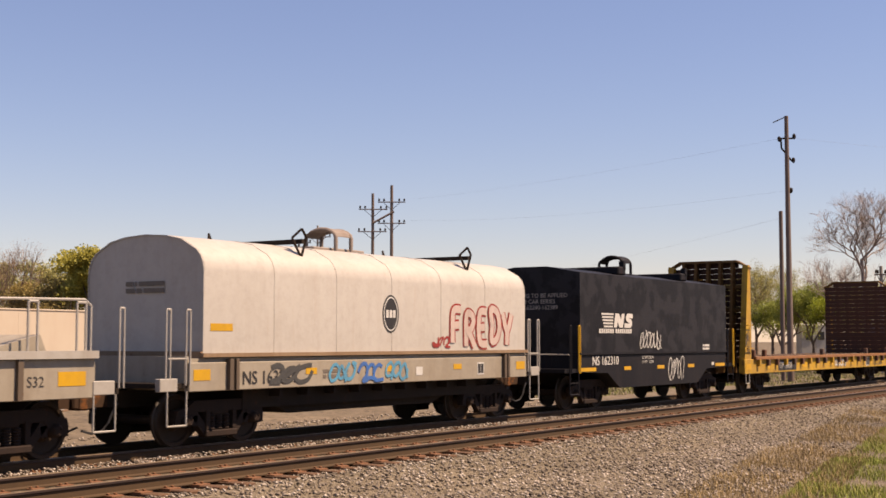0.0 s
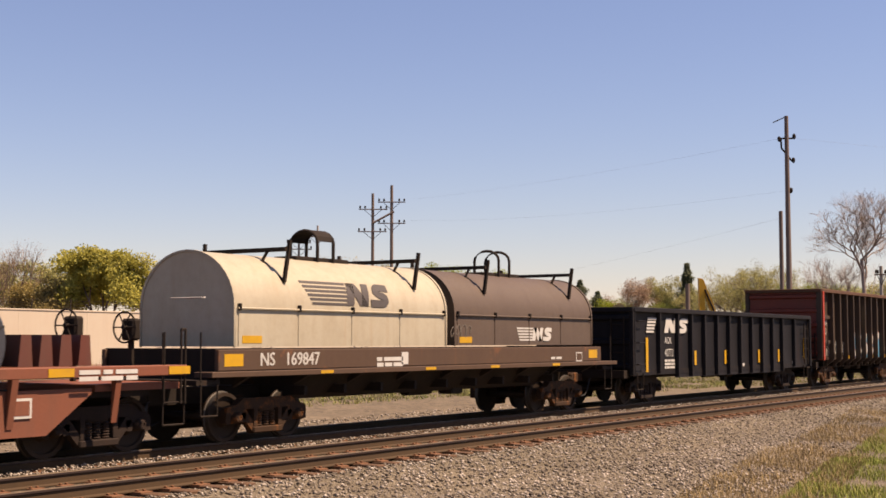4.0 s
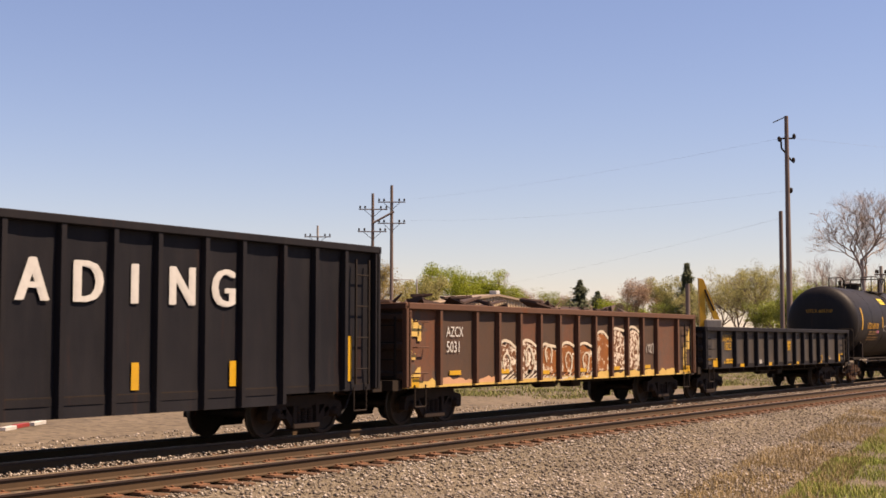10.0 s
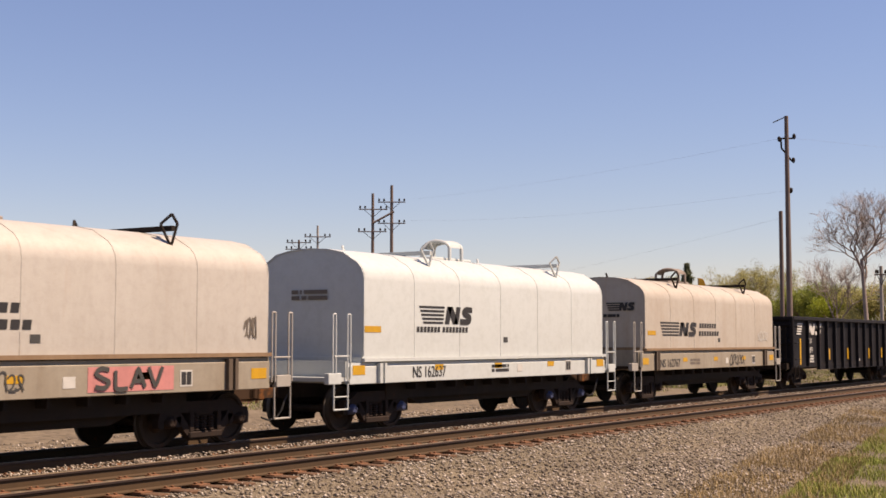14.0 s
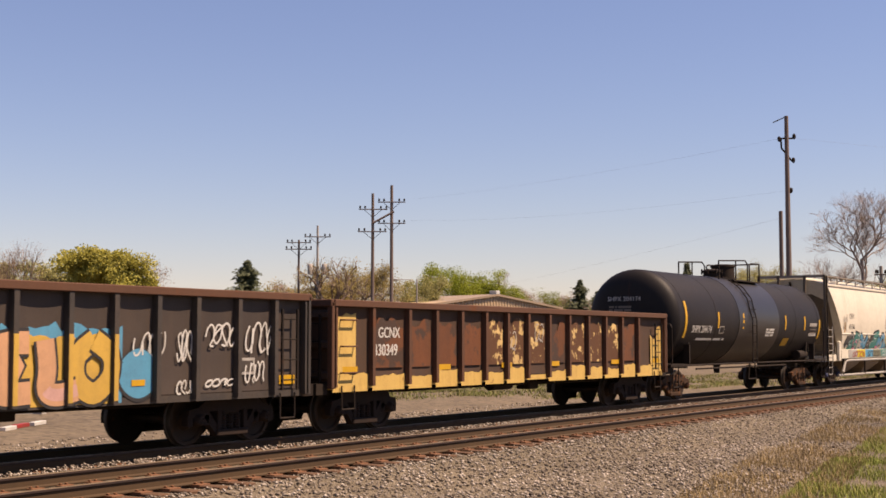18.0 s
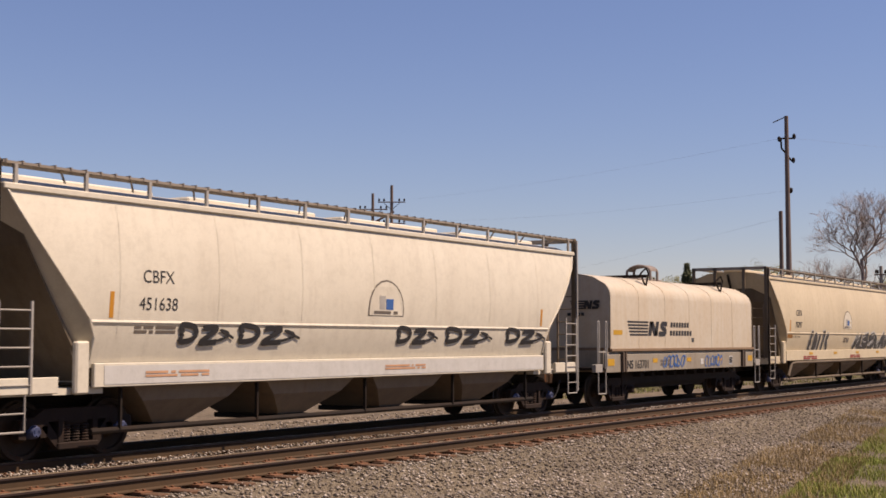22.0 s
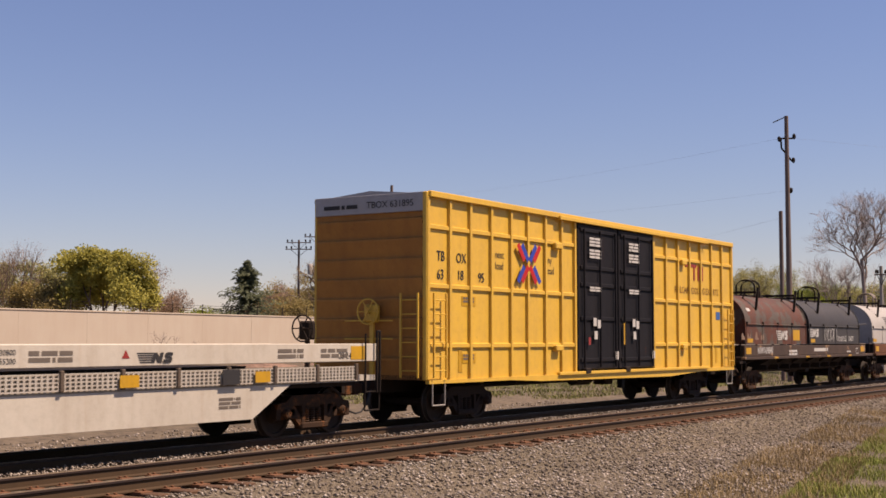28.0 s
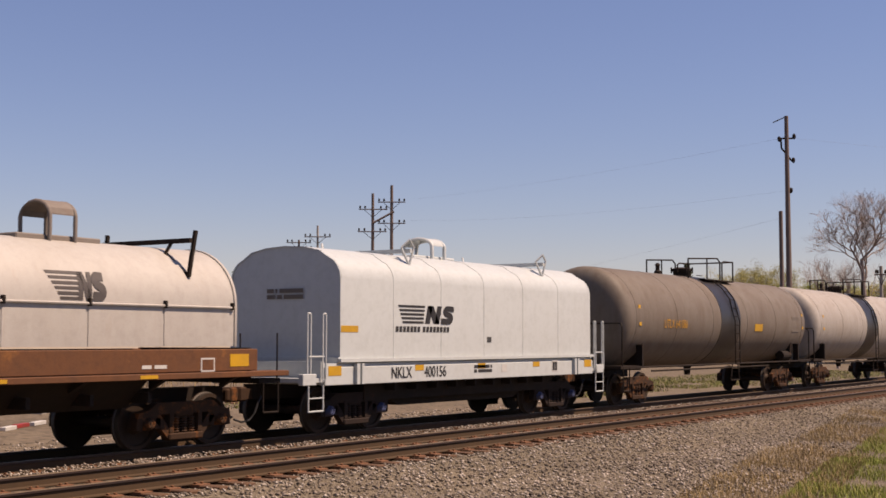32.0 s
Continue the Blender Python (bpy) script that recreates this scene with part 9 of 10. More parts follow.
def stones():
    g = np.random.default_rng(4)
    xs, ys, rs = [], [], []
    for x0, x1, y0, y1, per, lo, hi in ((9, 30, 5.5, 12.95, 120, 0.012, 0.042), (30, 48, 6.5, 12.95, 75, 0.016, 0.038), (48, 75, 8, 12.95, 32, 0.02, 0.042), (6, 34, 15.0, 16.45, 130, 0.015, 0.036),
                                        (34, 70, 15.0, 16.45, 70, 0.018, 0.038), (8, 44, 12.5, 13.0, 60, 0.012, 0.026), (14, 45, 18.6, 24.0, 22, 0.02, 0.05), (9, 44, 13.35, 14.72, 110, 0.016, 0.034)):
        n = int((x1 - x0) * (y1 - y0) * per)
        xs.append(g.uniform(x0, x1, n)); ys.append(g.uniform(y0, y1, n)); rs.append(g.uniform(lo, hi, n))
    x, y, r = np.concatenate(xs), np.concatenate(ys), np.concatenate(rs)
    keep = ~((x > 16) & (y < 5.4 + (x - 12) * 0.16))
    x, y, r = x[keep], y[keep], r[keep]
    base = np.array([(1, 0, 0), (-1, 0, 0), (0, 1, 0), (0, -1, 0), (0, 0, 1), (0, 0, -1)], float)
    tri = np.array([(0, 2, 4), (2, 1, 4), (1, 3, 4), (3, 0, 4), (2, 0, 5), (1, 2, 5), (3, 1, 5), (0, 3, 5)])
    n = len(x)
    v = base[None] * g.uniform(0.6, 1.25, (n, 6, 1)) + g.uniform(-0.28, 0.28, (n, 6, 3))
    v[..., 2] *= 0.7
    a = g.uniform(0, 2 * np.pi, n)
    c, s = np.cos(a)[:, None], np.sin(a)[:, None]
    vx, vy = v[..., 0] * c - v[..., 1] * s, v[..., 0] * s + v[..., 1] * c
    out = np.stack([x[:, None] + vx * r[:, None], y[:, None] + vy * r[:, None], (ground_z(x, y) + r * 0.25 + g.uniform(0, 0.015, n))[:, None] + v[..., 2] * r[:, None]], -1)
    tris = (tri[None] + 6 * np.arange(n)[:, None, None]).reshape(-1, 3)
    ob = new("ballast_stones", bulk_mesh("ballast_stones", out.reshape(-1, 3), tris, STONES))
    tagged(ob, "loose grey and tan crushed ballast stones beside the rails", "gravel", kind="stuff")


stones()


def blades(name, spots, height, lean, width, material, label, category, seed):
    """Grass or dry weeds: thin bent blades, one sheet of stuff."""
    g = np.random.default_rng(seed)
    xs, ys = [], []
    for x0, x1, y_lo, y_hi, slope, per in spots:
        n = int((x1 - x0) * (y_hi - y_lo) * per)
        x = g.uniform(x0, x1, n)
        xs.append(x)
        ys.append(g.uniform(y_lo, y_hi, n) + slope * (x - x0))
    x, y = np.concatenate(xs), np.concatenate(ys)
    patch = np.array([noise.noise((a * 0.55, b * 0.55, seed)) for a, b in zip(x, y)])
    keep = patch > g.uniform(-0.55, 0.35, len(x))
    x, y = x[keep], y[keep]
    n = len(x)
    h = g.uniform(0.4, 1.0, n) * height
    a = g.uniform(0, 2 * np.pi, n)
    dx, dy = np.cos(a), np.sin(a)
    ln = g.uniform(0.1, 1.0, n) * lean * h
    z = ground_z(x, y)
    w = width * g.uniform(0.6, 1.3, n)
    v = np.stack([np.stack([x - dy * w, y + dx * w, z], -1), np.stack([x + dy * w, y - dx * w, z], -1),
                  np.stack([x + dx * ln * 0.4 - dy * w * .7, y + dy * ln * 0.4 + dx * w * .7, z + h * 0.6], -1), np.stack([x + dx * ln * 0.4 + dy * w * .7, y + dy * ln * 0.4 - dx * w * .7, z + h * 0.6], -1),
                  np.stack([x + dx * ln, y + dy * ln, z + h], -1)], 1)
    t = np.array([(0, 1, 3), (0, 3, 2), (2, 3, 4)])
    tris = (t[None] + 5 * np.arange(n)[:, None, None]).reshape(-1, 3)
    tagged(new(name, bulk_mesh(name, v.reshape(-1, 3), tris, material)), label, category, kind="stuff")


GRASS = speckle("fresh_grass", [(0.115, 0.150, 0.034), (0.175, 0.215, 0.052), (0.26, 0.24, 0.09), (0.14, 0.175, 0.042)], 4.0, island=True, rough=0.7)
DRY = speckle("dry_weeds", [(0.22, 0.155, 0.08), (0.30, 0.225, 0.125), (0.16, 0.115, 0.06)], 4.0, island=True, rough=0.8)
FAR_GRASS = speckle("yard_grass", [(0.10, 0.12, 0.04), (0.16, 0.165, 0.065), (0.21, 0.18, 0.095)], 4.0, island=True, rough=0.8)
blades("grass", [(16, 27, 2.6, 5.9, 0.18, 1050), (27, 40, 4.6, 7.7, 0.17, 560)], 0.11, 0.8, 0.006, GRASS, "patch of fresh green spring grass beside the gravel", "grass", 3)
blades("dry_weeds", [(17, 28, 5.3, 7.5, 0.19, 520), (28, 44, 7.4, 9.4, 0.17, 380)], 0.15, 0.9, 0.004, DRY, "thin strip of dry brown weeds at the grass edge", "weeds", 5)
blades("yard_grass", [(33, 50, 28.0, 36.0, 0.0, 70), (46, 70, 24.0, 33.0, 0.0, 80), (66, 100, 22.5, 32.0, 0.0, 45)], 0.15, 0.9, 0.016, FAR_GRASS, "patchy green grass on the yard beyond the train", "grass", 8)
blades("yard_weeds", [(24, 60, 40, 64, 0.0, 3)], 0.7, 0.8, 0.02, DRY, "scattered dry weeds in front of the wall", "weeds", 9)

# litter and planks beyond the train
WALL_PAINT = paint("pinkish_wall_paint", (0.69, 0.605, 0.50), (0.56, 0.45, 0.355), 0.35, streak=0.3, rough=0.85, scale=0.5, bump=0.2, mottle=0.22, spots=(0.42, 0.33, 0.25))
for i, (x, y, rz, w, m) in enumerate(((21.6, 26.9, 32, 1.0, RED_INK), (22.5, 27.3, 31, 0.8, WHITE_MARK), (23.3, 27.8, 30, 0.9, RED_INK), (24.2, 28.2, 30, 0.9, WHITE_MARK), (19.2, 28.2, 28, 1.2, PINK_INK))):
    tagged(part("striped_board", Shape().bevel_box(-w / 2, w / 2, -0.08, 0.08, 0.0, 0.10, 0.01), m, None, at=pose(x, y, float(ground_z(np.float64(x), np.float64(y))) - 0.005, rz=rz)),
           "faded red and white barrier board lying on dirt" if m is not WHITE_MARK else "white barrier board lying on dirt", "board", "boards on the yard")
r_l = random.Random(7)
for i in range(46):
    x, y = r_l.uniform(24, 46), r_l.uniform(31, 38)
    m = (PALE_STEEL, DECK_WOOD, RUSTY, SILL_GREY)[i % 4]
    s = Shape().bevel_box(-r_l.uniform(0.2, 0.7), r_l.uniform(0.2, 0.7), -0.12, 0.12, 0, r_l.uniform(0.08, 0.24), 0.02)
    tagged(part("rubble_piece", s, m, None, at=pose(x, y, float(ground_z(np.float64(x), np.float64(y))) - 0.03, rz=r_l.uniform(0, 180))), "broken piece of pale rubble lying on dirt", "rubble", "rubble on the yard")


# ---- walls and buildings ----
def wall_run(name, p, q, z_top, material, thick=0.3, bay=6.0, label=""):
    """A panelled wall between two ground points; each panel is a part."""
    d = Vector((q[0] - p[0], q[1] - p[1], 0))
    n = max(1, round(d.length / bay))
    ang = math.degrees(math.atan2(d.y, d.x))
    base = new(name)
    base.matrix_basis = pose(p[0], p[1], 0, rz=ang)
    w = d.length / n
    for i in range(n):
        x = i * w
        part("wall_panel", Shape().bevel_box(x + 0.003, x + w - 0.003, -thick / 2 + RNG.uniform(-0.004, 0.004), thick / 2, -0.3, z_top, 0.004), material, base)
    part("coping", Shape().bevel_box(-0.02, d.length + 0.02, -thick / 2 - 0.05, thick / 2 + 0.05, z_top, z_top + 0.10, 0.015), material, base)
    tagged(base, label, "wall", kind="structure")
    return base, d.length


yard_wall, wall_len = wall_run("wall_yard", (44.0, 66.6), (140.0, 72.9), 3.80, WALL_PAINT, label="long plain pinkish painted masonry wall with barbed wire")
wire = Shape()
for i in range(16):
    x = 3.0 + i * 3.4
    part("wire_arm", Shape().rod((x, 0, 3.85), (x + 0.25, 0.15, 4.6), 0.04, 6), STEEL_DARK, yard_wall)
for h in (4.1, 4.3, 4.5):
    for i in range(15):
        x = 3.0 + i * 3.4
        f = (h - 3.85) / 0.75
        wire.rod((x + 0.25 * f, 0.15 * f, h), (x + 3.4 + 0.25 * f, 0.15 * f, h), 0.016, 4)
part("barbed_wire", wire, STEEL_DARK, yard_wall)
BROWN_FENCE = paint("brown_panel_fence", (0.26, 0.17, 0.125), (0.18, 0.11, 0.08), 0.4, streak=0.3, rough=0.8)
wall_run("fence_panels", (140.2, 72.9), (160.4, 74.1), 3.75, BROWN_FENCE, 0.12, 2.4, "brown panelled yard fence")
wall_run("wall_gate", (160.6, 74.0), (166.6, 73.8), 3.85, paint("pale_gate_paint", (0.68, 0.60, 0.52), dirty=0.25), 0.3, 3.0, "pale gate wall beside the fence")
wall_run("wall_low", (166.8, 73.8), (196.0, 72.0), 2.6, WALL_PAINT, 0.3, 5.0, "low pinkish wall beyond the gate")

# earth and spoil along the wall's foot
SPOIL = speckle("reddish_spoil", [(0.16, 0.10, 0.075), (0.24, 0.16, 0.12), (0.12, 0.08, 0.06)], 3.0, bump=0.8, dist=0.1)
for i, (x, y, w, h) in enumerate(((60, 62, 7, 0.5), (71, 60, 5, 0.35), (84, 62, 8, 0.35), (97, 60, 6, 0.25), (52, 58, 5, 0.45))):
    s = Shape()
    rings = []
    for k, f in enumerate((1.0, 0.75, 0.45, 0.12)):
        rings.append([(w * f * math.cos(a) * (1 + 0.18 * noise.noise((a * 2, i, k))), 1.6 * f * math.sin(a) * (1 + 0.25 * noise.noise((a, i + 9, k))), -0.1 + h * (1 - f ** 1.6) + 0.05 * noise.noise((a * 3, k, i)))
                      for a in [2 * math.pi * j / 26 for j in range(26)]])
    s.loft(rings)
    tagged(part("earth_mound", s, SPOIL, None, smooth=0.9, at=pose(x, y, float(ground_z(np.float64(x), np.float64(y))), rz=4)), "low reddish heap of earth and rubble on the yard", "earth heap", "heaps on the yard")

BEIGE = paint("beige_sheet_metal", (0.66, 0.50, 0.345), (0.45, 0.33, 0.23), 0.2, streak=0.12, rough=0.5)
ROOF_DARK = paint("dark_roof_edge", (0.12, 0.09, 0.075), dirty=0.3)
ROOF_TAN = paint("tan_roof_edge", (0.50, 0.39, 0.29), dirty=0.3)


def shed(p, q, eave, ridge, label, side_to=None):
    """Metal shed whose gable faces the tracks, with standing seams."""
    d = Vector((q[0] - p[0], q[1] - p[1], 0))
    L = d.length
    th = new("metal_shed")
    th.matrix_basis = pose(p[0], p[1], 0.1, rz=math.degrees(math.atan2(d.y, d.x)))
    part("wall", Shape().prism([(0, 0), (L, 0), (L, eave), (L / 2, ridge), (0, eave)], "y", 0, 22), BEIGE, th)
    n = int(L / 0.5)
    for i in range(n + 1):
        x = L * i / n
        z = eave + (ridge - eave) * (1 - abs(2 * x / L - 1))
        part("wall_rib", Shape().box(x - 0.07, x + 0.07, -0.08, 0.0, 0, z - 0.05), BEIGE, th)
    for k in (0, 1):
        a, b = ((-0.4, eave - 0.1), (L / 2, ridge + 0.12)) if k == 0 else ((L / 2, ridge + 0.12), (L + 0.4, eave - 0.1))
        part("roof", Shape().prism([a, b, (b[0], b[1] - 0.28), (a[0], a[1] - 0.28)], "y", -0.35, 22.3), ROOF_TAN, th)
    part("ridge_vent", Shape().bevel_box(L / 2 - 0.35, L / 2 + 0.35, -0.3, 1.0, ridge, ridge + 0.55, 0.05), WHITE_MARK, th)
    tagged(th, label, "building")


shed((138.2, 90.3), (160.3, 83.5), 6.4, 7.75, "beige sheet-metal shed with a shallow gabled roof")
shed((168.5, 89.0), (190.0, 83.5), 4.2, 5.4, "low beige sheet-metal shed behind the fence")
low = new("outbuilding")
low.matrix_basis = pose(124.0, 84.7, 0.1, rz=20)
part("wall", Shape().box(0, 13, 0, 8, 0, 5.2), paint("shadowed_brown_siding", (0.20, 0.15, 0.12), dirty=0.3), low)
part("roof", Shape().prism([(-0.3, 5.1), (13.3, 6.0), (13.3, 6.2), (-0.3, 5.3)], "y", -0.4, 8.4), ROOF_DARK, low)
tagged(low, "brown lean-to outbuilding with a sloped roof", "building")

# ---- poles, lamps and lines ----
POLE = paint("weathered_pole_timber", (0.25, 0.195, 0.17), (0.15, 0.11, 0.095), 0.5, streak=0.4, rough=0.9, scale=0.6)
GREY_POLE = paint("pale_steel_pole", (0.52, 0.48, 0.44), (0.3, 0.26, 0.22), 0.3, rough=0.6)


def utility_pole(x, y, top, label, arms=(), r0=0.15, r1=0.10, extras=(), turn=-58, material=None, base=0.0):
    """arms: (height, half length left, half length right)."""
    th = new("utility_pole")
    th.matrix_basis = pose(x, y, base, rz=turn)
    part("shaft", Shape().rod((0, 0, -0.6), (0, 0, top), r0, 12, r1), material or POLE, th, smooth=0.8)
    for z, a, b in arms:
        arm = part("crossarm", Shape().bevel_box(-a, b, -0.16, -0.07, z - 0.05, z + 0.05, 0.01), POLE, th)
        for e in (-a + 0.12, -a * 0.55, b * 0.55, b - 0.12):
            part("insulator", Shape().turned([(z + 0.07, 0.03), (z + 0.12, 0.09), (z + 0.2, 0.10), (z + 0.24, 0.07), (z + 0.30, 0.08), (z + 0.34, 0.03)], (e, -0.12, 0), "z", 8), STEEL_DARK, arm)
        part("brace", Shape().rod((-a * 0.6, -0.12, z - 0.05), (0, -0.12, z - 0.75), 0.025, 6).rod((b * 0.6, -0.12, z - 0.05), (0, -0.12, z - 0.75), 0.025, 6), STEEL_DARK, th)
    for e in extras:
        e(th)
    return tagged(th, label, "utility pole", "utility poles")


def drum(dx, z):
    return lambda th: part("transformer", Shape().turned([(z - 0.55, 0.26), (z + 0.45, 0.28), (z + 0.55, 0.18)], (dx, -0.35, 0), "z", 14), GREY_POLE, th, smooth=0.8)


def strut(x1, z0, z1):
    return lambda th: part("diagonal_strut", Shape().rod((0, -0.1, z0), (x1, -0.1, z1), 0.10, 6), POLE, th)


def top_gear(th):
    part("line_bracket", Shape().pipe([(0, 0, 14.5), (-0.75, 0, 14.15)], 0.03, 6).pipe([(-0.35, 0, 13.25), (0.35, 0, 13.25)], 0.05, 6).pipe([(-0.32, 0, 13.2), (-0.3, 0, 12.7), (0.28, 0, 11.95)], 0.05, 6), STEEL_DARK, th)
    for dx, z in ((-0.42, 13.2), (0.42, 13.35), (0.36, 12.0), (0.2, 10.3)):
        part("insulator", Shape().turned([(z - 0.15, 0.04), (z - 0.05, 0.10), (z + 0.08, 0.10), (z + 0.16, 0.05)], (dx, 0, 0), "z", 8), STEEL_DARK, th)


utility_pole(73.06, 23.61, 14.52, "tall weathered wooden utility pole with line brackets", r0=0.19, r1=0.11, extras=(top_gear,), base=-0.0)
utility_pole(74.2, 24.4, 9.27, "short wooden stub pole beside the tall pole", r0=0.13, r1=0.11)
utility_pole(101.31, 72.4, 15.7, "wooden pole with two crossarms and a strut", ((14.2, 1.3, 1.4), (12.1, 1.4, 1.3)), r0=0.19, r1=0.13, extras=(strut(2.0, 12.9, 14.0),), turn=-57)
utility_pole(102.4, 71.0, 16.5, "wooden pole with two crossarms behind the wall", ((14.9, 1.3, 1.3), (12.9, 1.3, 1.3)), r0=0.20, r1=0.14, turn=-57)
utility_pole(109.56, 87.83, 12.5, "distant wooden pole with double crossarms", ((12.2, 1.3, 1.3), (11.5, 1.4, 1.4)), r0=0.15, r1=0.11, turn=-55)
utility_pole(110.53, 86.1, 14.0, "distant pale pole carrying two transformers", ((12.8, 1.4, 1.4),), r0=0.15, r1=0.11, extras=(drum(-0.75, 9.4), drum(0.75, 9.4)), turn=-55, material=GREY_POLE)
utility_pole(113.0, 45.85, 7.0, "thick dark wooden pole standing in the yard", r0=0.22, r1=0.2)
utility_pole(96.8, 24.6, 7.2, "grey wooden pole near the bare tree", ((6.6, 0.5, 0.5),), r0=0.14, r1=0.12, material=GREY_POLE)

lamp = new("street_lamp")
lamp.matrix_basis = pose(108.16, 71.97, 0.1, rz=-57)
part("pole", Shape().rod((0, 0, 0), (0, 0, 7.8), 0.10, 10, 0.07), GREY_POLE, lamp)
for z, dx in ((7.75, -2.0), (5.5, -1.7)):
    arm = part("arm", Shape().pipe([(0, 0, z - 0.3), (dx * 0.35, 0, z), (dx, 0, z)], 0.035, 6), GREY_POLE, lamp)
    part("lamp_head", Shape().bevel_box(dx - 0.45, dx + 0.1, -0.15, 0.15, z - 0.08, z + 0.10, 0.04), GREY_POLE, arm)
tagged(lamp, "grey street lamp post with two arms, unlit", "street lamp")
lamp2 = copy_thing(lamp, pose(112.0, 89.5, -1.0, rz=-55))
tagged(lamp2, "distant grey street lamp post, unlit", "street lamp")


def line(p, q, sag, r, label):
    pts = [Vector(p).lerp(Vector(q), i / 16) - Vector((0, 0, sag * 4 * (i / 16) * (1 - i / 16))) for i in range(17)]
    tagged(part("overhead_line", Shape().pipe(pts, r, 4), paint("grey_cable", (0.33, 0.32, 0.32), dirty=0.1)), label, "cable", "overhead lines")


line((102.9 + 0.7, 69.6, 15.2), (73.0, 23.4, 13.35), 0.35, 0.003, "thin grey overhead line strung between poles")
line((102.9 + 0.7, 69.6, 13.2), (73.0, 23.4, 10.3), 0.5, 0.003, "thin grey overhead line strung between poles")
line((135.0, 84.0, 7.6), (74.2, 24.3, 8.9), 0.3, 0.004, "thin grey overhead line to the stub pole")
line((73.1, 23.6, 13.3), (110.0, -2.0, 13.6), 0.4, 0.003, "thin grey overhead line leaving the tall pole")


def excavator():
    th = new("excavator")
    th.matrix_basis = pose(114.1, 44.6, 0.2, rz=-57)
    ye = paint("machine_yellow", (0.74, 0.42, 0.03), (0.3, 0.2, 0.08), 0.3, 0.05)
    for y in (-1.0, 1.0):
        part("crawler_track", Shape().bevel_box(-1.9, 1.9, y - 0.3, y + 0.3, 0.0, 0.85, 0.2), BLACK_MARK, th)
    part("house", Shape().bevel_box(-1.7, 1.6, -1.3, 1.3, 0.95, 2.3, 0.1), ye, th)
    part("cab", Shape().bevel_box(-0.2, 1.2, -1.3, -0.1, 1.9, 3.6, 0.08), paint("cab_grey", (0.35, 0.33, 0.30)), th)
    part("boom", Shape().prism([(-0.55, 2.0), (0.05, 2.0), (-0.20, 7.2), (-0.62, 7.2)], "y", -0.3, 0.3), ye, th)
    part("stick", Shape().prism([(-0.68, 7.35), (-0.22, 7.25), (1.30, 3.4), (0.90, 3.2)], "y", -0.22, 0.22), ye, th)
    part("ram", Shape().rod((-0.1, -0.3, 6.3), (0.7, -0.3, 4.4), 0.09, 8), STEEL_DARK, th)
    part("bucket", Shape().prism([(0.9, 2.9), (1.5, 3.0), (1.7, 2.2), (1.1, 1.9)], "y", -0.4, 0.4), STEEL_DARK, th)
    tagged(th, "yellow excavator with folded boom standing in the yard", "excavator")
    sg = new("yellow_post")
    sg.matrix_basis = pose(150.0, 43.6, 0.1, rz=-57)
    part("post", Shape().rod((0, 0, 0), (0, 0, 7.4), 0.16, 8), ye, sg)
    tagged(sg, "slim yellow painted steel post in the yard", "post")
    rv = new("site_hut")
    rv.matrix_basis = pose(146.0, 44.0, 0.1, rz=-60)
    part("wall", Shape().bevel_box(-2.2, 2.2, -1.2, 1.2, 0, 3.6, 0.08), WHITE_MARK, rv)
    for x in (-1.3, 0.0, 1.3):
        part("window", Shape().bevel_box(x - 0.35, x + 0.35, -1.25, -1.18, 1.9, 2.8, 0.02), GREY_INK, rv)
    tagged(rv, "small pale site hut with dark windows", "hut")


excavator()

# ---- trees ----
BARK = speckle("tree_bark", [(0.13, 0.097, 0.078), (0.19, 0.145, 0.115), (0.10, 0.075, 0.06)], 5.0, bump=0.6)
TWIG = speckle("grey_twigs", [(0.20, 0.165, 0.145), (0.27, 0.225, 0.20)], 3.0)


def limbs(s, p, d, length, r, depth, rnd, spread, tips, droop=0.0, kids=3):
    d = d.normalized()
    q = p + d * length * 0.5 + Vector((rnd.uniform(-1, 1), rnd.uniform(-1, 1), rnd.uniform(-0.4, 0.6))) * length * 0.07
    e = p + d * length + Vector((0, 0, -droop * length))
    n = 7 if depth > 3 else (5 if depth > 1 else 3)
    s.rod(p, q, r, n, r * 0.82)
    s.rod(q, e, r * 0.82, n, r * 0.62)
    if depth <= 0:
        tips.append(e)
        return
    if depth == 1:
        tips.append(q)
    for i in range(kids if depth > 1 else kids + 1):
        a = rnd.uniform(0, 2 * math.pi)
        side = d.orthogonal().normalized()
        side.rotate(Matrix.Rotation(a, 3, d))
        nd = d * rnd.uniform(0.5, 1.0) + side * spread * rnd.uniform(0.55, 1.1) + Vector((0, 0, 0.18))
        st = p.lerp(e, rnd.uniform(0.45, 1.0)) if i else e
        limbs(s, st, nd, length * rnd.uniform(0.6, 0.82), r * 0.58, depth - 1, rnd, spread, tips, droop, kids)


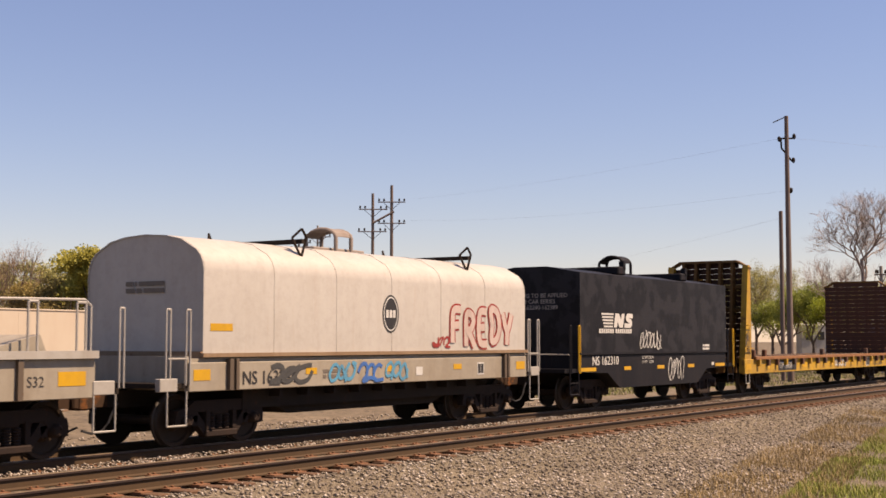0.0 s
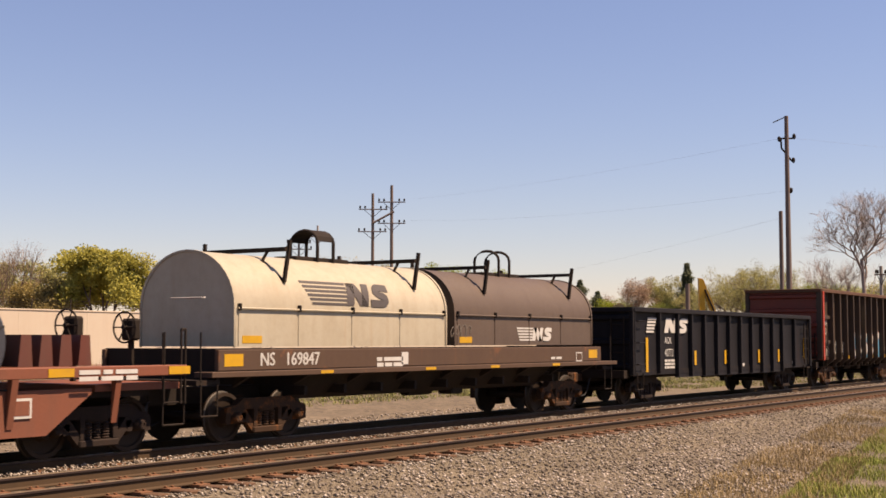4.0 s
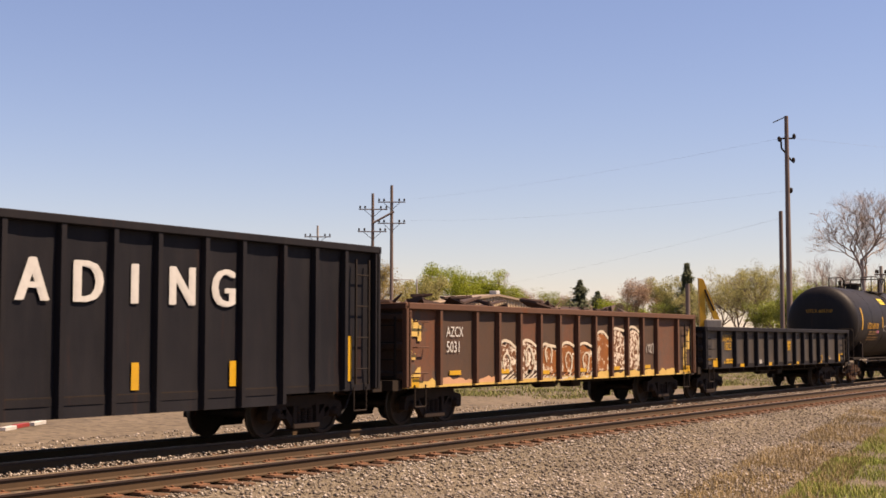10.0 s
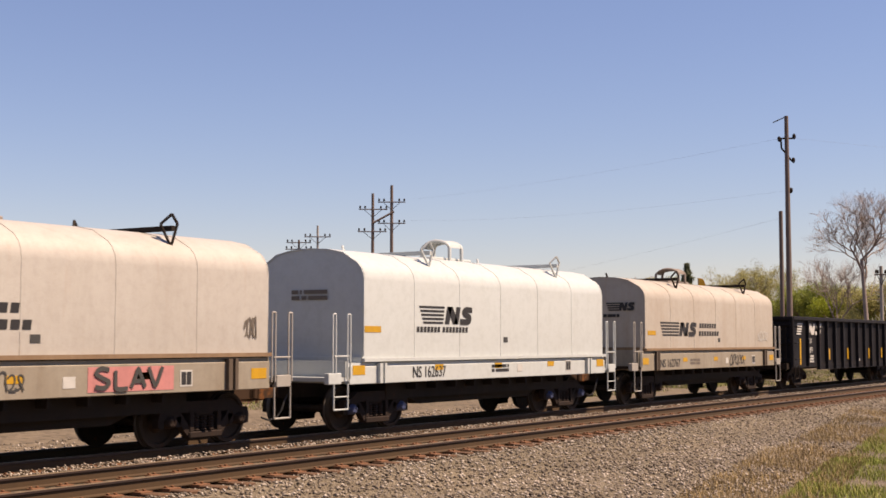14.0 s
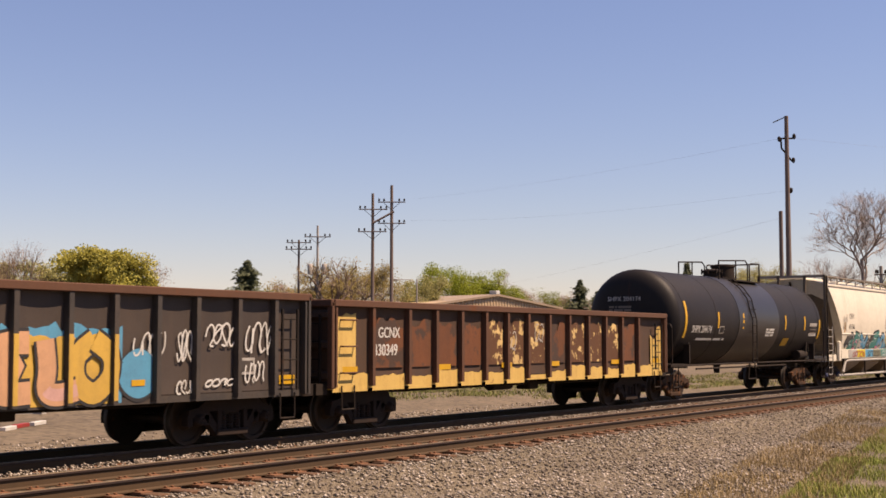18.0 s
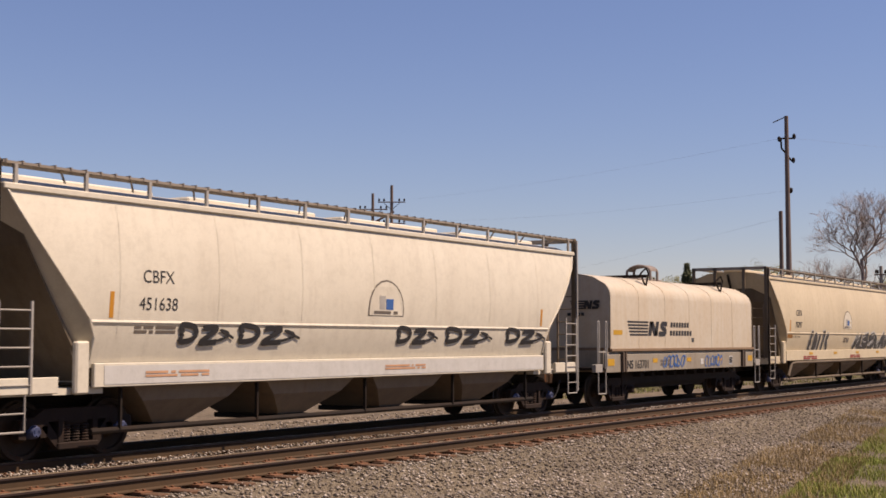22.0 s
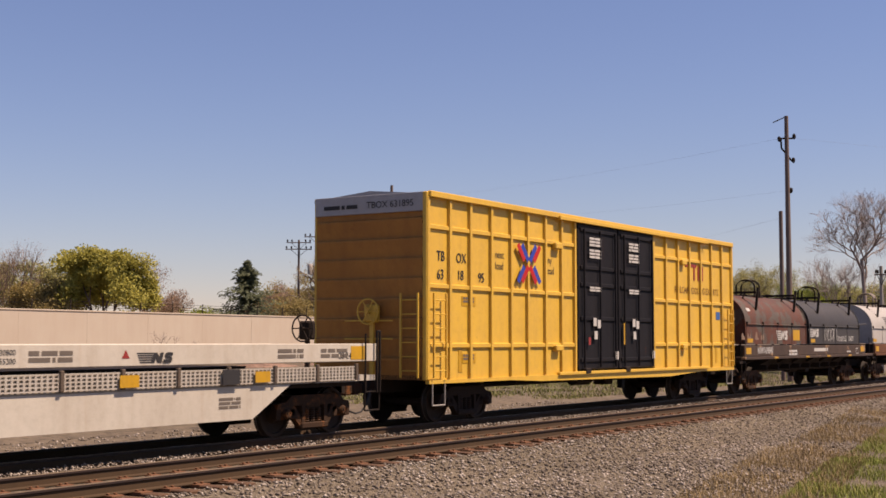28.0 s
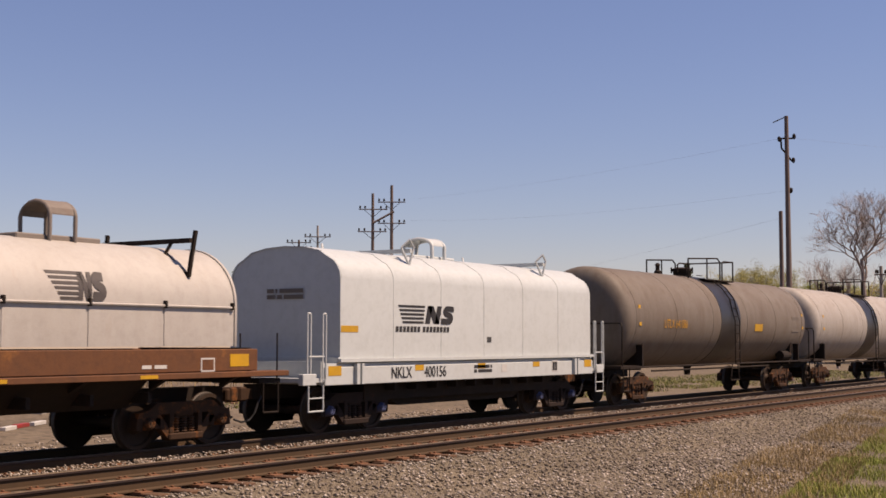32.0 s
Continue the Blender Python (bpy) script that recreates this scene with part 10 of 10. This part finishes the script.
def leaf_mesh(tips, n, size, spread, seed, material, floor=0.3):
    """Small leaves in uneven lumps round the twig ends."""
    g = np.random.default_rng(seed)
    t = np.array([tuple(p) for p in tips])
    lump = g.uniform(0.55, 1.25, len(t)) * spread
    k = g.integers(0, len(t), n)
    d = g.normal(0, 1, (n, 3))
    d /= np.linalg.norm(d, axis=1, keepdims=True)
    c = t[k] + d * (g.uniform(0, 1, n) ** 0.45 * lump[k])[:, None] * np.array([1.15, 1.15, 0.85])
    c[:, 2] = np.maximum(c[:, 2], floor)
    u = g.normal(0, 1, (n, 3))
    u /= np.linalg.norm(u, axis=1, keepdims=True)
    w = np.cross(u, g.normal(0, 1, (n, 3)))
    w /= np.linalg.norm(w, axis=1, keepdims=True) + 1e-9
    k = size * g.uniform(0.5, 1.3, (n, 1))
    v = np.stack([c - u * k, c + w * k * 0.6, c + u * k, c - w * k * 0.6], 1)
    tri = np.array([(0, 1, 2), (0, 2, 3)])
    return bulk_mesh("crown", v.reshape(-1, 3), (tri[None] + 4 * np.arange(n)[:, None, None]).reshape(-1, 3), material)


def leaf_mat(name, c):
    """Thin leaves: part of the light goes through them."""
    if name in MATS:
        return MATS[name]
    m = speckle(name, [tuple(q * f for q in c) for f in (0.7, 1.0, 1.3, 0.85)], 2.0, island=True, rough=0.7, big=0.15)
    nt = m.node_tree
    bs = nt.nodes["Principled BSDF"]
    tr = nt.nodes.new("ShaderNodeBsdfTranslucent")
    mx = nt.nodes.new("ShaderNodeMixShader")
    mx.inputs[0].default_value = 0.42
    nt.links.new(bs.inputs["Base Color"].links[0].from_socket, tr.inputs[0])
    nt.links.new(bs.outputs[0], mx.inputs[1])
    nt.links.new(tr.outputs[0], mx.inputs[2])
    nt.links.new(mx.outputs[0], nt.nodes["Material Output"].inputs[0])
    return m


def tree(x, y, h, w, label, leaf=None, n=12000, size=0.11, seed=1, depth=4, spread=0.75, trunk=None, stem=0.17, bark=None, kids=3, base=0.15, puff=0.75, back=1.0, even=False):
    """back: moves the tree further along its line of sight at the same apparent size."""
    x, y, w, h = x * back, y * back, w * back, 1.7 + (h - 1.7) * back
    th = new("tree")
    th.matrix_basis = pose(x, y, base)
    rnd = random.Random(seed)
    s, tips = Shape(), []
    r = trunk or h * 0.018
    s.rod((0, 0, -0.3), (0, 0, h * stem), r * 1.15, 9, r * 0.9)
    up = Vector((rnd.uniform(-0.1, 0.1), rnd.uniform(-0.1, 0.1), 1))
    for i in range(3):
        a = i * 2.1 + rnd.uniform(0, 1)
        limbs(s, Vector((0, 0, h * stem * (0.75 + 0.12 * i))), up + Vector((math.cos(a), math.sin(a), 0)) * spread * (0.3 + 0.35 * i), h * 0.27, r * 0.75, depth - 1, rnd, spread, tips, kids=kids)
    if even:     # bring a lopsided crown back over its trunk
        mx, my, mz = [sum(p[i] for p in tips) / len(tips) for i in range(3)]
        s.v = [(a - mx * max(0, c) / mz, b - my * max(0, c) / mz, c) for a, b, c in s.v]
        tips = [Vector((p.x - mx * p.z / mz, p.y - my * p.z / mz, p.z)) for p in tips]
    top = max(p.z for p in tips)
    wide = sorted(max(abs(p.x), abs(p.y)) for p in tips)[int(len(tips) * 0.94)]
    room = puff if leaf else 0.0
    kz, kx = (h - 0.2 - room * 0.7) / top, (w / 2 - room * 0.9) / wide
    s.v = [(a * kx if c > h * stem * 0.7 else a, b * kx if c > h * stem * 0.7 else b, c * kz) for a, b, c in s.v]
    tips = [Vector((p.x * kx, p.y * kx, p.z * kz)) for p in tips]
    part("trunk", s, bark or BARK, th, smooth=0.9)
    if leaf:
        part("crown", leaf_mesh(tips, n, size, puff, seed, leaf), None, th)
    return tagged(th, label, "tree")


def conifer(x, y, h, w, label, seed, base=0.15):
    th = new("conifer")
    th.matrix_basis = pose(x, y, base)
    rnd = random.Random(seed)
    part("trunk", Shape().rod((0, 0, -0.2), (0, 0, h), h * 0.02, 8, 0.02), BARK, th)
    vs, fs = [], []
    for i in range(int(h * 60)):
        f = (i / (h * 60)) ** 0.9
        z = h * (0.06 + 0.92 * f)
        ln = w / 2 * (1 - f) ** 0.95 * rnd.uniform(0.45, 1.15) * (0.8 + 0.35 * math.sin(f * 31)) + 0.10
        a = rnd.uniform(0, 2 * math.pi)
        d = Vector((math.cos(a), math.sin(a), rnd.uniform(-0.25, 0.18)))
        side = Vector((-math.sin(a), math.cos(a), 0))
        for k in range(14):
            c = Vector((0, 0, z)) + d * ln * (0.12 + 0.068 * k) + Vector((rnd.uniform(-0.12, 0.12), rnd.uniform(-0.12, 0.12), rnd.uniform(-0.16, 0.08)))
            q = 0.13 * rnd.uniform(0.7, 1.3)
            o = len(vs)
            tw = Vector((0, 0, rnd.uniform(-0.8, 0.5)))
            vs += [c - side * q, c + d * q * 1.8 + tw * q, c + side * q, c + Vector((0, 0, q * 0.7))]
            fs += [(o, o + 1, o + 3), (o + 1, o + 2, o + 3)]
    me = bpy.data.meshes.new("crown")
    me.from_pydata([tuple(v) for v in vs], [], fs)
    me.materials.append(leaf_mat("spruce_needles", (0.105, 0.118, 0.072)))
    part("crown", me, None, th)
    return tagged(th, label, "conifer")


OLIVE = leaf_mat("olive_leaves", (0.33, 0.31, 0.15))
GOLD = leaf_mat("golden_willow_leaves", (0.37, 0.34, 0.115))
LIME = leaf_mat("spring_green_leaves", (0.22, 0.25, 0.055))
RUSSET = leaf_mat("russet_buds", (0.31, 0.25, 0.12))
PINKISH = leaf_mat("pinkish_buds", (0.33, 0.24, 0.18))
GREY_BUD = leaf_mat("grey_buds", (0.20, 0.165, 0.14))
DEEP = leaf_mat("mid_green_leaves", (0.21, 0.235, 0.075))

tree(86.3, 105.7, 12.2, 9.0, "bare grey tree behind the wall", PINKISH, 5000, 0.05, 1, 5)
conifer(84.0, 107.5, 9.5, 7.5, "dark ragged spruce behind the wall", 21)
tree(92.0, 113.0, 10.5, 10.0, "hazy olive tree behind the wall", OLIVE, 17400, 0.13, 2, puff=1.1)
tree(97.5, 109.0, 9.8, 9.0, "hazy olive tree in early leaf", OLIVE, 17400, 0.13, 3, puff=1.1)
tree(88.0, 104.0, 8.2, 9.0, "low russet thicket tree behind the wall", RUSSET, 15950, 0.13, 4, puff=1.0)
tree(91.5, 97.6, 11.2, 11.0, "broad golden-green willow in spring leaf", GOLD, 46000, 0.15, 5, 4, 0.85, puff=1.15)
tree(99.4, 100.2, 11.0, 7.5, "half-bare grey tree beside the willow", PINKISH, 6000, 0.07, 6, 5)
tree(102.0, 99.0, 7.5, 6.5, "small pinkish budding tree behind the wall", PINKISH, 11600, 0.074, 7, 4)
for i, x in enumerate((102.0, 105.5, 108.5)):
    tree(x, 99.5 - i * 2.6, 5.6, 5.5, "low green bush behind the wall", LIME, 11600, 0.09, 30 + i, 3, puff=0.9)
conifer(97.7, 84.6, 9.6, 15.0, "dark green spruce standing behind the wall", 22)
tree(108.5, 90.0, 8.2, 6.0, "small pinkish budding tree behind the wall", PINKISH, 11600, 0.074, 8, 4)
tree(104.0, 84.5, 6.5, 7.0, "low russet tree behind the wall", RUSSET, 13050, 0.09, 9, 3, puff=1.0)
tree(111.6, 84.8, 11.2, 11.0, "big gnarled oak with thick dark limbs, nearly bare", RUSSET, 5000, 0.06, 10, 5, 0.95, trunk=0.42, stem=0.24)
tree(116.0, 89.0, 9.8, 10.0, "russet-green budding tree behind the oak", RUSSET, 20300, 0.09, 11, 4, puff=1.1)
tree(112.0, 91.0, 8.8, 10.0, "russet-green budding tree behind the wall", RUSSET, 18850, 0.09, 12, 4, puff=1.1)
tree(121.0, 86.5, 11.0, 9.0, "tall russet budding tree behind the poles", RUSSET, 17400, 0.082, 13, 5, puff=0.9)
tree(126.0, 83.0, 9.6, 8.0, "olive tree in early leaf behind the outbuilding", OLIVE, 17400, 0.09, 14, 4, puff=1.0, back=1.15)
tree(134.0, 86.0, 11.2, 9.0, "bright green tree in spring leaf", LIME, 23200, 0.107, 15, 4, puff=1.2, back=1.3)
tree(141.0, 84.5, 10.6, 9.5, "bright green tree in full spring leaf", LIME, 26100, 0.107, 16, 4, puff=1.2, back=1.3)
tree(146.0, 84.5, 9.2, 8.0, "bright green tree behind the shed", LIME, 20300, 0.107, 27, 4, puff=1.1, back=1.25)
tree(139.0, 80.8, 10.4, 5.0, "slim bare tree among the green ones", PINKISH, 4000, 0.08, 17, 5, back=1.35)
for i in range(5):
    tree(152.0 + i * 5.0, 86.0 - i * 1.7, 9.2 - i * 0.2, 8.0, "bare pinkish tree behind the sheds", (PINKISH, DEEP, PINKISH)[i % 3], 11600, 0.074, 40 + i, 5, back=1.3)
conifer(163.5, 82.0, 10.2, 11.0, "dark green spruce behind the shed", 23)
conifer(169.0, 82.0, 8.8, 9.5, "smaller dark spruce behind the shed", 24)
for i in range(3):
    tree(168.0 + i * 5, 80.0 - i * 1.5, 7.8 - i * 0.6, 8.0, "low bright green tree behind the fence", LIME, 14500, 0.098, 50 + i, 3, puff=1.1)
tree(151.0, 68.2, 10.0, 7.0, "pinkish budding tree beside the yard", PINKISH, 13050, 0.074, 18, 5)
tree(155.0, 65.5, 10.2, 7.5, "olive budding tree beside the yard", OLIVE, 15950, 0.09, 19, 4, puff=0.9)
conifer(150.5, 61.1, 11.2, 6.5, "slim dark spruce beside the yard", 25)
for i, (x, y, h, w, lf) in enumerate(((147.0, 56.8, 8.8, 9.0, OLIVE), (146.0, 53.0, 10.6, 10.0, OLIVE), (143.0, 50.0, 11.0, 10.5, OLIVE), (141.0, 47.5, 10.0, 9.0, OLIVE), (152.0, 63.0, 8.0, 9.0, DEEP))):
    tree(x, y, h, w, "olive-green tree in early leaf beyond the yard", lf, 15000, 0.06, 60 + i, 5, puff=0.6)
for i, (x, y, h, w, lf) in enumerate(((131.0, 40.0, 8.2, 8.0, DEEP), (126.9, 33.2, 8.3, 7.0, OLIVE), (129.0, 36.5, 7.6, 7.0, LIME), (136.0, 30.5, 8.0, 9.0, OLIVE), (135.0, 44.5, 6.4, 8.0, DEEP), (140.0, 26.0, 7.5, 10.0, OLIVE))):
    tree(x, y, h, w, "green tree in spring leaf near the tracks", lf, 24000, 0.075, 70 + i, 5, puff=0.75)
tree(92.6, 24.4, 12.7, 8.0, "large bare spreading tree with fine grey twigs", GREY_BUD, 5000, 0.026, 26, 6, 0.74, trunk=0.17, stem=1.05, bark=TWIG, kids=4, puff=0.35, even=True)
tree(97.5, 28.0, 8.5, 6.0, "smaller bare tree with fine twigs", None, 0, 0.028, 28, 5, 0.7, trunk=0.10, stem=0.3, bark=TWIG, kids=4)
for i, (x, y, h) in enumerate(((63.0, 61.5, 2.6), (65.5, 61.0, 2.0), (88.0, 64.0, 2.6), (96.0, 66.0, 3.6), (75.0, 63.5, 1.8))):
    tree(x, y, h, 2.2, "small leafless shrub in front of the wall", None, 0, 0.1, 80 + i, 4, 0.9, trunk=0.035, stem=0.1, bark=TWIG, kids=3)
for i in range(14):
    a = i / 13
    tree(40.0 + 30 * a, 112.0 + 2 * (i % 3), 8.0 + (i % 4) * 0.9, 11.0, "hazy distant tree beyond the wall", (OLIVE, RUSSET, PINKISH)[i % 3], 6000, 0.15, 100 + i, 3, puff=1.3)


# ---- what moves ----
def motions():
    for car in TRAIN:
        walk(car, [(t, pose(car["mid"] - s, TRAIN_Y, 0)) for t, s in zip(CLOCK, RUN)])
    steps = [i / FPS for i in range(32 * FPS + 1)]
    gone = np.interp(steps, CLOCK, RUN)
    for wheels in (LEAD_WHEELS, TRAIL_WHEELS):
        first = wheels[0]
        place = first.matrix_basis.translation.copy()
        walk(first, [(t, Matrix.Translation(place) @ Matrix.Rotation(-g / 0.457, 4, "Y")) for t, g in zip(steps, gone)])
        keys = first.animation_data
        for other in wheels[1:]:
            other.rotation_mode = "QUATERNION"
            data = other.animation_data_create()
            data.action, data.action_slot = keys.action, keys.action_slot


motions()
